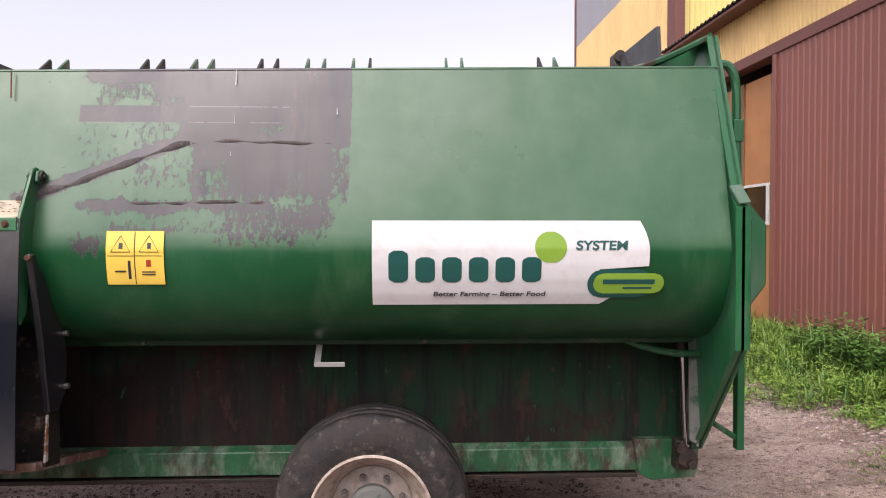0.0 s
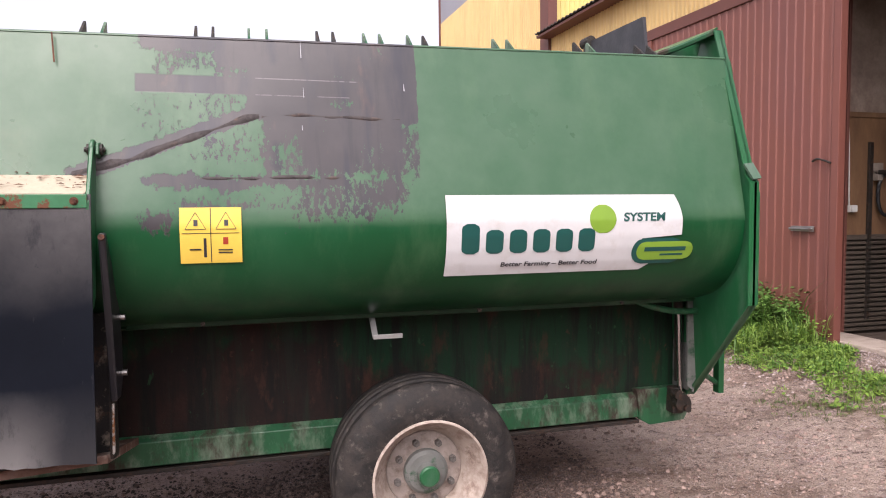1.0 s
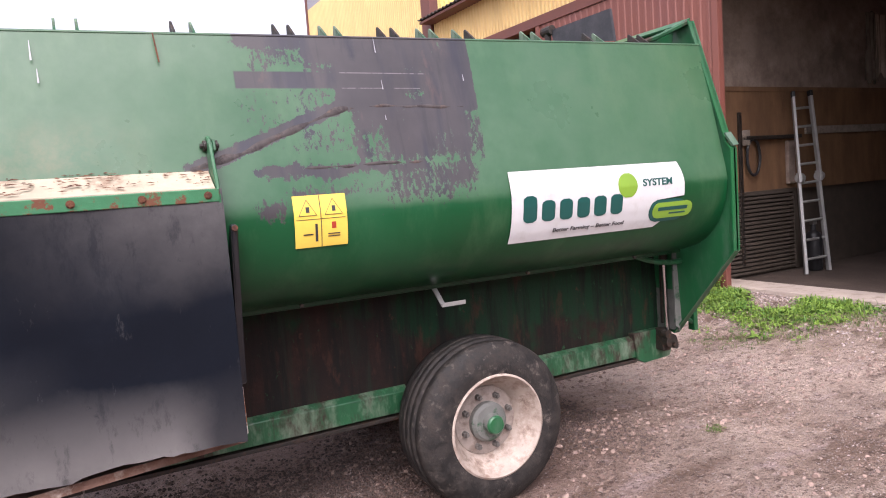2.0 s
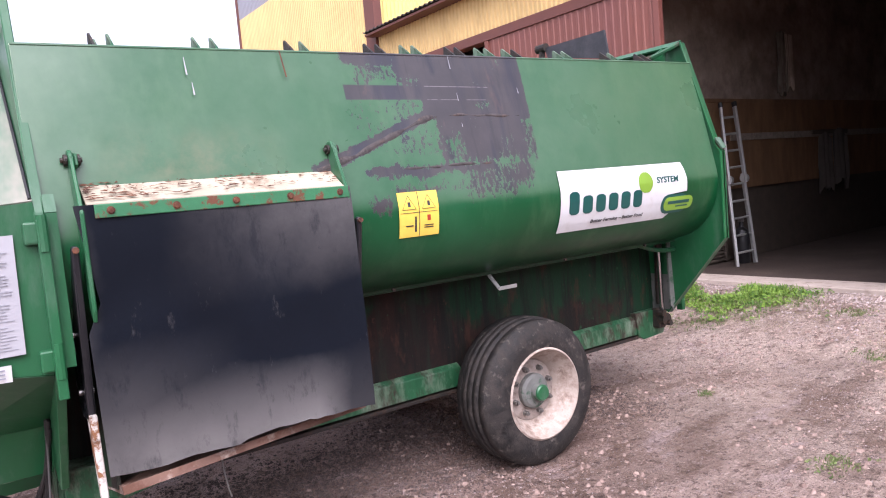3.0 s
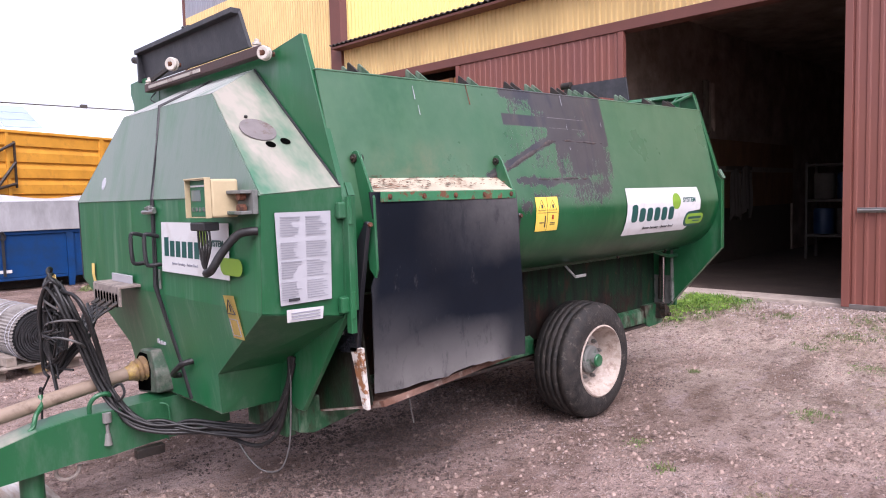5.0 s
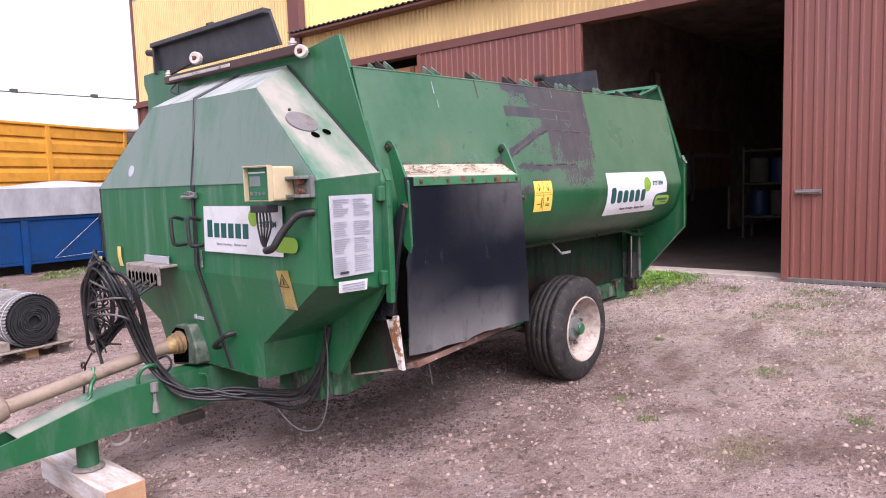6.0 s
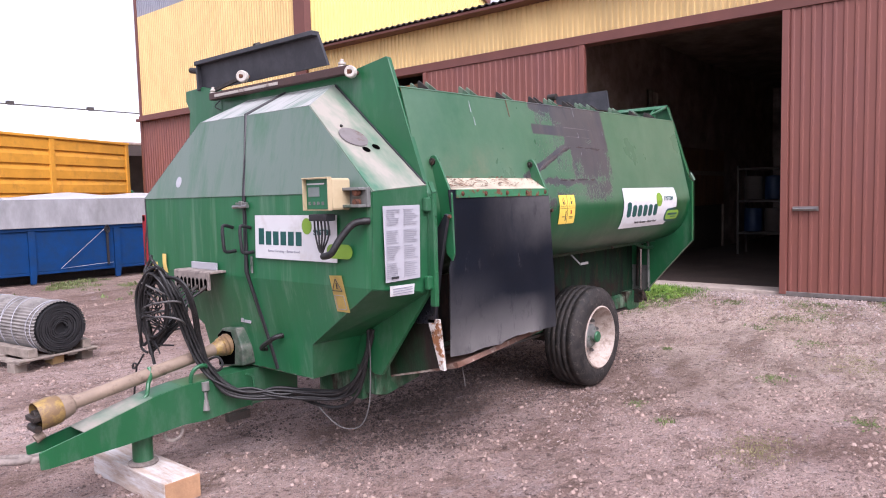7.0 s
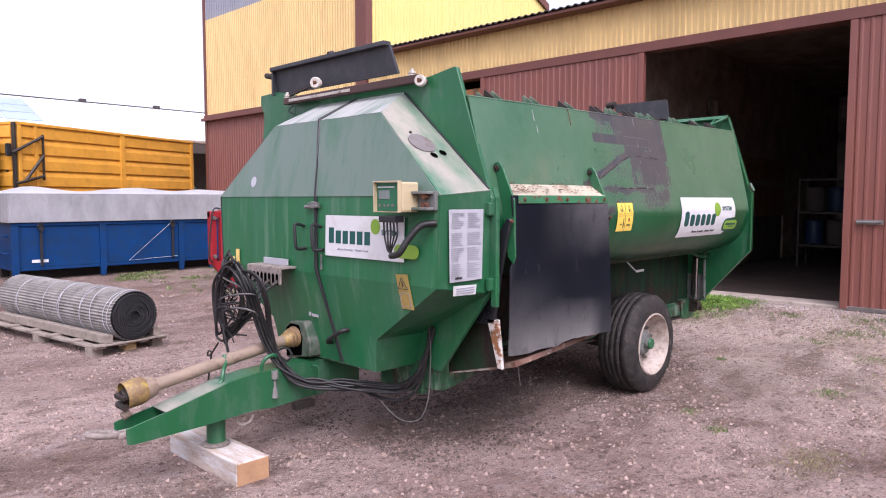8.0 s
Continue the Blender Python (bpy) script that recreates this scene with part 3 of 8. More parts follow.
def lower_wall_material():
    """Green paint gone to rust: a brown band along the foot, brown to the front, dark runs down the green. All tones
    are darkened for the shade under the belly.
    """
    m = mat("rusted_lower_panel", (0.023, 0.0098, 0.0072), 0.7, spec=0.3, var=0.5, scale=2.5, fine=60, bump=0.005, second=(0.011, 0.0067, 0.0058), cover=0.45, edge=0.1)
    n, l = m.node_tree.nodes, m.node_tree.links
    b = n["Principled BSDF"]
    tc, sep = n.new("ShaderNodeTexCoord"), n.new("ShaderNodeSeparateXYZ")
    l.new(tc.outputs["Object"], sep.inputs[0])

    def nz(s, d, st):
        mp, t = n.new("ShaderNodeMapping"), n.new("ShaderNodeTexNoise")
        mp.inputs["Scale"].default_value = st
        l.new(tc.outputs["Object"], mp.inputs[0])
        t.inputs["Scale"].default_value, t.inputs["Detail"].default_value, t.inputs["Roughness"].default_value = s, d, 0.68
        l.new(mp.outputs[0], t.inputs["Vector"])
        return t.outputs["Fac"]

    def mr(src, a, c, lo=0.0, hi=1.0):
        r = n.new("ShaderNodeMapRange")
        for k, v in (("From Min", a), ("From Max", c), ("To Min", lo), ("To Max", hi)):
            r.inputs[k].default_value = v
        l.new(src, r.inputs["Value"])
        return r.outputs["Result"]

    def mt(op, a, c):
        x = n.new("ShaderNodeMath")
        x.operation = op
        for i, v in enumerate((a, c)):
            if isinstance(v, (int, float)):
                x.inputs[i].default_value = v
            else:
                l.new(v, x.inputs[i])
        return x.outputs[0]

    def over(f, rgb):
        x = n.new("ShaderNodeMix")
        x.data_type = "RGBA"
        old = b.inputs["Base Color"].links[0].from_socket
        l.new(f, x.inputs["Factor"])
        l.new(old, x.inputs["A"])
        x.inputs["B"].default_value = (*rgb, 1)
        l.new(x.outputs["Result"], b.inputs["Base Color"])

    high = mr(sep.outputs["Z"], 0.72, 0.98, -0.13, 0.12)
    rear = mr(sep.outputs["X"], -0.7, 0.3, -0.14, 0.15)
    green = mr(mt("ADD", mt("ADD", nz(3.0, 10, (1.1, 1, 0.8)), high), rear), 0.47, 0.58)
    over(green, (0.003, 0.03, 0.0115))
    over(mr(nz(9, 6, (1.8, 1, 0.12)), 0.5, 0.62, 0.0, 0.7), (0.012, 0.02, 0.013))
    # black runs spread wider to put the belly's shade into the panel
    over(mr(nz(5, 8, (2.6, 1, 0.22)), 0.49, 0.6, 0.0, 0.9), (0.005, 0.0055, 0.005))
    over(mr(nz(6, 9, (1.3, 1, 0.5)), 0.57, 0.66, 0.0, 0.7), (0.055, 0.023, 0.014))
    over(mr(nz(14, 8, (1, 1, 0.8)), 0.64, 0.7, 0.0, 0.8), (0.08, 0.032, 0.018))
    over(mr(nz(22, 7, (1, 1, 0.5)), 0.63, 0.69, 0.0, 0.75), (0.02, 0.085, 0.035))
    return m


M_lower_wall = lower_wall_material()


def flap_material():
    """Black rubber with a film of dried dust splashed over its lower part and one upper corner."""
    m = mat("black_rubber_flap", (0.006, 0.008, 0.013), 0.45, spec=0.12, var=0.25, scale=2.0, fine=60, bump=0.0006)
    n, l = m.node_tree.nodes, m.node_tree.links
    b = n["Principled BSDF"]
    tc, sep = n.new("ShaderNodeTexCoord"), n.new("ShaderNodeSeparateXYZ")
    l.new(tc.outputs["Object"], sep.inputs[0])
    t = n.new("ShaderNodeTexNoise")
    t.inputs["Scale"].default_value, t.inputs["Detail"].default_value, t.inputs["Roughness"].default_value = 3.0, 7.0, 0.65
    l.new(tc.outputs["Object"], t.inputs["Vector"])

    def mt(op, a, c):
        x = n.new("ShaderNodeMath")
        x.operation = op
        for i, v in enumerate((a, c)):
            if isinstance(v, (int, float)):
                x.inputs[i].default_value = v
            else:
                l.new(v, x.inputs[i])
        return x.outputs[0]

    def mr(src, a, c, lo=0.0, hi=1.0):
        r = n.new("ShaderNodeMapRange")
        for k, v in (("From Min", a), ("From Max", c), ("To Min", lo), ("To Max", hi)):
            r.inputs[k].default_value = v
        l.new(src, r.inputs["Value"])
        return r.outputs["Result"]

    wob = mt("MULTIPLY", mt("SUBTRACT", t.outputs["Fac"], 0.5), 0.16)
    zw = mt("ADD", sep.outputs["Z"], wob)
    low = mt("MULTIPLY", mr(zw, 1.02, 0.76, 0.0, 0.95), mr(mt("ADD", sep.outputs["X"], wob), -1.33, -1.46, 0.2, 1.0))
    low = mt("MAXIMUM", low, mt("MULTIPLY", mr(zw, 1.2, 0.9), mr(sep.outputs["X"], -1.75, -2.15, 0.0, 0.35)))
    corner = mt("MULTIPLY", mr(mt("ADD", sep.outputs["X"], wob), -2.0, -1.3), mr(zw, 1.25, 1.62))
    edge_l = mr(mt("ADD", sep.outputs["X"], wob), -2.2, -2.36, 0.0, 0.4)
    dust = mt("MULTIPLY", mt("MAXIMUM", mt("MAXIMUM", low, edge_l), mt("MULTIPLY", corner, 0.62)), mr(t.outputs["Fac"], 0.25, 0.6, 0.55, 1.0))
    # scuffs wiped through the dust
    sc = n.new("ShaderNodeTexNoise")
    sc.inputs["Scale"].default_value, sc.inputs["Detail"].default_value, sc.inputs["Roughness"].default_value = 7.0, 8.0, 0.72
    l.new(tc.outputs["Object"], sc.inputs["Vector"])
    dust = mt("MULTIPLY", dust, mr(sc.outputs["Fac"], 0.64, 0.7, 1.0, 0.3))
    mp = n.new("ShaderNodeMapping")
    mp.inputs["Scale"].default_value = (1.0, 1.0, 0.35)
    mp.inputs["Rotation"].default_value = (0, 0.25, 0)
    l.new(tc.outputs["Object"], mp.inputs[0])
    sm = n.new("ShaderNodeTexNoise")
    sm.inputs["Scale"].default_value, sm.inputs["Detail"].default_value, sm.inputs["Roughness"].default_value = 16.0, 9.0, 0.75
    l.new(mp.outputs[0], sm.inputs["Vector"])
    dust = mt("MAXIMUM", dust, mr(sm.outputs["Fac"], 0.6, 0.72, 0.0, 0.3))
    dust = mt("MULTIPLY", dust, mr(sm.outputs["Fac"], 0.34, 0.46, 0.55, 1.0))
    old = b.inputs["Base Color"].links[0].from_socket
    x = n.new("ShaderNodeMix")
    x.data_type = "RGBA"
    l.new(dust, x.inputs["Factor"])
    l.new(old, x.inputs["A"])
    x.inputs["B"].default_value = (0.16, 0.152, 0.15, 1)
    l.new(x.outputs["Result"], b.inputs["Base Color"])
    l.new(mr(dust, 0, 1, 0.4, 0.7), b.inputs["Roughness"])
    return m


M_flap = flap_material()


# ---------------------------------------------------------------- mesh helpers
def link_mesh(name, bm, material, parent=None, label="", smooth=False):
    bmesh.ops.recalc_face_normals(bm, faces=bm.faces)
    me = bpy.data.meshes.new(name)
    bm.to_mesh(me)
    bm.free()
    me.materials.append(material)
    if smooth:
        for p in me.polygons:
            p.use_smooth = True
        me.set_sharp_from_angle(angle=math.radians(38))
    ob = new(name, me)
    if parent is not None:
        ob.parent = parent
    if label:
        tagged(ob, label)
    return ob


def part(name, bm, material, parent, label="", smooth=False):
    return link_mesh(name, bm, material, parent, label, smooth)


def thing(name, label, category, group="", kind="", at=(0, 0, 0), rz=0.0):
    e = new(name)
    e.matrix_basis = pose(*at, 0, 0, rz)
    e.empty_display_size = 0.2
    return tagged(e, label, category, group, kind)


def bm_box(x0, x1, y0, y1, z0, z1, bevel=0.0, m=None):
    bm = bmesh.new()
    bmesh.ops.create_cube(bm, size=1)
    for v in bm.verts:
        v.co = Vector(((x0 + x1) / 2 + v.co.x * (x1 - x0), (y0 + y1) / 2 + v.co.y * (y1 - y0), (z0 + z1) / 2 + v.co.z * (z1 - z0)))
    if bevel:
        bmesh.ops.bevel(bm, geom=bm.edges[:], offset=bevel, segments=2, affect="EDGES", profile=0.5)
    if m is not None:
        bm.transform(m)
    return bm


def bm_join(*bms):
    out = bmesh.new()
    for b in bms:
        me = bpy.data.meshes.new("tmp")
        b.to_mesh(me)
        b.free()
        out.from_mesh(me)
        bpy.data.meshes.remove(me)
    return out


def bm_prism(poly, axis, a0, a1, bevel=0.0):
    """poly: 2D outline in the two other axes (in order x, y, z), pushed along axis from a0 to a1."""
    bm = bmesh.new()

    def place(p, a):
        return {"x": (a, p[0], p[1]), "y": (p[0], a, p[1]), "z": (p[0], p[1], a)}[axis]

    lo = [bm.verts.new(place(p, a0)) for p in poly]
    hi = [bm.verts.new(place(p, a1)) for p in poly]
    k = len(poly)
    bm.faces.new(lo)
    bm.faces.new(list(reversed(hi)))
    for i in range(k):
        bm.faces.new((lo[i], hi[i], hi[(i + 1) % k], lo[(i + 1) % k]))
    if bevel:
        bmesh.ops.bevel(bm, geom=bm.edges[:], offset=bevel, segments=1, affect="EDGES")
    return bm


def bm_cyl(p0, p1, r0, r1=None, seg=16, caps=True):
    r1 = r0 if r1 is None else r1
    p0, p1 = Vector(p0), Vector(p1)
    d = p1 - p0
    bm = bmesh.new()
    bmesh.ops.create_cone(bm, cap_ends=caps, segments=seg, radius1=r0, radius2=r1, depth=d.length)
    bm.transform(Matrix.Translation((p0 + p1) / 2) @ d.to_track_quat("Z", "Y").to_matrix().to_4x4())
    return bm


def smooth_path(pts, sub=6):
    pts = [Vector(p) for p in pts]
    out = []
    for i in range(len(pts) - 1):
        p0, p1, p2, p3 = pts[max(i - 1, 0)], pts[i], pts[i + 1], pts[min(i + 2, len(pts) - 1)]
        for k in range(sub):
            t = k / sub
            out.append(0.5 * ((2 * p1) + (p2 - p0) * t + (2 * p0 - 5 * p1 + 4 * p2 - p3) * t * t + (3 * p1 - p0 - 3 * p2 + p3) * t ** 3))
    out.append(pts[-1])
    return out


def bm_tube(pts, r, seg=8, sub=6, smooth=True):
    path = smooth_path(pts, sub) if smooth else [Vector(p) for p in pts]
    bm = bmesh.new()
    rings = []
    up = Vector((0.13, 0.21, 0.97))
    for i, p in enumerate(path):
        d = (path[min(i + 1, len(path) - 1)] - path[max(i - 1, 0)])
        d = d.normalized() if d.length > 1e-9 else Vector((0, 0, 1))
        a = d.cross(up)
        if a.length < 1e-3:
            a = d.cross(Vector((1, 0, 0)))
        a.normalize()
        b = d.cross(a)
        rings.append([bm.verts.new(p + r * (math.cos(2 * math.pi * k / seg) * a + math.sin(2 * math.pi * k / seg) * b)) for k in range(seg)])
    for i in range(len(rings) - 1):
        for k in range(seg):
            bm.faces.new((rings[i][k], rings[i][(k + 1) % seg], rings[i + 1][(k + 1) % seg], rings[i + 1][k]))
    bm.faces.new(rings[0])
    bm.faces.new(list(reversed(rings[-1])))
    return bm


def bm_lathe(profile, seg=48, m=None):
    """profile: (radius, height) pairs turned round the z axis."""
    bm = bmesh.new()
    rings = [[bm.verts.new((r * math.cos(2 * math.pi * k / seg), r * math.sin(2 * math.pi * k / seg), h)) for k in range(seg)] for r, h in profile]
    for i in range(len(rings) - 1):
        for k in range(seg):
            bm.faces.new((rings[i][k], rings[i][(k + 1) % seg], rings[i + 1][(k + 1) % seg], rings[i + 1][k]))
    if m is not None:
        bm.transform(m)
    return bm


def bm_plate(corners, thick):
    """A flat plate between corner points, thickened along its normal."""
    bm = bmesh.new()
    c = [Vector(p) for p in corners]
    nrm = (c[1] - c[0]).cross(c[2] - c[0]).normalized() * thick
    lo = [bm.verts.new(p) for p in c]
    hi = [bm.verts.new(p + nrm) for p in c]
    k = len(c)
    bm.faces.new(lo)
    bm.faces.new(list(reversed(hi)))
    for i in range(k):
        bm.faces.new((lo[i], hi[i], hi[(i + 1) % k], lo[(i + 1) % k]))
    return bm


def bm_corrugated(u0, u1, z0, z1, pitch, depth, thick=0.05, flat=0.55, top=None):
    """A ribbed sheet in the y-z plane, its face at x=0 looking to -x, ribs standing out by depth. top(u): height of its upper edge."""
    prof = []
    u = u0
    w = pitch * (1 - flat) / 4
    while u < u1:
        for du, dx in ((0, 0), (pitch * flat, 0), (pitch * flat + w, -depth), (pitch - w, -depth)):
            if u + du < u1:
                prof.append((u + du, dx))
        u += pitch
    prof.append((u1, 0))
    bm = bmesh.new()
    up = top or (lambda q: z1)
    f0 = [bm.verts.new((x, q, z0)) for q, x in prof]
    f1 = [bm.verts.new((x, q, up(q))) for q, x in prof]
    b0 = [bm.verts.new((thick, q, z0)) for q, x in prof]
    b1 = [bm.verts.new((thick, q, up(q))) for q, x in prof]
    for i in range(len(prof) - 1):
        bm.faces.new((f0[i], f0[i + 1], f1[i + 1], f1[i]))
        bm.faces.new((b0[i + 1], b0[i], b1[i], b1[i + 1]))
        bm.faces.new((f1[i], f1[i + 1], b1[i + 1], b1[i]))
        bm.faces.new((f0[i + 1], f0[i], b0[i], b0[i + 1]))
    bm.faces.new((f0[0], f1[0], b1[0], b0[0]))
    bm.faces.new((f1[-1], f0[-1], b0[-1], b1[-1]))
    return bm


def text_part(name, body, size, material, parent, m, label="", width=None, shear=0.0, bold=0.0):
    cu = bpy.data.curves.new(name, "FONT")
    cu.body, cu.size, cu.extrude, cu.shear, cu.offset = body, size, 0.0006, shear, bold
    cu.align_x, cu.align_y = "LEFT", "BOTTOM_BASELINE"
    tmp = bpy.data.objects.new(name, cu)
    scene.collection.objects.link(tmp)
    me = bpy.data.meshes.new_from_object(tmp.evaluated_get(bpy.context.evaluated_depsgraph_get()))
    bpy.data.objects.remove(tmp)
    xs = [v.co.x for v in me.vertices]
    k = width / (max(xs) - min(xs)) if width and xs else 1.0
    me.transform(Matrix.Diagonal((k, 1, 1, 1)))
    me.materials.clear()
    me.materials.append(material)
    ob = new(name, me)
    ob.parent = parent
    ob.matrix_basis = m
    return tagged(ob, label) if label else ob

# ---------------------------------------------------------------- ground
def ground_height(x, y):
    n1 = noise.noise(Vector((x * 0.5, y * 0.5, 0.0))) * 0.02
    n2 = noise.noise(Vector((x * 2.3, y * 2.3, 3.0))) * 0.012
    rough = max(0.0, 0.5 + noise.noise(Vector((x * 0.8, y * 0.8, 13.0))))
    n3 = noise.noise(Vector((x * 6.0, y * 7.5, 7.0))) * 0.012 * rough + noise.noise(Vector((x * 15.0, y * 17.0, 3.0))) * 0.011 * rough
    # wheel ruts along the yard beyond the machine
    rut = 0.02 * math.sin(x * 0.9 + y * 3.1 + 2.0 * noise.noise(Vector((x * 0.3, y * 0.3, 1)))) * (1.0 if y > 2.6 and x < 4 else 0.0)
    edge = 1.0 if -12 < x < 4.9 and -12 < y < 26 else 0.0
    # the yard rises gently to the barn sill
    u = min(1.0, max(0.0, (x - 2.2) / 2.5)) if x < 5.2 else 0.0
    v = min(1.0, max(0.0, (12.0 - y) / 3.0))
    rise = 0.13 * u * u * (3 - 2 * u) * v
    return (n1 + n2 + n3 + rut * 0.6) * edge + rise - 0.004


def build_ground():
    def steps(a, b, d):
        k = round((b - a) / d)
        return [a + (b - a) * i / k for i in range(k)]

    xs = [-900, -300, -100, -40, -20, -12] + steps(-9, -6, 0.15) + steps(-6, 3, 0.03) + steps(3, 5, 0.09) + [5, 5.15, 5.3, 6, 12, 20, 40, 100, 300, 900]
    ys = [-900, -300, -100, -40, -15, -9] + steps(-4.5, -2.6, 0.15) + steps(-2.6, 3, 0.03) + steps(3, 12.6, 0.1) + [12.6, 14, 18, 24, 30, 60, 120, 300, 900]
    verts = [(x, y, ground_height(x, y)) for y in ys for x in xs]
    k = len(xs)
    faces = [(j * k + i, j * k + i + 1, (j + 1) * k + i + 1, (j + 1) * k + i) for j in range(len(ys) - 1) for i in range(k - 1)]
    me = bpy.data.meshes.new("ground")
    me.from_pydata(verts, [], faces)
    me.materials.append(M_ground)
    for p in me.polygons:
        p.use_smooth = True
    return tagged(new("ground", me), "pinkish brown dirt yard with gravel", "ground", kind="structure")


build_ground()

# ---------------------------------------------------------------- barn
# local frame: x into the barn, y along its front, z up
BARN = pose(5.25, 0, 0, 0, 0, 1.0)


def barn(name, bm, material, label, category, kind="structure"):
    ob = link_mesh(name, bm, material)
    ob.matrix_basis = BARN
    return tagged(ob, label, category, kind=kind)


BEAM_LO, BEAM_HI, EAVE = 4.01, 4.165, 4.9
Y_CORNER, Y_TALL = 17.24, 9.98
STEP = 0.12          # the yard rises by this towards the barn

barn("wall_front_brown", bm_corrugated(8.3, Y_CORNER, 0.0, BEAM_LO, 0.13, 0.022, 0.12), M_wall_brown, "brown-red ribbed metal cladding of the barn", "wall")
barn("wall_right_end", bm_box(0.12, 14.15, -3.95, -3.8, 0.0, 6.6), M_wall_brown, "brown-red end wall of the barn", "wall")
barn("wall_front_yellow_band", bm_corrugated(-3.95, Y_TALL - 0.19, BEAM_HI, EAVE, 0.1, 0.026, 0.12), M_wall_yellow, "yellow ribbed metal band above the barn doors", "wall")
barn("wall_front_yellow_tall", bm_corrugated(Y_TALL + 0.19, Y_CORNER, BEAM_HI, 7.0, 0.1, 0.026, 0.12), M_wall_yellow, "tall yellow ribbed metal barn wall", "wall")
barn("wall_front_grey", bm_corrugated(Y_TALL + 0.19, Y_CORNER, 7.0, 11.0, 0.1, 0.026, 0.12), M_wall_grey, "grey-blue ribbed metal high on the barn", "wall")
barn("trim_beam", bm_box(-0.1, 0.14, -3.95, Y_CORNER + 0.1, BEAM_LO, BEAM_HI, 0.008), M_trim_brown, "brown painted beam running above the barn doors", "trim")
barn("trim_drip", bm_box(-0.16, -0.1, 9.5, Y_CORNER + 0.16, BEAM_LO - 0.02, BEAM_LO + 0.07, 0.004), M_trim_brown, "brown drip board under the yellow cladding", "trim")
barn("trim_corner", bm_box(-0.06, 0.1, Y_CORNER, Y_CORNER + 0.12, 0.0, 11.0, 0.006), M_trim_brown, "brown corner board of the barn", "trim")
barn("trim_post", bm_box(-0.07, 0.12, Y_TALL - 0.19, Y_TALL + 0.19, BEAM_HI, 11.0, 0.006), M_trim_brown, "brown upright board between the yellow walls", "trim")

# side wall of the tall part, facing -y, with a gable edge
_side = bm_corrugated(0.0, 7.2, 4.9, 9.0, 0.1, 0.026, 0.12, top=lambda q: 10.6 - 0.45 * q)
_side.transform(pose(0.12, Y_TALL, 0, 0, 0, 90) @ Matrix.Diagonal((1, -1, 1, 1)))
barn("wall_side_yellow", _side, M_wall_yellow_lit, "yellow ribbed side wall of the taller barn, coloured as if lit", "wall")
barn("trim_gable", bm_prism([(0.0, 10.62), (7.3, 7.335), (7.3, 7.55), (0.0, 10.85)], "y", Y_TALL - 0.1, Y_TALL + 0.05), M_trim_brown, "brown gable edge board", "trim")
barn("wall_end", bm_box(0.1, 9.0, Y_CORNER - 0.12, Y_CORNER, 0.0, 11.0), M_wall_brown, "end wall of the barn", "wall")

# low roof over the doors
def build_low_roof():
    bm = bmesh.new()
    y0, y1, pitch, dep = -3.95, Y_TALL - 0.1, 0.15, 0.035
    k = int((y1 - y0) / (pitch / 6))
    rows = []
    for (x, z) in ((-0.32, EAVE - 0.02), (9.0, EAVE + 1.15)):
        lo = []
        hi = []
        for i in range(k + 1):
            y = y0 + (y1 - y0) * i / k
            w = dep * math.sin(2 * math.pi * (y - y0) / pitch)
            hi.append(bm.verts.new((x, y, z + 0.06 + w * 0.5)))
            lo.append(bm.verts.new((x, y, z + 0.045 + w * 0.5)))
        rows.append((lo, hi))
    for i in range(k):
        for a in (0, 1):
            bm.faces.new((rows[0][a][i], rows[0][a][i + 1], rows[1][a][i + 1], rows[1][a][i]))
        bm.faces.new((rows[0][0][i], rows[0][0][i + 1], rows[0][1][i + 1], rows[0][1][i]))
        bm.faces.new((rows[1][0][i], rows[1][0][i + 1], rows[1][1][i + 1], rows[1][1][i]))
    return bm


barn("roof_low", build_low_roof(), M_roof, "dark wavy sheet roof with an overhanging eave", "roof")
barn("trim_eave", bm_box(-0.29, 0.02, -3.95, Y_TALL - 0.12, EAVE - 0.045, EAVE + 0.005, 0.006), M_trim_brown, "brown eave board under the low roof", "trim")


# sliding doors
def sliding_door(name, y0, y1, v, label):
    e = new(name)
    e.matrix_basis = BARN
    tagged(e, label, "door", kind="structure")
    sheet = bm_corrugated(y0 + 0.05, y1 - 0.05, STEP + 0.05, BEAM_LO - 0.002, 0.125, 0.013, 0.05)
    sheet.transform(Matrix.Translation((v, 0, 0)))
    part("door_sheet", sheet, M_wall_brown, e)
    for a, b in ((y0, y0 + 0.09), (y1 - 0.09, y1)):
        part("edge_board", bm_box(v - 0.03, v + 0.06, a, b, STEP + 0.03, BEAM_LO - 0.004, 0.006), M_wall_brown, e)
    part("bottom_rail", bm_box(v - 0.026, v + 0.055, y0, y1, STEP + 0.01, STEP + 0.07, 0.006), M_steel, e, "grey steel bottom rail")
    return e


door_a = sliding_door("door_1", 2.87, 6.33, -0.07, "brown-red ribbed sliding barn door, slid half open")
door_c = sliding_door("door_2", -3.75, -0.1, -0.07, "brown-red ribbed sliding barn door with a grey handle")


def door_handle(door, y, z, name="door_handle"):
    b = bm_join(bm_cyl((-0.14, y - 0.14, z), (-0.14, y + 0.14, z), 0.014, seg=10), bm_cyl((-0.09, y - 0.12, z), (-0.14, y - 0.12, z), 0.012, seg=8),
                bm_cyl((-0.09, y + 0.12, z), (-0.14, y + 0.12, z), 0.012, seg=8), bm_box(-0.105, -0.09, y - 0.16, y + 0.16, z - 0.03, z + 0.03, 0.004))
    return part(name, b, M_steel, door, "grey steel pull handle")


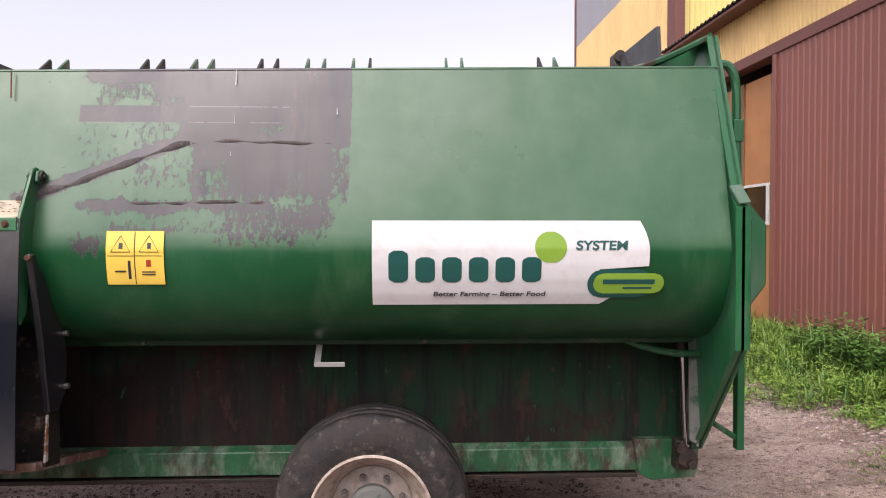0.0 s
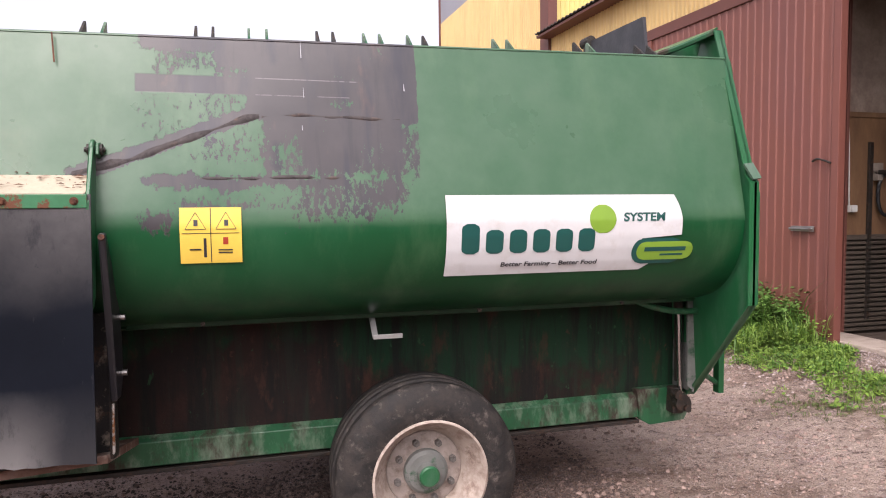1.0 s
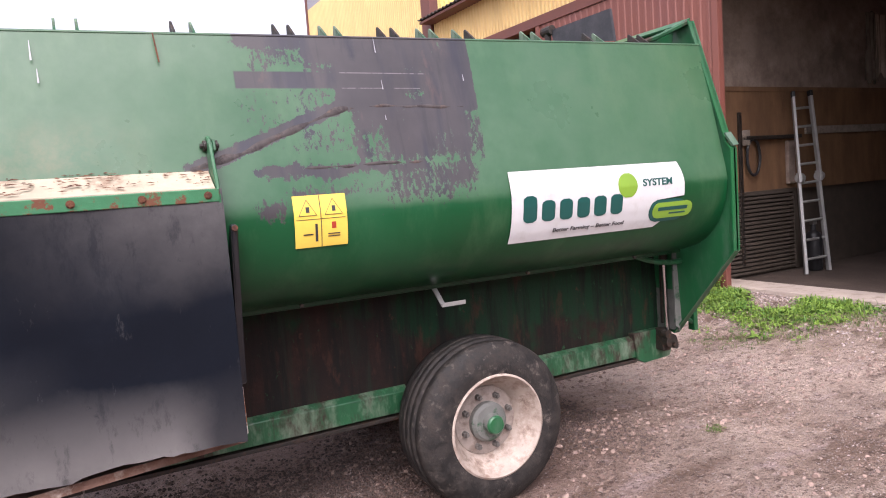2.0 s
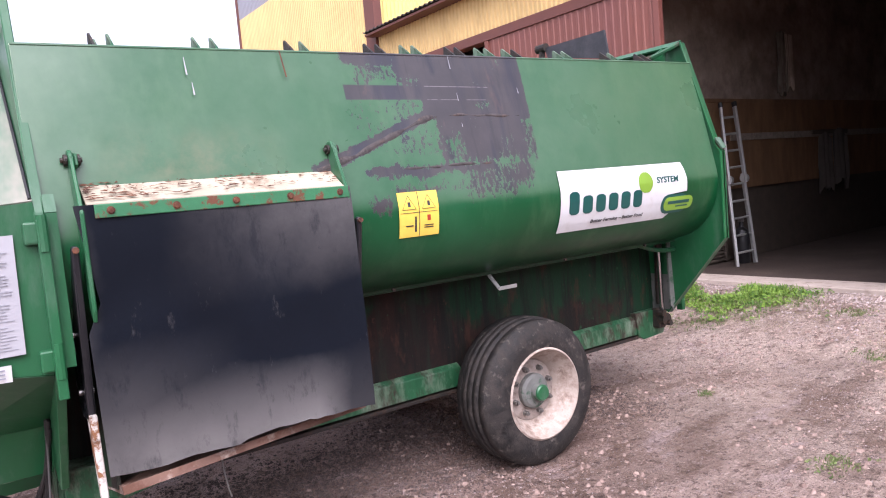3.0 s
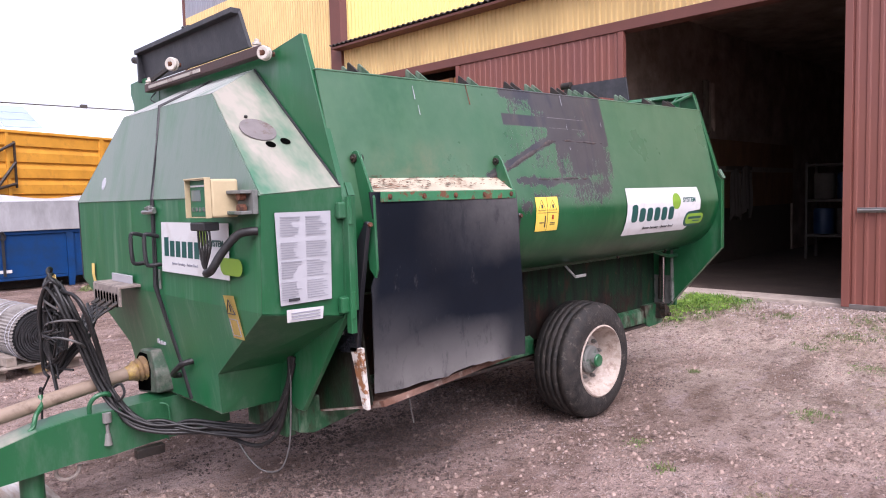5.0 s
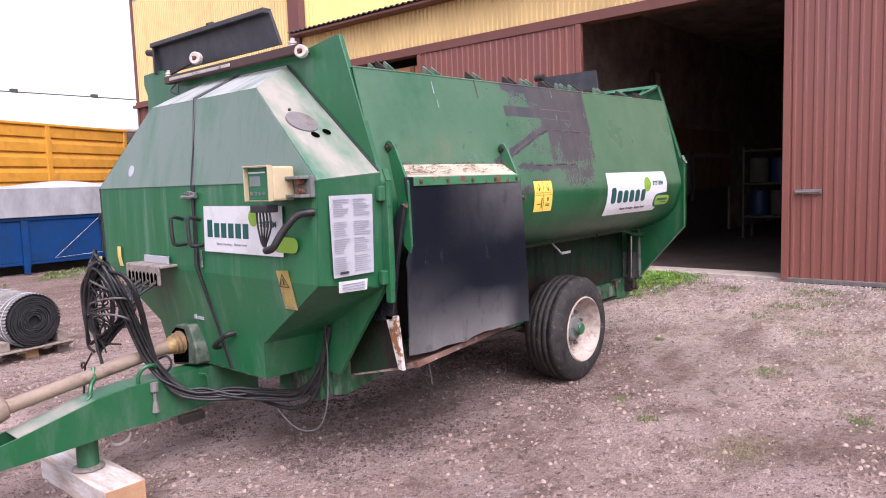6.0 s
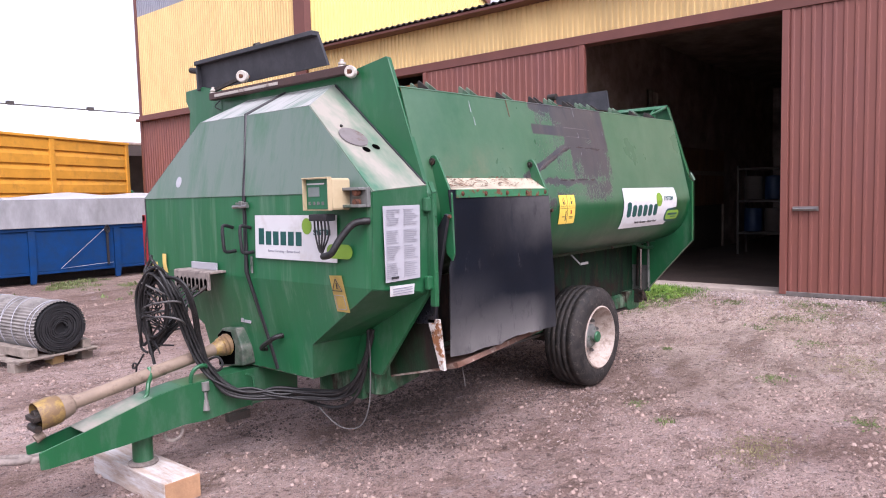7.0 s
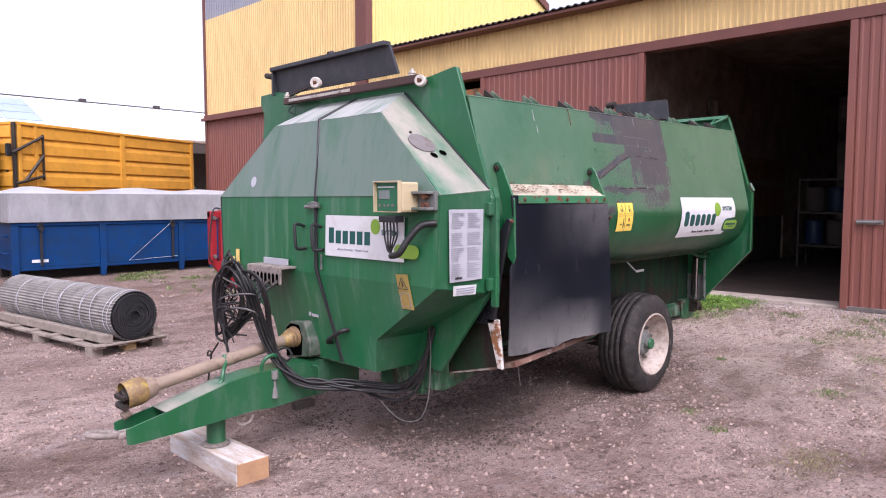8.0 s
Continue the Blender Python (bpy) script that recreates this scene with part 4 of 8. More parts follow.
door_handle(door_c, -0.42, 1.33)
door_handle(door_a, 3.32, 1.33)
_tear = bm_tube([(-0.1, 3.2, 2.05), (-0.12, 3.1, 2.07), (-0.11, 2.95, 2.02)], 0.012, 6, 4)
part("bent_latch", _tear, M_greasy, door_a, "bent dark latch wire")

barn("sill", bm_box(-0.02, 0.45, -0.2, 8.4, -0.05, STEP + 0.05, 0.012), M_concrete, "pale worn concrete sill across the barn door", "sill")

barn("trim_threshold", bm_box(-0.3, -0.12, 4.7, 6.4, 0.06, STEP + 0.045, 0.01), M_pallet, "grey timber threshold under the sliding door", "trim")

# orange plywood wall with a narrow window beside the first door
Y_P0, Y_P1 = 6.1, 8.3
barn("wall_plywood_low", bm_box(0.1, 0.16, Y_P0, Y_P1, STEP + 0.05, 1.72), M_ply_orange, "orange-brown plywood door panel", "wall")
barn("wall_plywood_high", bm_box(0.1, 0.16, Y_P0, Y_P1, 2.32, BEAM_LO - 0.16), M_ply_orange, "orange-brown plywood door panel", "wall")
for _i, _y in enumerate((6.62, 7.5)):
    barn("trim_plywood_post" + ("" if _i == 0 else "_far"), bm_box(0.07, 0.1, _y - 0.05, _y + 0.05, STEP + 0.05, BEAM_LO - 0.16, 0.003), M_ply, "brown upright board on the plywood", "trim")
_w = new("window_1")
_w.matrix_basis = BARN
tagged(_w, "narrow white-framed window with two panes in the plywood", "window", kind="structure")
for a, b in ((Y_P0, Y_P0 + 0.05), (6.72, 6.8), (Y_P1 - 0.05, Y_P1)):
    part("window_frame", bm_box(0.08, 0.14, a, b, 1.72, 2.32, 0.004), M_winframe, _w)
for a, b in ((1.72, 1.76), (2.28, 2.32)):
    part("window_frame", bm_box(0.082, 0.138, Y_P0 + 0.05, Y_P1 - 0.05, a, b, 0.004), M_winframe, _w)
for a, b in ((Y_P0 + 0.05, 6.72), (6.8, Y_P1 - 0.05)):
    part("pane", bm_box(0.105, 0.112, a, b, 1.76, 2.28), M_cab_glass, _w)

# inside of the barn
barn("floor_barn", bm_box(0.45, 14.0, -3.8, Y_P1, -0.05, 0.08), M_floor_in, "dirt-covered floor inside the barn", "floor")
barn("wall_inner_back", bm_box(14.0, 14.15, -3.8, Y_P1 + 2, 0.0, 6.6), M_inner_far, "dusty back wall of the barn, coloured paler to lift the dark", "wall")
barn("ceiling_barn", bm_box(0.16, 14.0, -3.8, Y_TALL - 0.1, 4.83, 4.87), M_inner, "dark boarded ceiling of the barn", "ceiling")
# added wall: keeps the sky from showing through the gap above the plywood
barn("wall_inner_left", bm_box(0.17, 14.0, 8.22, 8.3, 0.0, 4.82), M_inner, "dark wall added inside the barn to block the sky", "wall")
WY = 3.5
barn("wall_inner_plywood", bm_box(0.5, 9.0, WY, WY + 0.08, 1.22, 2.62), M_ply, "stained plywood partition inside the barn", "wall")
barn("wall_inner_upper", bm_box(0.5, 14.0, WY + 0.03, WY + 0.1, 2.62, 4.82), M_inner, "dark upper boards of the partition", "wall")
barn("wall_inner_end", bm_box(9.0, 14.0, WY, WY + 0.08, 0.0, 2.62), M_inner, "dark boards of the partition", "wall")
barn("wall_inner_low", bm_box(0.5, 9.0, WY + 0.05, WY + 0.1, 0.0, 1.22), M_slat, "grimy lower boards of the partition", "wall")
barn("trim_inner_rail", bm_box(2.4, 9.0, WY - 0.03, WY, 1.98, 2.09, 0.004), M_pallet, "pale wooden rail along the partition", "trim")
barn("trim_inner_joint", bm_box(0.5, 9.0, WY - 0.012, WY, 2.58, 2.64, 0.003), M_ply, "plywood cover strip", "trim")
barn("trim_inner_batten", bm_box(0.98, 1.04, WY - 0.03, WY, 0.25, 2.3, 0.004), M_greasy, "dark upright batten on the plywood", "trim")

# unseen plain dark wall added behind the camera to darken reflections in the wagon
tagged(link_mesh("wall_behind_camera", bm_box(-30, 30, -11.3, -11.0, -0.1, 3.6), M_back), "plain dark wall added behind the camera for reflections", "wall", kind="structure")

# ---------------------------------------------------------------- feed mixer wagon
# its long side runs along x, its front at -x, its near side at y = -0.26; the middle is at YC
YC = 0.9
wagon = thing("feed_mixer_wagon", "green feed mixer wagon with worn paint and black flap", "mixer wagon")


def mir(y):
    return 2 * YC - y


X_F, X_R = -2.33, 1.455
# outline of the near side: (y, z) from the rim down round the belly
SIDE = [(-0.085, 2.262), (-0.15, 2.0), (-0.222, 1.68), (-0.24, 1.6), (-0.25, 1.54), (-0.247, 1.48), (-0.236, 1.42), (-0.215, 1.36), (-0.185, 1.305),
        (-0.145, 1.255), (-0.095, 1.21), (-0.035, 1.175), (0.035, 1.15), (0.11, 1.13)]


def side_y(z):
    for (y0, z0), (y1, z1) in zip(SIDE, SIDE[1:]):
        if z1 <= z <= z0:
            return y0 + (y1 - y0) * (z - z0) / (z1 - z0)
    return SIDE[0][0] if z > SIDE[0][1] else SIDE[-1][0]


def side_lean(z):
    """Degrees by which the side faces upwards at a height."""
    return math.degrees(math.atan2(side_y(z + 0.02) - side_y(z - 0.02), 0.04))


def rim_rise(x):
    """The rim drops a little towards the front."""
    return 0.015 * (x - 0.1)


def build_hopper_side(flip):
    bm = bmesh.new()
    n = 60
    rows = []
    for i in range(n + 1):
        x = X_F - 0.02 + (X_R - X_F + 0.02) * i / n
        ring = []
        for (y, z) in SIDE:
            dent = 0.006 * noise.noise(Vector((x * 1.7, 0, z * 2.2))) if 1.5 < z < 2.25 else 0.0
            if not flip:
                dent += -0.008 * math.exp(-((x + 0.55) / 0.4) ** 2) * (1 if 1.9 < z < 2.1 else 0)
            yy = y + dent
            ring.append((x, mir(yy) if flip else yy, z + rim_rise(x) * max(0.0, (z - 1.6) / 0.66)))
        rows.append([bm.verts.new(p) for p in ring])
    for i in range(n):
        for j in range(len(SIDE) - 1):
            bm.faces.new((rows[i][j], rows[i + 1][j], rows[i + 1][j + 1], rows[i][j + 1]))
    s = -1 if not flip else 1
    bmesh.ops.recalc_face_normals(bm, faces=bm.faces)
    bmesh.ops.solidify(bm, geom=bm.faces[:], thickness=0.006)
    return bm


hop = part("hopper_side", build_hopper_side(False), M_hopper, wagon, "chalky green hopper side, paled as if lit above, with a scraped purple-grey area", smooth=True)
part("hopper_side", build_hopper_side(True), M_green, wagon, smooth=True)
# rim lips
for f in (False, True):
    y = -0.088
    q = [(-0.0885, 2.262), (-0.06, 2.262), (-0.06, 2.272), (-0.086, 2.272)]
    q = [(mir(a), b) for a, b in q] if f else q
    lip = bm_prism(q, "x", X_F - 0.02, X_R + 0.01, 0.003)
    for v in lip.verts:
        v.co.z += rim_rise(v.co.x)
    part("rim", lip, M_green_worn if f else M_hopper, wagon)
part("belly_lip", bm_box(-1.2, X_R - 0.02, 0.085, 0.1, 1.118, 1.156, 0.003), M_hopper, wagon)
# inner trough so that the hopper is closed below
trough = [(0.11 + (mir(0.11) - 0.11) * i / 10, 1.13 - 0.1 * math.sin(math.pi * i / 10)) for i in range(11)]
part("trough_floor", bm_prism(trough + [(a, b - 0.01) for a, b in reversed(trough)], "x", X_F, X_R), M_green_worn, wagon)
# dented seams across the scraped area
def seam_line(keys, deep, radius, seed):
    """A crumpled ridge in the sheet: it follows the side, sunk in by more or less."""
    rng = random.Random(seed)
    pts = []
    for (xa, za), (xb, zb) in zip(keys, keys[1:]):
        k = max(2, int(abs(xb - xa) / 0.05))
        for i in range(k):
            u = i / k
            z = za + (zb - za) * u + rng.uniform(-0.0025, 0.0025)
            x = xa + (xb - xa) * u
            bulge = -0.008 * math.exp(-((x + 0.55) / 0.4) ** 2) * max(0.0, 1 - abs(z - 2.0) / 0.32)
            pts.append((x, side_y(z) + bulge + deep + rng.uniform(-0.002, 0.003), z))
    return bm_tube(pts, radius, 10, 3)


part("dent_seam", seam_line([(-1.31, 1.72), (-1.12, 1.775), (-0.9, 1.862), (-0.72, 1.934), (-0.62, 1.952)], 0.0325, 0.036, 3), M_crease, hop, "crumpled ridge of bare primer", smooth=True)
part("dent_seam", seam_line([(-0.66, 1.948), (-0.56, 1.958), (-0.4, 1.955), (-0.24, 1.952), (-0.06, 1.95)], 0.0095, 0.011, 9), M_crease, hop, "crumpled ridge of bare primer", smooth=True)
part("dent_seam", seam_line([(-1.13, 1.7), (-0.8, 1.712), (-0.5, 1.718), (-0.3, 1.715)], 0.0095, 0.0105, 5), M_crease, hop, "thin crumpled crease", smooth=True)
# scratches: bare bright lines
for x, z0, z1, w in ((-0.505, 2.19, 2.255, 0.004), (-0.5, 2.03, 2.07, 0.003), (-0.51, 1.9, 1.92, 0.004), (-0.1, 2.07, 2.1, 0.005), (-1.78, 2.13, 2.2, 0.006), (-1.765, 2.05, 2.1, 0.006)):
    zm = (z0 + z1) / 2
    part("scratch", bm_plate([(x, side_y(z0) - 0.009, z0), (x + w, side_y(z0) - 0.009, z0), (x + w * 0.5, side_y(z1) - 0.009, z1), (x + w * 0.2, side_y(z1) - 0.009, z1)], 0.001), M_paper, hop, "pale scratch in the paint")
part("scratch", bm_tube([(-1.38, side_y(2.2) - 0.004, 2.24), (-1.37, side_y(2.1) - 0.004, 2.13)], 0.003, 5, 2), M_rust, hop, "rusty scratch")


# triangular knives standing just inside the rim
def knife():
    return bm_prism([(-0.07, 2.27), (-0.05, 2.285), (0.022, 2.338), (0.03, 2.333), (0.034, 2.27)], "x", -0.005, 0.005, 0.0015)


KNIVES = [-2.08, -2.016, -1.696, -1.623, -1.296, -1.224, -0.897, -0.833, -0.697, -0.628, -0.427, -0.362, -0.234, -0.166, -0.045, 0.024, 0.342, 0.408, 0.735, 0.802, 1.05, 1.115]
_k = part("knife", knife(), M_greasy, wagon, "dark triangular cutting knife")
_k_green = part("knife", knife(), M_green_worn, wagon, "green painted cutting knife")
_k_green.location = (KNIVES[0] + 0.03, 0.09, rim_rise(KNIVES[0]))
_k.location = (KNIVES[0], 0, rim_rise(KNIVES[0]))
for _x in KNIVES[1:]:
    _c = new("knife", _k.data if _x % 0.5 < 0.25 else _k_green.data)
    _c.parent = wagon
    _c.location = (_x, 0, rim_rise(_x))
for _x in KNIVES[::2]:
    part("knife_base", bm_box(_x - 0.02, _x + 0.09, -0.058, 0.04, 2.254 + rim_rise(_x), 2.272 + rim_rise(_x), 0.003), M_green_worn, wagon)


# ---- end plates
def end_plate(outline, x0, x1, material, label=""):
    full = outline + [(mir(a), b) for a, b in reversed(outline)]
    return part("end_plate", bm_prism(full, "x", x0, x1, 0.004), material, wagon, label)


FRONT_EDGE = [(0.26, 0.62), (0.19, 0.575), (0.13, 0.575), (-0.255, 1.09), (-0.272, 1.12), (-0.272, 1.64), (-0.245, 1.70), (0.0, 2.402), (0.02, 2.41), (0.3, 2.36)]
end_plate(FRONT_EDGE, X_F - 0.03, X_F, M_green, "flared green front plate of the hopper")
part("plate_ear", bm_prism([(1.66, 2.1), (1.66, 2.41), (1.9, 2.46), (2.135, 2.452), (2.14, 2.38), (2.085, 2.3), (2.1, 2.2), (2.12, 2.1)], "x", X_F - 0.034, X_F - 0.004, 0.004), M_green, wagon, "green ear on the far end of the front plate")
# flange along the front plate's near edge
for f in (False, True):
    e0 = [(-0.272, 1.12), (-0.272, 1.64), (-0.245, 1.70)]
    pts = [(mir(a), b) if f else (a, b) for a, b in e0]
    for (ya, za), (yb, zb) in zip(pts, pts[1:]):
        part("flange", bm_plate([(X_F, ya, za), (X_F + 0.035, ya, za), (X_F + 0.035, yb, zb), (X_F, yb, zb)], 0.006), M_green, wagon)


def build_rear():
    # leaning rear plate with its edge flange, then the lower gusset
    def xr(z):
        return 1.462 + (2.434 - z) * 0.03 if z > 1.7 else 1.484 + max(0.0, 1.14 - z) * 0.06
    edge = [(-0.035, 2.43), (-0.245, 1.74), (-0.275, 1.70), (-0.275, 1.14), (0.22, 0.60)]
    full = edge + [(mir(a), b) for a, b in reversed(edge)]
    bm = bmesh.new()
    lo = [bm.verts.new((xr(z) - 0.0, y, z)) for y, z in full]
    hi = [bm.verts.new((xr(z) + 0.012, y, z)) for y, z in full]
    k = len(full)
    bm.faces.new(lo)
    bm.faces.new(list(reversed(hi)))
    for i in range(k):
        bm.faces.new((lo[i], hi[i], hi[(i + 1) % k], lo[(i + 1) % k]))
    part("rear_plate", bm, M_green, wagon)
    for f in (False, True):
        for (ya, za), (yb, zb) in zip(edge, edge[1:]):
            if f:
                ya, yb = mir(ya), mir(yb)
            part("flange", bm_plate([(xr(za) - 0.024, ya, za), (xr(za) + 0.024, ya, za), (xr(zb) + 0.024, yb, zb), (xr(zb) - 0.024, yb, zb)], 0.008), M_green, wagon)
    # top hood strip of the rear plate
    part("top_flange", bm_plate([(1.41, 0.0, 2.405), (1.465, -0.03, 2.438), (1.465, mir(-0.03), 2.438), (1.41, mir(0.0), 2.405)], 0.01), M_green, wagon)
    part("corner_gusset", bm_prism([(1.15, 2.275), (1.42, 2.275), (1.455, 2.43), (1.44, 2.43)], "y", 0.08, 0.09), M_green, wagon)
    part("corner_rail", bm_tube([(1.1, 0.1, 2.3), (1.28, 0.06, 2.35), (1.45, -0.02, 2.425)], 0.014, 6, 3), M_green_worn, wagon)
    # pale chamfer at the flange shoulder
    part("shoulder", bm_plate([(1.44, -0.258, 1.785), (1.487, -0.258, 1.79), (1.512, -0.287, 1.72), (1.468, -0.287, 1.715)], 0.012), M_green_dusty, wagon)
    # rear cover with a bearing knob
    part("rear_cover", bm_prism([(-0.26, 1.66), (-0.26, 1.14), (mir(-0.26), 1.14), (mir(-0.26), 1.66)], "x", 1.5, 1.53, 0.004), M_green, wagon)
    part("drive_cover", bm_prism([(1.5, 1.76), (1.74, 1.76), (1.84, 1.64), (1.84, 1.36), (1.75, 1.24), (1.5, 1.24)], "y", 0.22, 1.5, 0.01), M_green, wagon, "green rear drive cover")
    part("drive_knob", bm_lathe([(0.001, 0.07), (0.04, 0.06), (0.07, 0.02), (0.07, 0.0)], 20, Matrix.Translation((1.838, 0.34, 1.5)) @ pose(0, 0, 0, 0, 90) @ Matrix.Diagonal((0.8, 0.8, 0.5, 1))), M_green, wagon, smooth=True)
    part("guard_rail", bm_tube([(1.48, 0.1, 2.33), (1.565, 0.1, 2.345), (1.608, 0.1, 2.32), (1.628, 0.1, 2.25), (1.632, 0.1, 2.1), (1.636, 0.1, 1.88), (1.64, 0.1, 1.6)], 0.02, 8, 5), M_green, wagon, "green bent guard rail")
    part("guard_clip", bm_box(1.612, 1.656, 0.076, 0.124, 2.0, 2.1, 0.006), M_green, wagon)
    part("rear_leg", bm_box(1.735, 1.77, 0.28, 0.33, 0.57, 1.12, 0.004), M_green, wagon)
    part("rear_leg_brace", bm_tube([(1.56, 0.3, 0.74), (1.745, 0.3, 0.62)], 0.014, 6, 1), M_green_worn, wagon)
    part("rear_leg_brace", bm_tube([(1.56, 0.3, 0.93), (1.745, 0.3, 0.97)], 0.014, 6, 1), M_green_worn, wagon)
    # ram and grey scraped plate
    part("ram_rod", bm_cyl((1.452, 0.245, 1.15), (1.482, 0.262, 0.6), 0.016, seg=14), M_chrome, wagon, "shiny chromed ram rod", smooth=True)
    part("ram_barrel", bm_join(bm_cyl((1.475, 0.27, 1.16), (1.49, 0.29, 0.66), 0.024, seg=14), bm_cyl((1.452, 0.245, 1.17), (1.455, 0.246, 1.04), 0.026, seg=14)), M_greasy, wagon, "greasy black ram barrel", smooth=True)
    lug = bm_join(bm_cyl((1.478, 0.22, 0.555), (1.478, 0.34, 0.555), 0.046, seg=16), bm_box(1.43, 1.505, 0.25, 0.33, 0.49, 0.63, 0.014), bm_cyl((1.445, 0.215, 0.6), (1.445, 0.26, 0.6), 0.024, seg=10), bm_cyl((1.49, 0.2, 0.53), (1.49, 0.26, 0.53), 0.02, seg=8))
    for v in lug.verts:
        v.co += Vector((0.006 * noise.noise(v.co * 30), 0, 0.008 * noise.noise(v.co * 25 + Vector((3, 0, 0)))))
    part("ram_pivot", lug, M_greasy, wagon, "lumpy greasy black ram pivot")
    part("rear_gusset", bm_plate([(1.455, 0.17, 1.19), (1.54, 0.17, 1.2), (1.545, 0.17, 0.95), (1.51, 0.17, 0.66), (1.49, 0.17, 0.64), (1.462, 0.17, 0.66)], 0.012), M_grey_plate, wagon, "grey scraped gusset plate")
    part("rear_gusset", bm_box(1.5, 1.512, 0.182, 0.5, 0.62, 1.2, 0.003), M_grey_plate, wagon)
    part("hose", bm_tube([(1.13, 0.17, 1.13), (1.25, 0.15, 1.085), (1.38, 0.14, 1.06), (1.5, 0.14, 1.058), (1.6, 0.15, 1.055)], 0.016, 8, 5), M_green_worn, wagon, "dull green hydraulic hose", smooth=True)
    # slate-coloured board at the far rear corner of the hopper
    part("rear_board", bm_plate([(1.46, 1.19, 2.575), (1.47, 0.58, 2.45), (1.47, 0.61, 2.66), (1.46, 1.22, 2.66)], 0.02), M_slate, wagon, "dark slate-coloured board on the rear rim")
    part("board_pivot", bm_cyl((1.44, 1.2, 2.66), (1.44, 1.3, 2.66), 0.035, seg=12), M_greasy, wagon)
    part("board_arm", bm_tube([(1.44, 1.25, 2.66), (1.44, 1.26, 2.5), (1.44, 1.27, 2.3)], 0.025, 6, 2), M_greasy, wagon)


build_rear()

# ---- lower frame
WALL_Y = 0.36
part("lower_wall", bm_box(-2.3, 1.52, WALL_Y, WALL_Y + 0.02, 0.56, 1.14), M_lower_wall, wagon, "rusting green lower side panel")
part("lower_wall", bm_box(-2.3, 1.52, mir(WALL_Y) - 0.02, mir(WALL_Y), 0.42, 1.14), M_rust_green, wagon)
for a, b in ((-2.3, -0.28), (0.28, 1.27)):
    part("sill_rail", bm_prism([(WALL_Y, 0.6), (WALL_Y - 0.035, 0.575), (WALL_Y - 0.04, 0.47), (WALL_Y + 0.02, 0.46), (WALL_Y + 0.02, 0.6)], "x", a, b, 0.003), M_green_worn, wagon, "green sill rail with worn paint")
    part("sill_lip", bm_box(a, b, WALL_Y - 0.046, WALL_Y + 0.02, 0.438, 0.458, 0.003), M_greasy, wagon)
part("rear_foot", bm_prism([(1.25, 0.62), (1.56, 0.62), (1.56, 0.47), (1.54, 0.435), (1.33, 0.425), (1.27, 0.46)], "y", WALL_Y - 0.05, WALL_Y + 0.03, 0.003), M_green_worn, wagon)
part("belly", bm_box(-2.2, 1.5, WALL_Y + 0.02, mir(WALL_Y) - 0.02, 0.48, 0.52), M_greasy, wagon)
part("axle", bm_box(-0.07, 0.07, 0.32, mir(0.32), 0.34, 0.48, 0.01), M_greasy, wagon)
part("hook", bm_join(bm_plate([(-0.215, 0.13, 1.15), (-0.19, 0.13, 1.15), (-0.19, 0.004, 1.04), (-0.215, 0.004, 1.045)], 0.006), bm_box(-0.213, -0.085, 0.0, 0.006, 1.036, 1.056, 0.002)), M_alu, wagon, "small bent grey steel hook")
for x in (-0.9, 0.25, 0.95):
    part("belly_bolt", bm_cyl((x, -0.04, 1.15), (x, -0.055, 1.147), 0.009, seg=6), M_greasy, wagon)


# ---- wheels
def build_wheel():
    w = new("wheel")
    w.parent = wagon
    tilt = pose(0, 0, 0, 90, 0, 0)        # turned axis: local z to -y
    R = 0.416
    prof = [(0.245, 0.02), (0.262, 0.027), (0.31, 0.03), (0.36, 0.022), (0.393, 0.002), (0.409, -0.012)]
    y = -0.02
    ribs = 5
    span = 0.235
    for i in range(ribs):
        a = y - span * i / ribs
        b = a - span / ribs
        q = R + 0.013 * math.sin(math.pi * (i + 0.5) / ribs) - 0.006
        prof += [(q, a), (q, b + 0.008), (q - 0.008, b + 0.0065), (q - 0.008, b + 0.0015)]
    prof += [(0.408, -0.26), (0.385, -0.27), (0.345, -0.278), (0.27, -0.275), (0.245, -0.265)]
    tyre = part("tyre", bm_lathe(prof, 72, tilt), M_tyre, w, "worn ribbed black tyre")
    for p in tyre.data.polygons:
        p.use_smooth = True
    rim = [(0.256, 0.012), (0.262, 0.03), (0.252, 0.036), (0.244, 0.026), (0.238, 0.004), (0.229, -0.006), (0.215, -0.03), (0.196, -0.062), (0.182, -0.09), (0.176, -0.104)]
    part("rim", bm_lathe(rim, 64, tilt), M_rim, w, "dirty cream wheel rim", smooth=True)
    part("wheel_disc", bm_lathe([(0.18, -0.108), (0.172, -0.098), (0.15, -0.094), (0.10, -0.09), (0.06, -0.09)], 48, tilt), M_wheel_disc, w, "dusty grey wheel disc", smooth=True)
    part("hub", bm_lathe([(0.1, -0.096), (0.1, -0.06), (0.085, -0.045), (0.05, -0.04), (0.048, -0.005), (0.04, 0.0), (0.001, 0.003)], 32, tilt), M_grey_plate, w, "grey-green hub")
    part("hub_cap", bm_lathe([(0.047, -0.03), (0.047, 0.004), (0.04, 0.012), (0.001, 0.013)], 28, tilt), M_green, w, "bright green hub cap", smooth=True)
    for i in range(8):
        a = 2 * math.pi * (i + 0.4) / 8
        c = Vector((0.135 * math.cos(a), 0, 0.135 * math.sin(a)))
        b = bm_join(bm_cyl(c + Vector((0, 0.096, 0)), c + Vector((0, 0.068, 0)), 0.016, seg=6), bm_cyl(c + Vector((0, 0.07, 0)), c + Vector((0, 0.055, 0)), 0.009, seg=8))
        part("wheel_nut", b, M_nut, w)
    return w


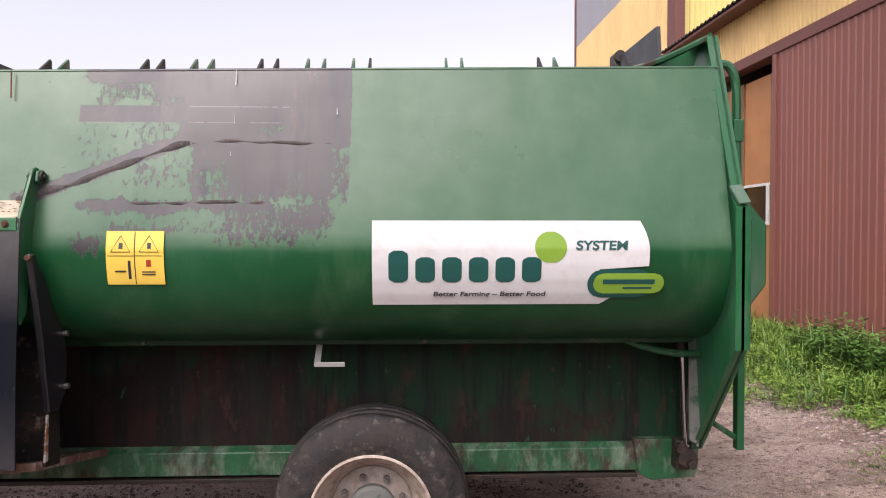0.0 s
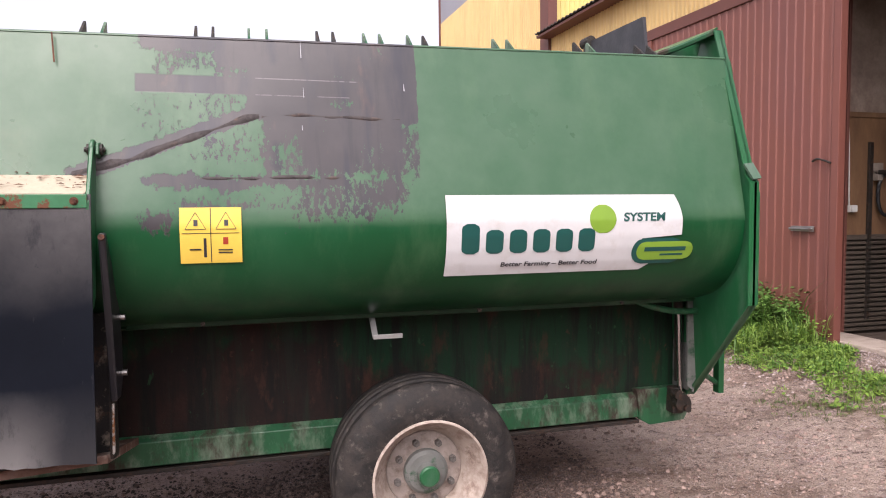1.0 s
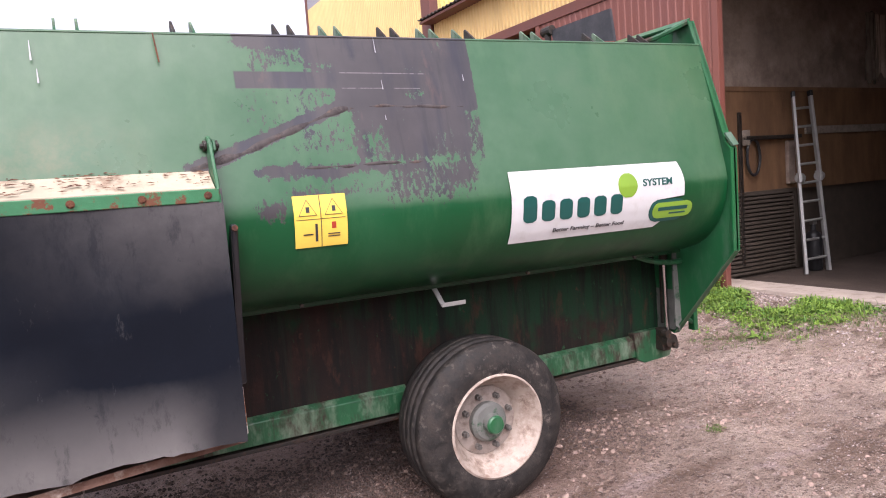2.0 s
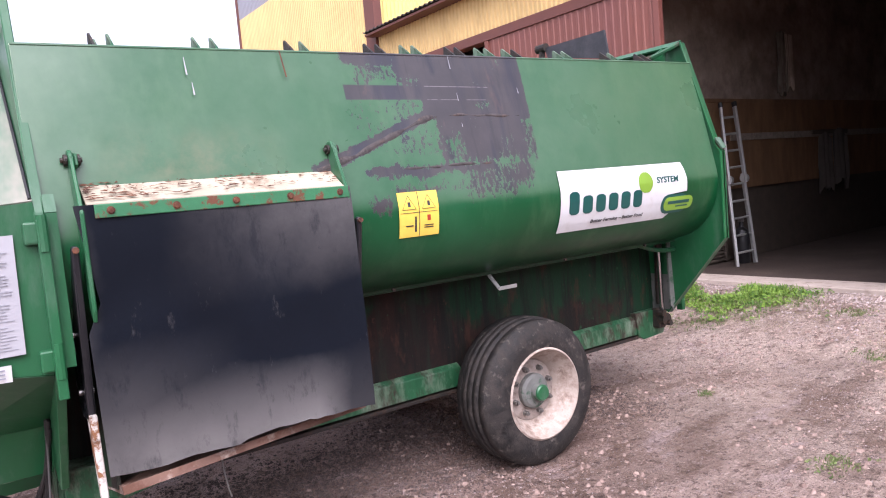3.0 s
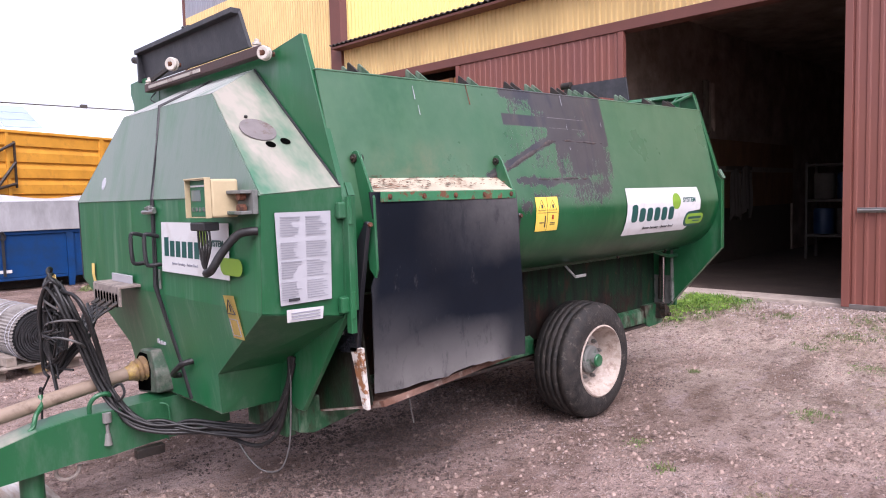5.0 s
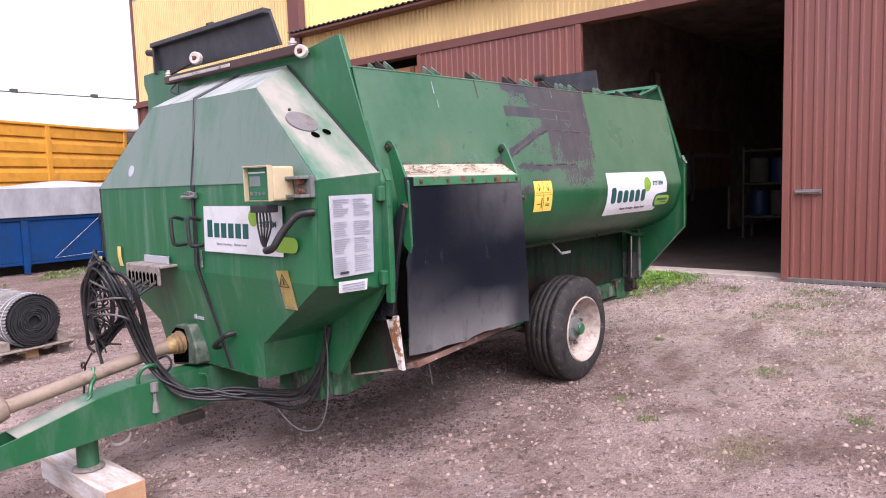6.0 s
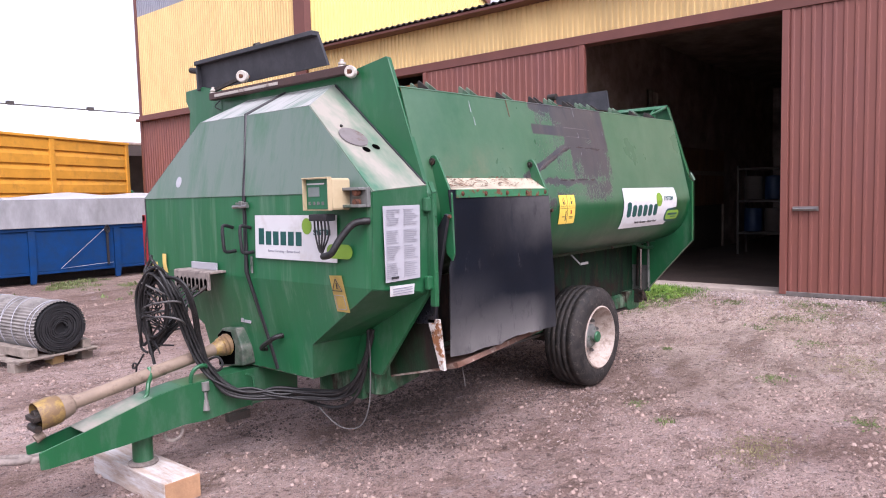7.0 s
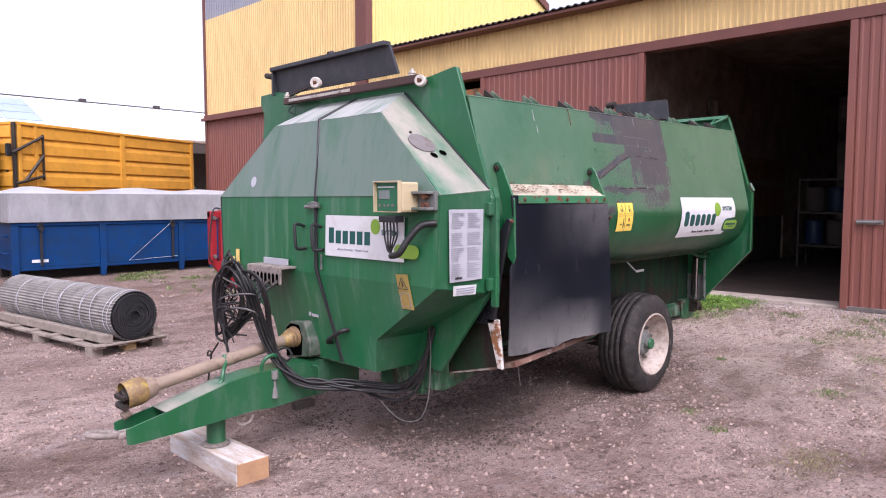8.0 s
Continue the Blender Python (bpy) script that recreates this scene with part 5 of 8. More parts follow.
wh = build_wheel()
wh.matrix_basis = pose(0.026, -0.016, 0.414)
wf = copy_thing(wh, pose(0.026, mir(-0.016), 0.414, 0, 0, 180))
wf.parent = wagon


# ---- front housing
FZ = [(0.59, -2.67), (0.8, -2.7), (1.2, -2.775), (1.65, -2.762), (2.14, -2.656)]


def fx(z):
    for (z0, x0), (z1, x1) in zip(FZ, FZ[1:]):
        if z <= z1:
            return x0 + (x1 - x0) * (z - z0) / (z1 - z0)
    return FZ[-1][1]


def build_front():
    XB = X_F - 0.03
    S, R = -0.26, 0.332            # side and ridge of the near half
    rows = {"ridge": (2.14, R), "crease": (1.65, S), "low": (1.16, -0.235), "dee": (0.8, 0.335), "foot": (0.59, 0.375)}

    def p(k, far=False):
        z, y = rows[k]
        return (fx(z), mir(y) if far else y, z)

    keys = ["crease", "low", "dee", "foot"]
    # front face below the crease, as one bent sheet
    bm = bmesh.new()
    near = [bm.verts.new(p(k)) for k in keys]
    far = [bm.verts.new(p(k, True)) for k in keys]
    for i in range(3):
        bm.faces.new((near[i], near[i + 1], far[i + 1], far[i]))
    bmesh.ops.recalc_face_normals(bm, faces=bm.faces)
    bmesh.ops.solidify(bm, geom=bm.faces[:], thickness=0.006)
    part("front_panel", bm, M_front, wagon, "green front panel with pale runs")
    part("front_upper_panel", bm_plate([p("crease"), p("ridge"), p("ridge", True), p("crease", True)], 0.006), M_green_dusty, wagon, "dusty green sloping front panel, sky reflection put into its colour")
    top = [(XB, 0.46, 2.3), (XB, mir(0.46), 2.3)]
    part("front_roof", bm_plate([p("ridge"), top[0], top[1], p("ridge", True)], 0.006), M_roof_dust, wagon, "dust-caked sloping roof panel with runs")
    for f in (False, True):
        def q(k):
            return p(k, f)
        sb = (XB, mir(S) if f else S, 1.68)
        tb = top[1] if f else top[0]
        part("side_upper_panel", bm_plate([q("crease"), sb, tb, q("ridge")], 0.006), M_green_pale, wagon, "dust-caked sloping side panel")
        yb = mir(-0.245) if f else -0.245
        lowb = (XB, yb, 1.1)
        part("side_panel", bm_plate([q("crease"), q("low"), lowb, sb], 0.006), M_green, wagon)
        db = (XB, mir(0.3) if f else 0.3, 0.8)
        part("under_panel", bm_plate([q("low"), q("dee"), db, lowb], 0.006), M_green, wagon)
        fb = (XB, mir(0.36) if f else 0.36, 0.59)
        part("foot_panel", bm_plate([q("dee"), q("foot"), fb, db], 0.006), M_green, wagon)
    part("under_floor", bm_plate([p("foot"), p("foot", True), (XB, mir(0.36), 0.59), (XB, 0.36, 0.59)], 0.006), M_green_worn, wagon)
    # rubber seam between the two doors, and beside the hopper plate
    part("door_seal", bm_tube([(XB, 0.93, 2.305), (fx(2.14), 0.94, 2.148), (fx(1.65) - 0.004, 0.84, 1.65), (fx(1.2) - 0.004, 0.83, 1.2), (fx(0.8), 0.75, 0.8), (fx(0.6), 0.705, 0.6)], 0.014, 8, 1, smooth=False), M_black, wagon, "black rubber door seal")
    part("hopper_seal", bm_tube([(XB - 0.006, 0.44, 2.3), (XB - 0.006, -0.26, 1.69)], 0.006, 8, 1, smooth=False), M_black, wagon, "black rubber seal")
    part("edge_seal", bm_tube([(fx(1.65), mir(S) + 0.004, 1.65), (fx(2.14), mir(R) + 0.004, 2.14)], 0.006, 6, 1, smooth=False), M_black, wagon)
    part("edge_seal", bm_tube([(fx(1.65), mir(S) + 0.004, 1.65), (fx(1.16), mir(-0.235), 1.16)], 0.006, 6, 1, smooth=False), M_black, wagon)
    # swivelling cover disc and two holes on the sloping side
    a, b, c = Vector(p("crease")), Vector((XB, S, 1.68)), Vector(top[0])
    d = Vector(p("ridge"))
    nrm = (b - a).cross(d - a).normalized()
    if nrm.y > 0:
        nrm = -nrm

    def on(u, w):
        base = a.lerp(b, u)
        tp = d.lerp(c, u)
        return base.lerp(tp, w)

    cd = on(0.4, 0.53)
    part("cover_disc", bm_cyl(cd + nrm * 0.004, cd + nrm * 0.0105, 0.085, seg=36), M_disc, wagon, "dusty round cover disc")
    pv = on(0.33, 0.665)
    part("disc_pivot", bm_cyl(pv + nrm * 0.002, pv + nrm * 0.014, 0.008, seg=10), M_greasy, wagon)
    for u, w in ((0.46, 0.39), (0.69, 0.39)):
        h = on(u, w)
        part("hole", bm_cyl(h + nrm * 0.006, h + nrm * 0.0068, 0.024, seg=24), M_void, wagon, "black disc standing in for the dark of a hole")
    # hinges at the back edge of the side
    for z in (1.575, 1.15):
        part("hinge", bm_join(bm_box(-2.40, -2.33, -0.295, -0.262, z - 0.035, z + 0.04, 0.008), bm_cyl((-2.345, -0.3, z - 0.06), (-2.345, -0.3, z + 0.06), 0.017, seg=10)), M_green, wagon)
    part("hinge_post", bm_box(-2.362, -2.33, -0.31, -0.272, 1.02, 1.62, 0.004), M_green, wagon)
    # latch, handles
    part("latch", bm_join(bm_box(-2.79, -2.772, 0.79, 0.9, 1.6, 1.612, 0.002), bm_cyl((-2.785, 0.78, 1.59), (-2.785, 0.93, 1.585), 0.012, seg=8), bm_box(-2.795, -2.77, 0.83, 0.86, 1.575, 1.62, 0.003)), M_steel, wagon, "steel over-centre latch")
    for y in (0.965, 0.78):
        part("door_handle", bm_tube([(-2.772, y, 1.46), (-2.83, y, 1.475), (-2.845, y - 0.0, 1.45), (-2.845, y - 0.01, 1.34), (-2.83, y - 0.015, 1.315), (-2.772, y - 0.02, 1.318)], 0.011, 8, 3), M_black, wagon, "black bent pull handle", smooth=True)
    part("handle_strip", bm_box(-2.782, -2.775, 0.765, 0.785, 1.19, 1.29, 0.002), M_grey_plate, wagon)
    part("small_handle", bm_tube([(-2.685, 0.79, 0.715), (-2.73, 0.78, 0.722), (-2.748, 0.74, 0.747), (-2.752, 0.67, 0.785), (-2.748, 0.62, 0.812), (-2.695, 0.6, 0.822)], 0.015, 8, 4), M_cable, wagon, "dark curved pull handle", smooth=True)
    # gearbox cowl where the drive shaft enters
    cowl = bm_prism([(0.94, 0.6), (1.22, 0.56), (1.22, 0.77), (1.16, 0.815), (1.0, 0.83), (0.94, 0.7)], "x", -2.76, -2.66, 0.008)
    part("shaft_cowl", cowl, M_cowl, wagon, "weathered grey-green cowl over the shaft entry")
    part("shaft_opening", bm_prism([(1.03, 0.6), (1.205, 0.575), (1.205, 0.765), (1.155, 0.8), (1.06, 0.8), (1.02, 0.72)], "x", -2.764, -2.7605), M_void, wagon, "black sheet standing in for the dark cowl opening")
    # coupling rail with hose sockets
    part("socket_rail", bm_join(bm_box(-2.875, -2.765, 1.07, 1.5, 1.175, 1.19, 0.003), bm_box(-2.88, -2.865, 1.09, 1.5, 1.075, 1.185, 0.003)), M_dusty_steel, wagon, "grey folded rail for the hose couplings")
    part("socket_lid", bm_box(-2.8, -2.786, 1.13, 1.42, 1.191, 1.236, 0.002), M_paper, wagon, "white strip on the rail")
    for i in range(8):
        y = 1.11 + i * 0.047
        part("socket_slot", bm_prism([(y, 1.072), (y + 0.026, 1.072), (y + 0.026, 1.135), (y + 0.013, 1.148), (y, 1.135)], "x", -2.8835, -2.8805), M_void, wagon)
        if i % 2 == 0:
            part("coupling", bm_cyl((-2.87, y + 0.013, 1.1), (-2.92, y + 0.02, 1.068), 0.013, seg=8), M_greasy, wagon)
    # round badge
    ring = [(1.62 + 0.033 * math.cos(2 * math.pi * k / 20), 1.757 + 0.036 * math.sin(2 * math.pi * k / 20)) for k in range(20)]
    part("badge", bm_plate([(fx(z) - 0.008, y, z) for y, z in ring], 0.004), M_paper, wagon, "small pale round badge")


build_front()


# ---- top bar with rollers, and the black board above the housing
def build_top_bar():
    part("top_bar", bm_box(-2.44, -2.39, 0.25, 1.7, 2.335, 2.385, 0.005), M_brown_bar, wagon, "brown crossbar on the housing")
    part("bar_strip", bm_box(-2.446, -2.44, 0.9, 1.62, 2.348, 2.368, 0.002), M_bar_strip, wagon, "pale faded strip")
    for y, z, r in ((0.262, 2.345, 0.035), (1.33, 2.455, 0.04)):
        prof = [(0.014, -0.018), (r * 0.85, -0.02), (r, -0.014), (r, -0.007), (r * 0.72, -0.003), (r * 0.72, 0.003), (r, 0.007), (r, 0.014), (r * 0.85, 0.02), (0.014, 0.018), (0.014, -0.018)]
        part("roller", bm_lathe(prof, 24, Matrix.Translation((-2.42, y - 0.02, z)) @ pose(0, 0, 0, 0, 90, 0) @ pose(0, 0, 0, -30)), M_insul, wagon, "white ceramic roller", smooth=True)
        part("roller_core", bm_cyl((-2.444, y - 0.02, z), (-2.37, y - 0.02, z), 0.0135, seg=12), M_rust, wagon)
    for y, z in ((0.32, 2.39), (1.68, 2.39)):
        part("insulator", bm_lathe([(0.001, 0.055), (0.012, 0.05), (0.012, 0.038), (0.022, 0.034), (0.022, 0.024), (0.013, 0.02), (0.024, 0.015), (0.024, 0.0), (0.001, 0.0)], 16, Matrix.Translation((-2.415, y, z - 0.015))), M_insul, wagon, "white ceramic insulator", smooth=True)
    part("top_board", bm_plate([(-2.34, 0.535, 2.435), (-2.34, 1.92, 2.435), (-2.36, 1.945, 2.63), (-2.36, 0.6, 2.63)], 0.02), M_slate, wagon, "black board above the housing")
    part("board_lip", bm_box(-2.4, -2.34, 0.6, 1.945, 2.615, 2.645, 0.004), M_slate, wagon)
    part("board_end", bm_box(-2.385, -2.34, 1.925, 1.945, 2.435, 2.63, 0.003), M_slate, wagon)
    part("board_arm", bm_box(-0.008, 0.008, -0.17, 0.17, -0.014, 0.014, 0.003, pose(-2.405, 1.5, 2.432, -8, 0, 0)), M_greasy, wagon, "black roller arm")
    part("board_bolt", bm_cyl((-2.39, 1.2, 2.64), (-2.35, 1.2, 2.655), 0.02, seg=10), M_greasy, wagon)
    part("far_pin", bm_cyl((-2.36, 1.95, 2.58), (-2.36, 2.05, 2.6), 0.022, seg=10), M_greasy, wagon)
    part("far_cord", bm_tube([(-2.4, 1.62, 2.33), (-2.42, 1.66, 2.29), (-2.41, 1.6, 2.26)], 0.004, 5, 4), M_black, wagon)


build_top_bar()


# ---- side chute with the rubber flap
def build_chute():
    x0, x1 = -2.21, -1.25
    # cream sloping plate under the hopper side
    part("chute_top", bm_plate([(x0, -0.195, 1.735), (x1, -0.195, 1.735), (x1, -0.318, 1.655), (x0, -0.318, 1.655)], 0.01), M_cream, wagon, "cream sheet with rust and dried feed")
    part("chute_top_lip", bm_box(x0, x1, -0.322, -0.312, 1.6, 1.66, 0.002), M_cream, wagon)
    part("clamp_bar", bm_box(x0 + 0.02, x1 + 0.01, -0.338, -0.326, 1.608, 1.655, 0.003), M_clamp, wagon, "chipped green clamp bar")
    for i in range(5):
        x = x0 + 0.07 + i * (x1 - x0 - 0.1) / 4
        part("clamp_bolt", bm_join(bm_cyl((x, -0.336, 1.632), (x, -0.346, 1.632), 0.01, seg=6), bm_cyl((x, -0.336, 1.632), (x, -0.34, 1.632), 0.014, seg=12)), M_rust, wagon, "rusty bolt")
    # rubber flap: hangs from the bar, bulges and tapers inwards
    bm = bmesh.new()
    nx, nz = 32, 28
    rows = []
    rng = random.Random(4)
    jag = [0.0]
    for i in range(nx):
        jag.append(max(-0.02, min(0.03, jag[-1] + rng.uniform(-0.008, 0.008))))
    for j in range(nz + 1):
        row = []
        for i in range(nx + 1):
            u, w = i / nx, j / nz
            xl = x0 - 0.042 + (0.13 * w if w < 0.36 else 0.047 * max(0.0, 1 - (w - 0.36) / 0.1)) + 0.02 * max(0.0, w - 0.5)
            xr = x1 + 0.02 - 0.004 * w
            x = xl + (xr - xl) * u
            zb = 0.722 + 0.02 * u + (jag[i] * 0.6 if j == nz else 0)
            if j == nz and 0.45 < u < 0.75:
                zb += 0.012
            z = 1.655 + (zb - 1.655) * w
            y = -0.33 - 0.05 * (1 - (1 - w) ** 2) + 0.07 * w * (1 - u) + 0.012 * math.sin(math.pi * w) * math.sin(2.2 * u + 0.5) + 0.006 * noise.noise(Vector((u * 4, w * 4, 0)))
            row.append(bm.verts.new((x, y, z)))
        rows.append(row)
    for j in range(nz):
        for i in range(nx):
            bm.faces.new((rows[j][i], rows[j][i + 1], rows[j + 1][i + 1], rows[j + 1][i]))
    bmesh.ops.recalc_face_normals(bm, faces=bm.faces)
    bmesh.ops.solidify(bm, geom=bm.faces[:], thickness=0.008)
    part("rubber_flap", bm, M_flap, wagon, "hanging black rubber flap with a torn lower edge", smooth=True)
    # sheet-metal chute behind it
    part("chute_lip", bm_plate([(x0, -0.335, 0.655), (x1 + 0.03, -0.265, 0.70), (x1 + 0.05, 0.3, 0.58), (x0, 0.3, 0.5)], 0.03), M_lip, wagon, "flaking white lower chute lip")
    part("chute_side", bm_plate([(x0 - 0.005, -0.25, 0.65), (x0 - 0.005, 0.34, 0.5), (x0 - 0.005, 0.34, 1.15), (x0 - 0.005, -0.15, 1.15)], 0.012), M_rust_green, wagon)
    part("chute_side", bm_plate([(x1 - 0.28, -0.13, 0.68), (x1 + 0.035, -0.13, 0.7), (x1 + 0.035, -0.1, 1.22), (x1 - 0.28, -0.1, 1.22)], 0.012), M_mottled, wagon, "mottled rusty plate inside the chute")
    part("chute_side", bm_plate([(x1 + 0.03, -0.22, 0.7), (x1 + 0.03, -0.11, 0.68), (x1 + 0.03, -0.11, 1.15), (x1 + 0.03, -0.18, 1.15)], 0.012), M_greasy, wagon)
    for x, s in ((-2.262, -1), (-1.2, 1)):
        low = 0.65 if s < 0 else 0.72
        part("chute_edge", bm_prism([(-0.285, low - 0.008), (-0.25, 0.93), (-0.165, 0.93), (-0.25, low - 0.004)] if s < 0 else [(-0.236, low), (-0.215, 0.9), (-0.2, 0.9), (-0.21, low)], "x", x - 0.012 if s < 0 else x - 0.01, x + 0.012 if s < 0 else x - 0.002, 0.003), M_white_rust, wagon, "rust-streaked white edge strip")
        part("edge_plate", bm_prism(([(-0.34, 1.52), (-0.31, 1.525), (-0.16, 1.3), (-0.04, 1.13), (0.01, 1.0), (-0.02, 0.92), (-0.09, 0.89), (-0.225, 0.905), (-0.265, 1.2)] if s < 0 else
                                        [(-0.34, 1.52), (-0.31, 1.525), (-0.13, 1.27), (-0.08, 1.12), (-0.09, 0.97), (-0.15, 0.905), (-0.225, 0.91), (-0.265, 1.2)]), "x", x - 0.012, x + 0.012, 0.006), M_black_rubber, wagon, "black side plate of the chute")
        part("edge_bolt", bm_cyl((x, -0.315, 1.505), (x, -0.346, 1.51), 0.011, seg=8), M_rust, wagon, "rusty bolt")
        for z in (1.2, 0.99):
            part("plate_bolt", bm_cyl((x - 0.02, -0.11, z), (x + 0.03, -0.11, z), 0.012, seg=8), M_steel, wagon)
    for x in (-2.235, -1.247):
        head = [(-0.205 + 0.036 * math.cos(q), 1.815 + 0.036 * math.sin(q)) for q in [math.radians(d) for d in range(-20, 181, 25)]]
        arm = head + [(-0.335, 1.63), (-0.345, 1.3), (-0.33, 1.26), (-0.29, 1.3), (-0.24, 1.62)]
        part("side_arm", bm_prism(arm, "x", x, x + 0.014, 0.003), M_green, wagon, "green swinging side arm")
        part("hinge_ear", bm_prism([(-0.235, 1.795), (-0.225, 1.835), (-0.165, 1.845), (-0.165, 1.775)], "x", x + 0.018, x + 0.03, 0.003), M_green, wagon, "green hinge ear")
        part("hinge_bolt", bm_join(bm_cyl((x - 0.022, -0.205, 1.815), (x + 0.046, -0.205, 1.815), 0.009, seg=8), bm_cyl((x - 0.012, -0.205, 1.815), (x - 0.001, -0.205, 1.815), 0.02, seg=14),
                                   bm_cyl((x + 0.031, -0.205, 1.815), (x + 0.039, -0.205, 1.815), 0.02, seg=14)), M_greasy, wagon, "worn washer and hinge bolt")
    # dried feed crumbs lying on the cream plate
    rng = random.Random(8)
    bm = bmesh.new()
    for _ in range(230):
        u = rng.random() ** 2.2
        x = x0 + 0.01 + (x1 - x0 - 0.02) * (u if rng.random() < 0.7 else rng.random())
        w = 0.12 + 0.83 * rng.random()
        c = Vector((x, -0.2 - 0.11 * w, 1.742 - 0.072 * w))
        a = rng.uniform(0, 3.1)
        dx, dy, r = math.cos(a), math.sin(a) * 0.5, rng.uniform(0.003, 0.015)
        q = [bm.verts.new(c + Vector((dx * r * 1.8, dy * r, 0.0))), bm.verts.new(c + Vector((-dy * r * 0.5, dx * r * 0.4, 0.0))), bm.verts.new(c - Vector((dx * r * 1.8, dy * r, 0))), bm.verts.new(c + Vector((dy * r * 0.5, -dx * r * 0.4, 0.0)))]
        t = bm.verts.new(c + Vector((0, 0, r * 0.32)))
        for i in range(4):
            bm.faces.new((q[i], q[(i + 1) % 4], t))
    tagged(part("feed_litter", bm, M_rust, wagon, "dried brown feed crumbs"), kind="stuff")


build_chute()


# ---- stickers
def sticker(name, xs, z0, z1, material, parent, lift=0.004, n=14, label="", x_of=None):
    """A sheet laid on the hopper's near side between heights, xs: (x0, x1) or x_of(z) giving them."""
    bm = bmesh.new()
    rows = []
    for i in range(n + 1):
        z = z1 + (z0 - z1) * i / n
        a, b = x_of(z) if x_of else xs
        y = side_y(z) - lift
        rows.append((bm.verts.new((a, y, z)), bm.verts.new((b, y, z))))
    for (a, b), (c, d) in zip(rows, rows[1:]):
        bm.faces.new((a, b, d, c))
    bmesh.ops.recalc_face_normals(bm, faces=bm.faces)
    bmesh.ops.solidify(bm, geom=bm.faces[:], thickness=0.0012)
    return part(name, bm, material, parent, label, smooth=True)


def pill(x0, x1, z0, z1):
    r = (z1 - z0) / 2
    zc = (z0 + z1) / 2

    def f(z):
        d = math.sqrt(max(0.0, r * r - (z - zc) ** 2))
        return x0 + r - d, x1 - r + d
    return f


def rounded(x0, x1, z0, z1, r):
    """Edges of a block with rounded corners, by height."""
    def f(z):
        d = max(0.0, r - min(z - z0, z1 - z))
        c = r - math.sqrt(max(0.0, r * r - d * d))
        return x0 + c, x1 - c
    return f


def side_banner():
    Z0, Z1 = 1.318, 1.648

    def right(z):
        if z > 1.46:
            return 0.045, 1.127 - 0.6 * (z - 1.53) ** 2 * (4 if z > 1.53 else 1)
        if z > 1.345:
            return 0.045, 0.93
        return 0.045, 0.985 - (1.345 - z) * 1.6
    ban = sticker("banner", None, Z0, Z1, M_white, wagon, 0.007, 26, "white vinyl banner with green and lime print", right)
    # brand word as plain rounded blocks, the first one taller
    for i in range(6):
        x = 0.108 + i * 0.1035
        z0, z1 = 1.408, 1.532 if i == 0 else 1.506
        sticker("print_block", None, z0, z1, M_teal, ban, 0.009, 12, "", rounded(x, x + 0.076, z0, z1, 0.022))
    sticker("print_disc", None, 1.485, 1.605, M_lime, ban, 0.0092, 16, "lime green disc", pill(0.675, 0.8, 1.482, 1.607))
    zt = 1.535
    text_part("lettering", "SYSTEM", 0.05, M_teal, ban, Matrix.Translation((0.835, side_y(zt + 0.02) - 0.0112, zt)) @ pose(0, 0, 0, 90 - side_lean(zt + 0.02)), width=0.205, shear=0.1, bold=0.0014)
    zt = 1.353
    text_part("lettering", "Better Farming \u2013 Better Food", 0.028, M_print_dark, ban, Matrix.Translation((0.28, side_y(zt) - 0.0145, zt)) @ pose(0, 0, 0, 90 - side_lean(zt + 0.012)), width=0.44, shear=0.1, bold=0.0006)
    sticker("pill_border", None, 1.345, 1.458, M_teal, wagon, 0.0085, 14, "dark green rounded border", pill(0.885, 1.14, 1.345, 1.458))
    pl = sticker("pill", None, 1.362, 1.442, M_lime, wagon, 0.0105, 14, "lime green rounded label with unreadable print", pill(0.908, 1.188, 1.362, 1.442))
    sticker("print_bar", (0.945, 1.15), 1.4, 1.418, M_teal, pl, 0.012, 3)
    sticker("print_bar", (1.025, 1.14), 1.38, 1.388, M_teal, pl, 0.012, 3)
    return ban


side_banner()


def side_sign():
    s = sticker("warning_sign", (-0.957, -0.742), 1.403, 1.607, M_yellow_sign, wagon, 0.007, 12, "yellow two-panel warning sign")
    sticker("print_line", (-0.852, -0.849), 1.405, 1.605, M_print_dark, s, 0.0085, 6)
    sticker("print_line", (-0.95, -0.75), 1.512, 1.514, M_print_dark, s, 0.0085, 2)
    for x in (-0.903, -0.797):
        # triangle outlines
        for (xa, za), (xb, zb) in (((x - 0.036, 1.528), (x + 0.036, 1.528)), ((x + 0.036, 1.528), (x, 1.59)), ((x, 1.59), (x - 0.036, 1.528))):
            part("print_line", bm_tube([(xa, side_y(za) - 0.0085, za), (xb, side_y(zb) - 0.0085, zb)], 0.0011, 5, 1, smooth=False), M_print_dark, s)
        sticker("print_bar", (x - 0.006, x + 0.008), 1.54, 1.562, M_print_dark, s, 0.0085, 2)
    sticker("print_bar", (-0.876, -0.866), 1.425, 1.495, M_print_dark, s, 0.0085, 3)
    sticker("print_bar", (-0.925, -0.885), 1.452, 1.457, M_print_dark, s, 0.0085, 2)
    sticker("print_bar", (-0.808, -0.79), 1.472, 1.498, M_redprint, s, 0.0085, 3, "dark red printed mark")
    for z in (1.44, 1.45):
        sticker("print_bar", (-0.825, -0.775), z, z + 0.004, M_print_dark, s, 0.0085, 2)


side_sign()


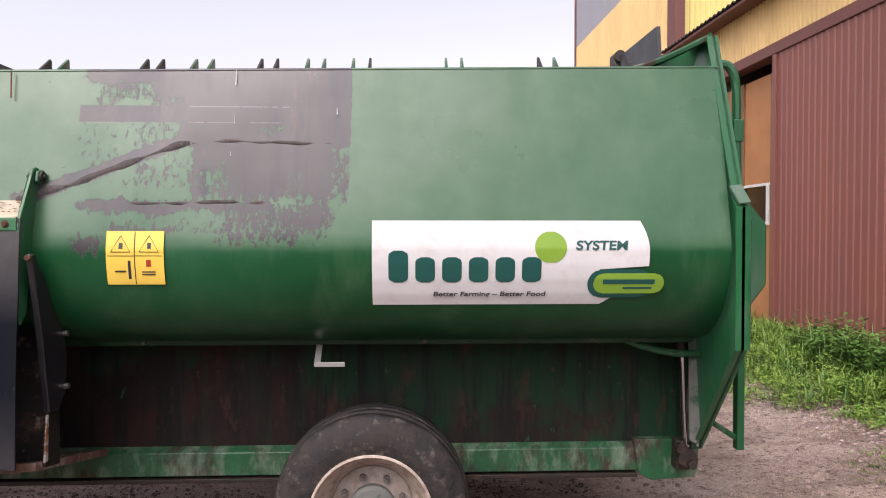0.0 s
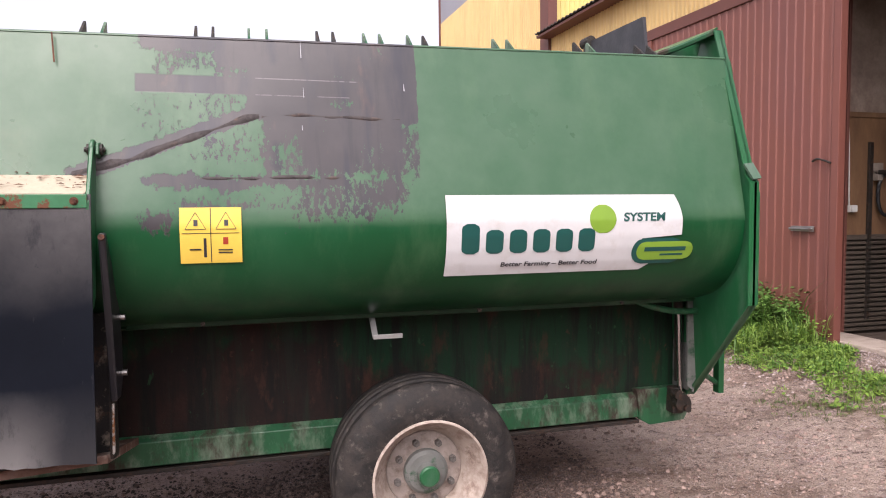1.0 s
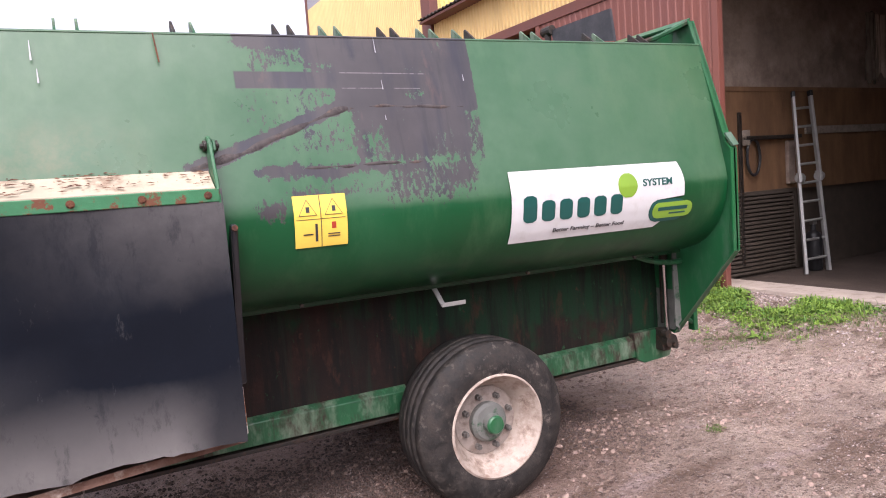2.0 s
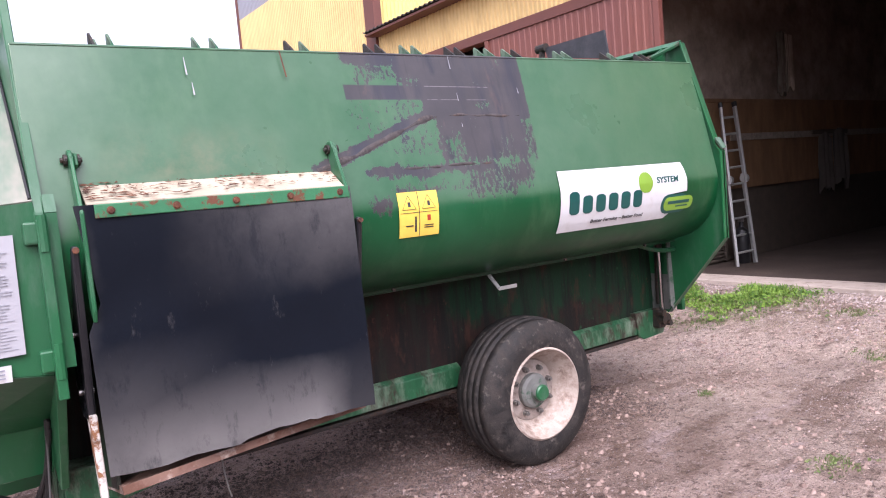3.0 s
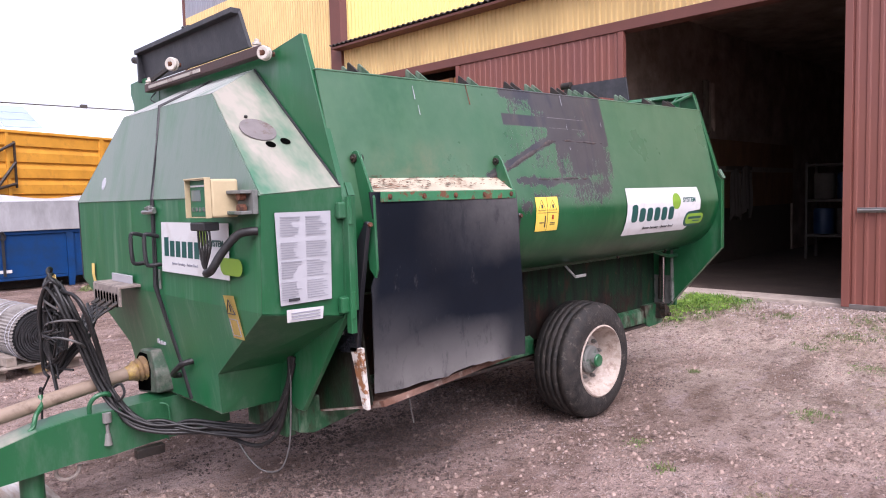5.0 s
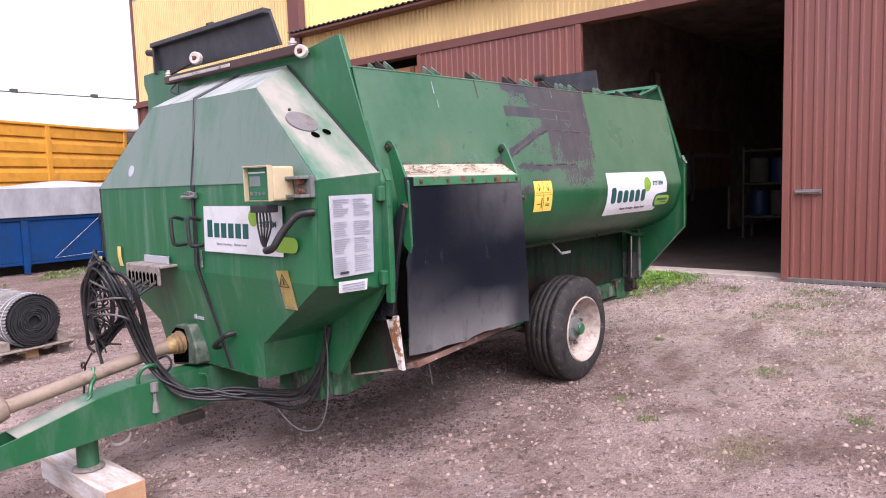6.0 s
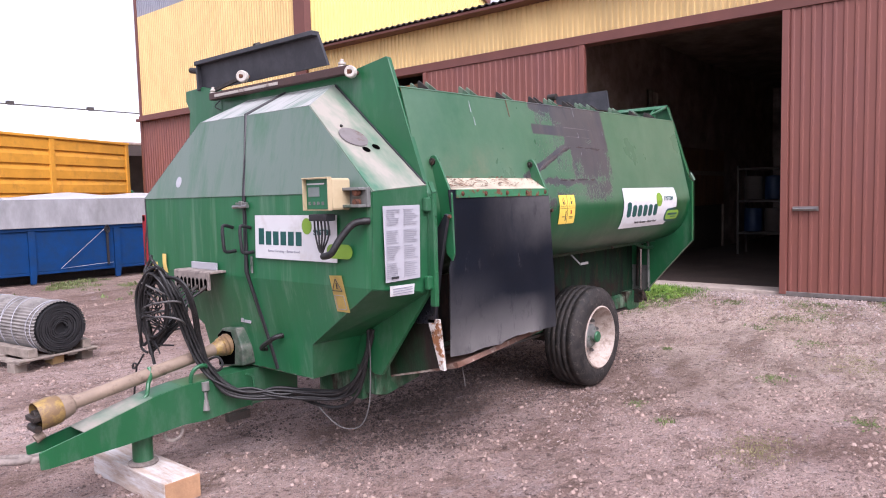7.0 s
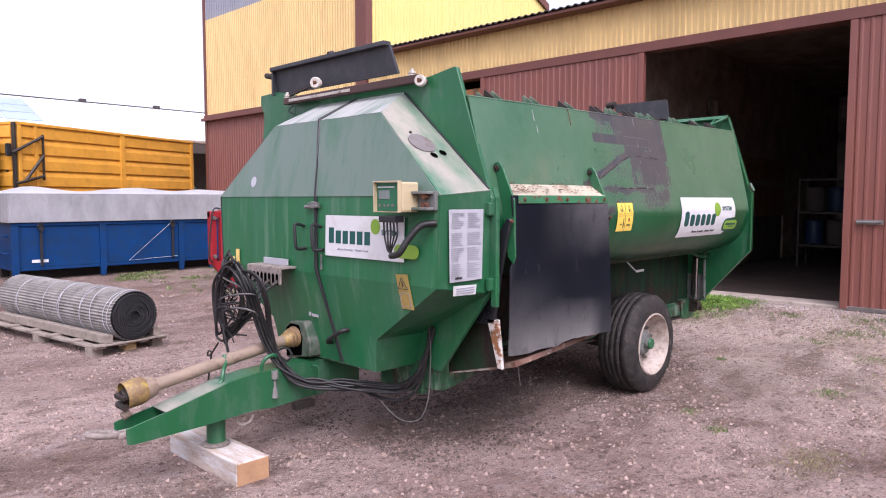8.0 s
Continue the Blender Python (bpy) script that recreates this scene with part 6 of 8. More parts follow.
def flat_on_front(name, y0, y1, z0, z1, material, parent, lift, label=""):
    """A sheet on the front panel; y runs to the left as one looks at it."""
    zs = [z1 + (z0 - z1) * i / 4 for i in range(5)]
    bm = bmesh.new()
    rows = [(bm.verts.new((fx(z) - lift, y0, z)), bm.verts.new((fx(z) - lift, y1, z))) for z in zs]
    for (a, b), (c, d) in zip(rows, rows[1:]):
        bm.faces.new((a, b, d, c))
    bmesh.ops.recalc_face_normals(bm, faces=bm.faces)
    bmesh.ops.solidify(bm, geom=bm.faces[:], thickness=0.001)
    return part(name, bm, material, parent, label)


def front_signs():
    ban = flat_on_front("banner", 0.0, 0.725, 1.285, 1.535, M_white, wagon, 0.01, "white vinyl banner with green and lime print")
    for i in range(6):
        y, top = 0.688 - i * 0.069, 1.46 if i == 0 else 1.443
        flat_on_front("print_block", y - 0.051, y, 1.365, top, M_teal, ban, 0.0115)
    disc = [(fx(1.47) - 0.0125, 0.245 + 0.042 * math.cos(2 * math.pi * k / 24), 1.475 + 0.045 * math.sin(2 * math.pi * k / 24)) for k in range(24)]
    part("print_disc", bm_plate(disc, 0.001), M_lime, ban, "lime green disc")
    text_part("lettering", "SYSTEM", 0.04, M_teal, ban, Matrix.Translation((fx(1.43) - 0.0115, 0.19, 1.43)) @ pose(0, 0, 0, 90, 0, -90), width=0.14, bold=0.0012)
    text_part("lettering", "Better Farming \u2013 Better Food", 0.02, M_print, ban, Matrix.Translation((fx(1.33) - 0.0115, 0.6, 1.325)) @ pose(0, 0, 0, 90, 0, -90), width=0.29)
    part("pill", bm_plate([(fx(1.35) - 0.0125, -0.02 + s * 0.06 + 0.04 * math.cos(a), 1.345 + 0.038 * math.sin(a)) for s, a in
                               [(1, -math.pi / 2 + math.pi * i / 8) for i in range(9)] + [(-1, math.pi / 2 + math.pi * i / 8) for i in range(9)]], 0.001), M_lime, wagon, "lime green rounded label")
    # tall faded warning sign
    bm = bmesh.new()
    q = [(0.07, 1.215), (-0.028, 1.22), (-0.05, 1.02), (0.052, 1.02)]
    v = [bm.verts.new((fx(z) - 0.008, y, z)) for y, z in q]
    bm.faces.new(v)
    bmesh.ops.solidify(bm, geom=bm.faces[:], thickness=0.001)
    s = part("warning_sign", bm, M_yellow_faded, wagon, "faded yellow upright warning sign")
    tri = [(0.055, 1.135), (-0.02, 1.135), (0.019, 1.2)]
    for (ya, za), (yb, zb) in zip(tri, tri[1:] + tri[:1]):
        part("print_line", bm_tube([(fx(za) - 0.011, ya, za), (fx(zb) - 0.011, yb, zb)], 0.002, 5, 1, smooth=False), M_print_dark, s)
    flat_on_front("print_bar", 0.014, 0.021, 1.145, 1.178, M_print_dark, s, 0.011)
    sq = [(0.04, 1.035), (-0.032, 1.035), (-0.024, 1.11), (0.048, 1.11)]
    for (ya, za), (yb, zb) in zip(sq, sq[1:] + sq[:1]):
        part("print_line", bm_tube([(fx(za) - 0.011, ya, za), (fx(zb) - 0.011, yb, zb)], 0.0015, 5, 1, smooth=False), M_print, s)
    flat_on_front("warning_sign", 1.78, 1.83, 1.14, 1.27, M_yellow_faded, wagon, 0.006, "small faded yellow sign")
    # stencilled marks as plain bars
    part("stencil", bm_join(bm_box(-2.722, -2.715, 0.98, 1.0, 0.865, 0.89), bm_box(-2.722, -2.715, 0.9, 0.965, 0.865, 0.882)), M_paper, wagon, "pale worn stencil marks")
    # instruction sheet on the near side of the housing
    sheet = part("instruction_sheet", bm_plate([(-2.706, -0.272, 1.578), (-2.428, -0.272, 1.578), (-2.435, -0.268, 1.188), (-2.69, -0.264, 1.185)], 0.0015), M_paper, wagon, "grey-white laminated instruction sheet with fine print")
    rng = random.Random(2)
    for xa, xb in ((-2.685, -2.585), (-2.56, -2.45)):
        for i in range(34):
            z = 1.555 - i * 0.0105
            if i in (8, 9, 17, 25):
                continue
            w = rng.uniform(0.55, 1.0)
            yy = -0.2755 + 0.0075 * (1.578 - z) / 0.39
            part("print_line", bm_box(xa, xa + (xb - xa) * w, yy - 0.0012, yy, z - 0.0015, z + (0.0012 if i not in (0, 18) else 0.004)), M_fineprint, sheet)
    part("print_block", bm_box(-2.655, -2.6, -0.2712, -0.27, 1.2, 1.212), M_print_dark, sheet)
    lab = part("white_label", bm_plate([(-2.665, -0.268, 1.165), (-2.48, -0.268, 1.16), (-2.482, -0.262, 1.105), (-2.662, -0.262, 1.11)], 0.0015), M_white, wagon, "white paper label with grey print")
    for z in (1.147, 1.134, 1.121):
        part("print_line", bm_box(-2.645, -2.5, -0.2705, -0.269, z - 0.002, z + 0.0025), M_print, lab)


front_signs()


# ---- weighing indicator
def build_indicator():
    w = new("weighing_indicator")
    w.parent = wagon
    tagged(w, "beige weighing indicator with a green keypad and grey display")
    # box turned towards the front, standing off the near corner
    m = Matrix.Translation((-2.88, 0.014, 1.646)) @ pose(0, 0, 0, 0, 0, -2)
    part("housing", bm_box(-0.02, 0.1, -0.135, 0.075, -0.082, 0.078, 0.01, m), M_beige, w)
    hood = bm_join(bm_box(-0.046, -0.02, -0.135, -0.129, -0.083, 0.083, 0.002, m), bm_box(-0.046, -0.02, 0.069, 0.075, -0.083, 0.083, 0.002, m), bm_box(-0.05, -0.02, -0.135, 0.075, 0.077, 0.084, 0.002, m), bm_box(-0.03, -0.02, -0.135, 0.075, -0.083, -0.079, 0.002, m))
    part("hood", hood, M_beige, w)
    part("keypad", bm_box(-0.024, -0.0195, -0.128, 0.068, -0.077, 0.076, 0.002, m), M_panelgreen, w, "green keypad")
    part("display", bm_box(-0.027, -0.0235, -0.04, 0.05, -0.012, 0.035, 0.001, m), M_screen, w, "grey display window")
    for i in range(4):
        part("key", bm_box(-0.027, -0.0235, 0.032 - i * 0.036, 0.052 - i * 0.036, -0.055, -0.038, 0.002, m), M_grey_plate, w)
    part("key_row", bm_box(-0.026, -0.0235, -0.08, 0.06, 0.048, 0.055, 0.0005, m), M_white, w)
    part("bracket", bm_join(bm_box(-2.84, -2.76, -0.24, -0.09, 1.575, 1.59, 0.003), bm_box(-2.84, -2.76, -0.24, -0.09, 1.66, 1.675, 0.003), bm_box(-2.79, -2.765, -0.25, -0.1, 1.575, 1.675, 0.003)), M_grey_plate, w, "rusted grey mounting bracket")
    for z in (1.6, 1.65):
        part("bracket_bolt", bm_cyl((-2.8, -0.2, z), (-2.83, -0.2, z), 0.018, seg=10), M_rust, w)
    part("connector", bm_box(-2.93, -2.86, -0.09, 0.04, 1.51, 1.545, 0.005), M_black, w)
    for i in range(5):
        y = 0.03 - i * 0.026
        part("lead", bm_tube([(-2.9, y, 1.52), (-2.9, y - 0.005, 1.44), (-2.9, 0.0 - i * 0.008, 1.36), (-2.9, -0.03, 1.345), (-2.9, -0.04, 1.333)], 0.005, 6, 4), M_cable, w)
    part("conduit", bm_tube([(-2.9, -0.03, 1.33), (-2.915, -0.07, 1.335), (-2.915, -0.113, 1.352), (-2.88, -0.14, 1.42), (-2.83, -0.18, 1.49), (-2.79, -0.22, 1.505), (-2.765, -0.235, 1.505)], 0.018, 10, 6), M_cable, w, "black corrugated conduit", smooth=True)


build_indicator()


# ---- drawbar, drive shaft, stand
def build_drawbar():
    y = 1.03
    h = 0.085
    side = [(-2.35, 0.35), (-2.35, 0.57), (-2.72, 0.57), (-3.16, 0.562), (-3.345, 0.538), (-3.72, 0.445), (-3.94, 0.4), (-3.936, 0.312), (-3.9, 0.308), (-3.508, 0.317), (-3.167, 0.337), (-3.03, 0.326), (-2.8, 0.343)]
    for s in (-1, 1):
        part("drawbar_cheek", bm_prism(side, "y", y + s * h - 0.006, y + s * h + 0.006, 0.003), M_green, wagon)
    part("drawbar_top", bm_plate([(-2.36, y - h, 0.567), (-2.36, y + h, 0.567), (-3.16, y + h, 0.558), (-3.16, y - h, 0.558)], 0.006), M_green, wagon)
    part("drawbar_top", bm_plate([(-3.16, y - h, 0.558), (-3.16, y + h, 0.558), (-3.345, y + h, 0.534), (-3.345, y - h, 0.534)], 0.006), M_green, wagon)
    part("drawbar_top", bm_plate([(-3.345, y - h, 0.534), (-3.345, y + h, 0.534), (-3.72, y + h, 0.441), (-3.72, y - h, 0.441)], 0.006), M_green_pale, wagon, "dusty sloping top plate")
    part("drawbar_bottom", bm_plate([(-3.9, y - h, 0.316), (-3.9, y + h, 0.316), (-3.2, y + h, 0.342), (-3.2, y - h, 0.342)], 0.008), M_green, wagon)
    part("drawbar_bottom", bm_plate([(-3.2, y - h, 0.342), (-3.2, y + h, 0.342), (-2.4, y + h, 0.355), (-2.4, y - h, 0.355)], 0.008), M_green, wagon)
    ring = [(-4.03 + 0.075 * math.cos(a), y + 0.045 * math.sin(a), 0.374 - 0.016 * math.cos(a)) for a in [2 * math.pi * i / 24 for i in range(25)]]
    part("towing_eye", bm_join(bm_tube(ring, 0.017, 10, 1, smooth=False), bm_box(-3.97, -3.83, y - 0.04, y + 0.04, 0.334, 0.368, 0.012)), M_dusty_steel, wagon, "worn steel towing eye", smooth=True)
    part("stand_tube", bm_cyl((-3.355, 1.08, 0.15), (-3.355, 1.08, 0.335), 0.056, seg=24), M_green, wagon, smooth=True)
    part("stand_foot", bm_lathe([(0.001, 0.157), (0.08, 0.157), (0.083, 0.163), (0.08, 0.17), (0.06, 0.178), (0.001, 0.179)], 32, Matrix.Translation((-3.355, 1.08, -0.02))), M_dusty_steel, wagon, smooth=True)
    loop = [(-3.215 + 0.055 * math.cos(a), 0.98, 0.3 + 0.05 * math.sin(a)) for a in [math.pi * 0.05 - 2 * math.pi * 0.75 * i / 16 for i in range(17)]]
    part("stand_ring", bm_tube(loop, 0.01, 8, 1, smooth=False), M_dusty_steel, wagon)
    part("valve_body", bm_box(-2.9, -2.75, 0.9, 0.95, 0.28, 0.33, 0.006), M_greasy, wagon)
    # drive shaft lying in its cradle
    a, b = Vector((-2.757, 1.1, 0.718)), Vector((-3.93, 1.07, 0.545))
    d = (b - a).normalized()
    sh = new("drive_shaft")
    sh.parent = wagon
    tagged(sh, "drive shaft in a dirty tan guard with yellow cones")
    q = d.to_track_quat("Z", "Y").to_matrix().to_4x4()
    ln = (b - a).length
    part("guard_tube", bm_cyl(a + d * 0.1, b - d * 0.16, 0.037, seg=24), M_pto, sh, smooth=True)
    part("rear_cone", bm_lathe([(0.068, 0.0), (0.072, 0.012), (0.06, 0.025), (0.066, 0.038), (0.054, 0.05), (0.059, 0.062), (0.047, 0.08), (0.041, 0.105), (0.038, 0.11)], 28, Matrix.Translation(a) @ q), M_pto_yellow, sh, "ribbed dirty yellow guard cone", smooth=True)
    part("front_cone", bm_lathe([(0.038, ln - 0.2), (0.05, ln - 0.19), (0.056, ln - 0.175), (0.062, ln - 0.155), (0.074, ln - 0.14), (0.079, ln - 0.1), (0.077, ln - 0.03), (0.072, ln - 0.03), (0.068, ln - 0.1)], 28, Matrix.Translation(a) @ q), M_pto_yellow, sh, "open yellow guard cone", smooth=True)
    part("collar", bm_lathe([(0.039, ln - 0.215), (0.054, ln - 0.207), (0.067, ln - 0.165), (0.068, ln - 0.15), (0.058, ln - 0.145)], 28, Matrix.Translation(a) @ q), M_pto, sh, "dirty tan guard collar", smooth=True)
    part("yoke", bm_join(bm_cyl(b - d * 0.14, b - d * 0.02, 0.036, seg=16), bm_box(-0.055, 0.055, -0.014, 0.014, ln - 0.07, ln - 0.0, 0.005, Matrix.Translation(a) @ q), bm_cyl(b + Vector((0.02, -0.05, -0.05)), b + Vector((0.02, 0.05, -0.05)), 0.02, seg=10)), M_greasy, sh, "greasy black universal joint")
    part("grease_knob", bm_cyl(b + Vector((0.06, 0, -0.09)), b + Vector((0.02, 0, -0.11)), 0.024, seg=12), M_pto, sh)
    # shaft cradle, hose guides
    part("shaft_cradle", bm_tube([(-3.37, 1.0, 0.53), (-3.35, 1.0, 0.55), (-3.33, 1.02, 0.6), (-3.3, 1.05, 0.63), (-3.29, 1.08, 0.68)], 0.012, 8, 4), M_green, wagon)
    part("hose_guide", bm_tube([(-3.1, 0.97, 0.54), (-3.1, 0.96, 0.61), (-3.07, 0.95, 0.65), (-3.02, 0.95, 0.655), (-3.0, 0.96, 0.64)], 0.012, 8, 4), M_green, wagon)
    part("hose_guide", bm_tube([(-2.72, 0.93, 0.34), (-2.72, 0.9, 0.42), (-2.72, 0.9, 0.53), (-2.76, 0.92, 0.55)], 0.006, 6, 3), M_green, wagon)
    part("bleed_valve", bm_join(bm_cyl((-3.03, 0.93, 0.5), (-3.03, 0.93, 0.44), 0.009, seg=10), bm_cyl((-3.03, 0.93, 0.45), (-3.03, 0.93, 0.39), 0.012, 0.02, seg=10), bm_cyl((-3.03, 0.93, 0.56), (-3.03, 0.93, 0.51), 0.022, seg=12)), M_grey_hose, wagon)


build_drawbar()


# ---- hoses and cables
def build_hoses():
    rng = random.Random(17)

    def j(q=0.03):
        return rng.uniform(-q, q)

    # thick bundle led up from the drawbar, over the hook and down again in a loop
    for i in range(13):
        oy, ox = (i % 3 - 1) * 0.019 + j(0.012), (i // 4 - 1) * 0.018 + j(0.012)
        up = [(-2.368, 0.2 + oy * 0.4 + j(0.02), 0.82 + j(0.05)), (-2.39, 0.24 + oy * 0.5, 0.64 + j(0.02)), (-2.42 + ox * 0.5, 0.31 + oy * 0.6 + j(0.02), 0.5 + j(0.025)), (-2.46, 0.44 + oy + j(0.02), 0.415 + 0.012 * (i % 4)),
              (-2.57, 0.6 + oy + j(0.03), 0.425 + 0.014 * (i % 4) + j(0.015)), (-2.68, 0.72 + oy + j(0.02), 0.42 + 0.016 * (i % 4) + j(0.012)), (-2.81 + ox, 0.82 + oy * 0.5, 0.43 + 0.014 * (i % 5)), (-2.92 + ox, 0.9 + oy * 0.6, 0.48 + 0.018 * (i % 4)),
              (-2.98 + ox, 0.97 + oy, 0.6 + j(0.012)), (-3.03 + ox, 1.03 + oy, 0.74 + j(0.01)), (-3.09 + ox, 1.055 + oy, 0.94)]
        t, out = 1.2 + 0.05 * rng.random(), rng.uniform(-0.05, 0.06)
        over = [(-3.14 + ox, 1.06 + oy * 1.3, 1.08), (-3.17 + ox, 1.11 + oy, t - 0.03), (-3.18 + ox, 1.18 + oy + j(0.03), t), (-3.19 + ox, 1.26 + out * 0.6 + j(0.02), t - 0.08 + j(0.02)), (-3.19 + ox, 1.32 + out, 1.02 + j(0.05))]
        foot = rng.uniform(0.63, 0.8)
        down = [(-3.19 + ox, 1.32 + out + j(0.02), 0.88 + j(0.02)), (-3.18 + ox, 1.31 + out * 0.6 + j(0.03), 0.74 + j(0.03)), (-3.17 + ox, 1.31 + out * 0.5 + j(0.05), foot)]
        if i % 3 == 1:
            # turned back up to the couplings
            down = [(-3.18 + ox, 1.31 + out, 0.86), (-3.15, 1.26 + j(0.03), 0.78 + j(0.03)), (-3.1, 1.2 + j(0.02), 0.83 + j(0.03)), (-3.02, 1.13 + j(0.02), 0.97 + j(0.02)), (-2.93, 1.16 + 0.03 * i, 1.065)]
        elif i % 3 == 2:
            # a second, inner turn of the coil
            down = [(-3.19, 1.31 + out, 0.88), (-3.16, 1.25, 0.8 + j(0.04)), (-3.14, 1.17 + j(0.03), 0.87), (-3.14, 1.13 + j(0.02), 1.02), (-3.16, 1.19 + j(0.02), 1.15), (-3.18, 1.26 + j(0.02), 1.09), (-3.19, 1.29 + j(0.03), 0.93), (-3.17, 1.29 + j(0.04), foot)]
        part("hose", bm_tube(up + over + down, rng.choice((0.0065, 0.008, 0.0095)), 8, 5), M_cable, wagon, "black hydraulic hose" if i == 0 else "", smooth=True)
    # second strand that leaves the loop and rejoins the bundle lower down
    for i in range(3):
        o = (i - 1) * 0.02
        part("hose", bm_tube([(-3.17, 1.15 + o, 1.19), (-3.13, 1.02 + o, 1.18), (-3.1, 0.955 + o, 1.11), (-3.06, 0.955 + o, 0.97), (-3.02, 1.0 + o, 0.84), (-2.99, 0.99 + o, 0.68)], 0.0085, 8, 5), M_cable, wagon, smooth=True)
    # thin leads tangled through the coil
    for i in range(7):
        pts = [(-3.17 + j(0.05), 1.2 + (0.1 if k % 2 else -0.06) + j(0.05), 1.2 - 0.075 * k + j(0.05)) for k in range(5 + i % 3)]
        part("lead", bm_tube(pts, rng.choice((0.0045, 0.006)), 6, 6), M_cable, wagon, smooth=True)
    # grey leads wound round the coil
    for y, z, r, dz, ph in ((1.2, 1.0, 0.19, 0.05, 0.4), (1.17, 0.9, 0.18, 0.06, 0.9), (1.25, 1.1, 0.15, 0.05, 2.2), (1.32, 0.93, 0.09, 0.035, 0.0)):
        pts = [(-3.13 + 0.075 * math.cos(a), y + r * math.sin(a), z - dz * math.sin(a + ph)) for a in [2 * math.pi * k / 18 for k in range(19)]]
        part("cable_loop", bm_tube(pts, 0.006, 7, 2), M_dull_cable, wagon, "dull grey cable wound round the hoses", smooth=True)
    for y, z, ry, rz in ((1.2, 1.25, 0.06, 0.06), (1.17, 1.235, 0.075, 0.045)):
        pts = [(-3.18 + 0.02 * math.sin(2 * a), y + ry * math.cos(a), z + rz * math.sin(a)) for a in [2 * math.pi * k / 18 for k in range(19)]]
        part("cable_loop", bm_tube(pts, 0.008, 7, 2), M_cable, wagon, smooth=True)
    part("hose_tail", bm_tube([(-3.18, 1.36, 0.7), (-3.2, 1.42, 0.62), (-3.2, 1.47, 0.6), (-3.2, 1.46, 0.63), (-3.2, 1.42, 0.625), (-3.2, 1.45, 0.52), (-3.2, 1.48, 0.4)], 0.006, 6, 5), M_cable, wagon, smooth=True)
    part("guide_loop", bm_tube([(-2.98, 0.93, 0.64), (-2.99, 0.85, 0.63), (-2.97, 0.83, 0.67), (-2.96, 0.9, 0.7), (-2.97, 0.99, 0.67), (-2.98, 1.05, 0.63)], 0.007, 7, 5), M_cable, wagon, smooth=True)
    # hose ends plugged into the rail
    for i in range(5):
        y = 1.12 + i * 0.06
        part("hose", bm_tube([(-2.91, y + 0.01, 1.07), (-2.97, y + 0.03, 1.03), (-3.04, y * 0.5 + 0.6, 0.96 - 0.012 * i), (-3.1, 1.22 + 0.012 * i, 0.87 - 0.02 * i), (-3.15, 1.3, 0.8 - 0.02 * i)], 0.0075, 7, 5), M_cable, wagon, smooth=True)
    part("yellow_tag", bm_box(-3.165, -3.16, 1.16, 1.215, 1.2, 1.275, 0.002), M_yellow_faded, wagon, "small yellow tag")
    # loose grey hoses sagging under the housing
    part("sagging_hose", bm_tube([(-2.5, 0.62, 0.42), (-2.5, 0.5, 0.32), (-2.48, 0.36, 0.25), (-2.44, 0.24, 0.27), (-2.41, 0.19, 0.4), (-2.39, 0.19, 0.62), (-2.38, 0.2, 0.78)], 0.0045, 8, 6), M_dull_cable, wagon, "grey hose sagging under the housing", smooth=True)
    part("sagging_hose", bm_tube([(-2.55, 0.7, 0.4), (-2.5, 0.55, 0.36), (-2.45, 0.4, 0.36), (-2.41, 0.28, 0.46), (-2.38, 0.22, 0.7), (-2.37, 0.22, 0.88)], 0.011, 8, 6), M_cable, wagon, smooth=True)
    part("dangling_wire", bm_tube([(-1.78, 0.0, 0.6), (-1.775, -0.02, 0.48), (-1.76, -0.02, 0.4)], 0.004, 5, 4), M_grey_hose, wagon)
    # breakaway strip hanging from the front foot
    part("foot_bracket", bm_prism([(-2.34, 0.62), (-1.95, 0.6), (-1.95, 0.47), (-2.25, 0.42), (-2.34, 0.44)], "y", 0.2, 0.355, 0.006), M_green_worn, wagon, "dirty green foot bracket under the front plate")
    part("lower_bracket", bm_box(-2.36, -2.3, 0.3, 0.7, 0.4, 0.62, 0.006), M_green_worn, wagon)


build_hoses()

# ---------------------------------------------------------------- inside the barn
def build_vent():
    e = thing("wall_vent", "grimy slatted ventilation grille low on the plywood wall", "vent")
    e.matrix_basis = BARN
    fr = bm_join(bm_box(0.52, 0.58, WY - 0.02, WY + 0.05, 0.1, 1.22, 0.004), bm_box(2.1, 2.16, WY - 0.02, WY + 0.05, 0.1, 1.22, 0.004),
                 bm_box(0.52, 2.16, WY - 0.02, WY + 0.05, 1.18, 1.24, 0.004))
    part("frame", fr, M_slat, e)
    for i in range(19):
        z = 0.12 + i * 0.056
        part("slat", bm_box(0.58, 2.1, WY - 0.014, WY + 0.03, z, z + 0.034, 0.003), M_slat, e)
    return e


build_vent()


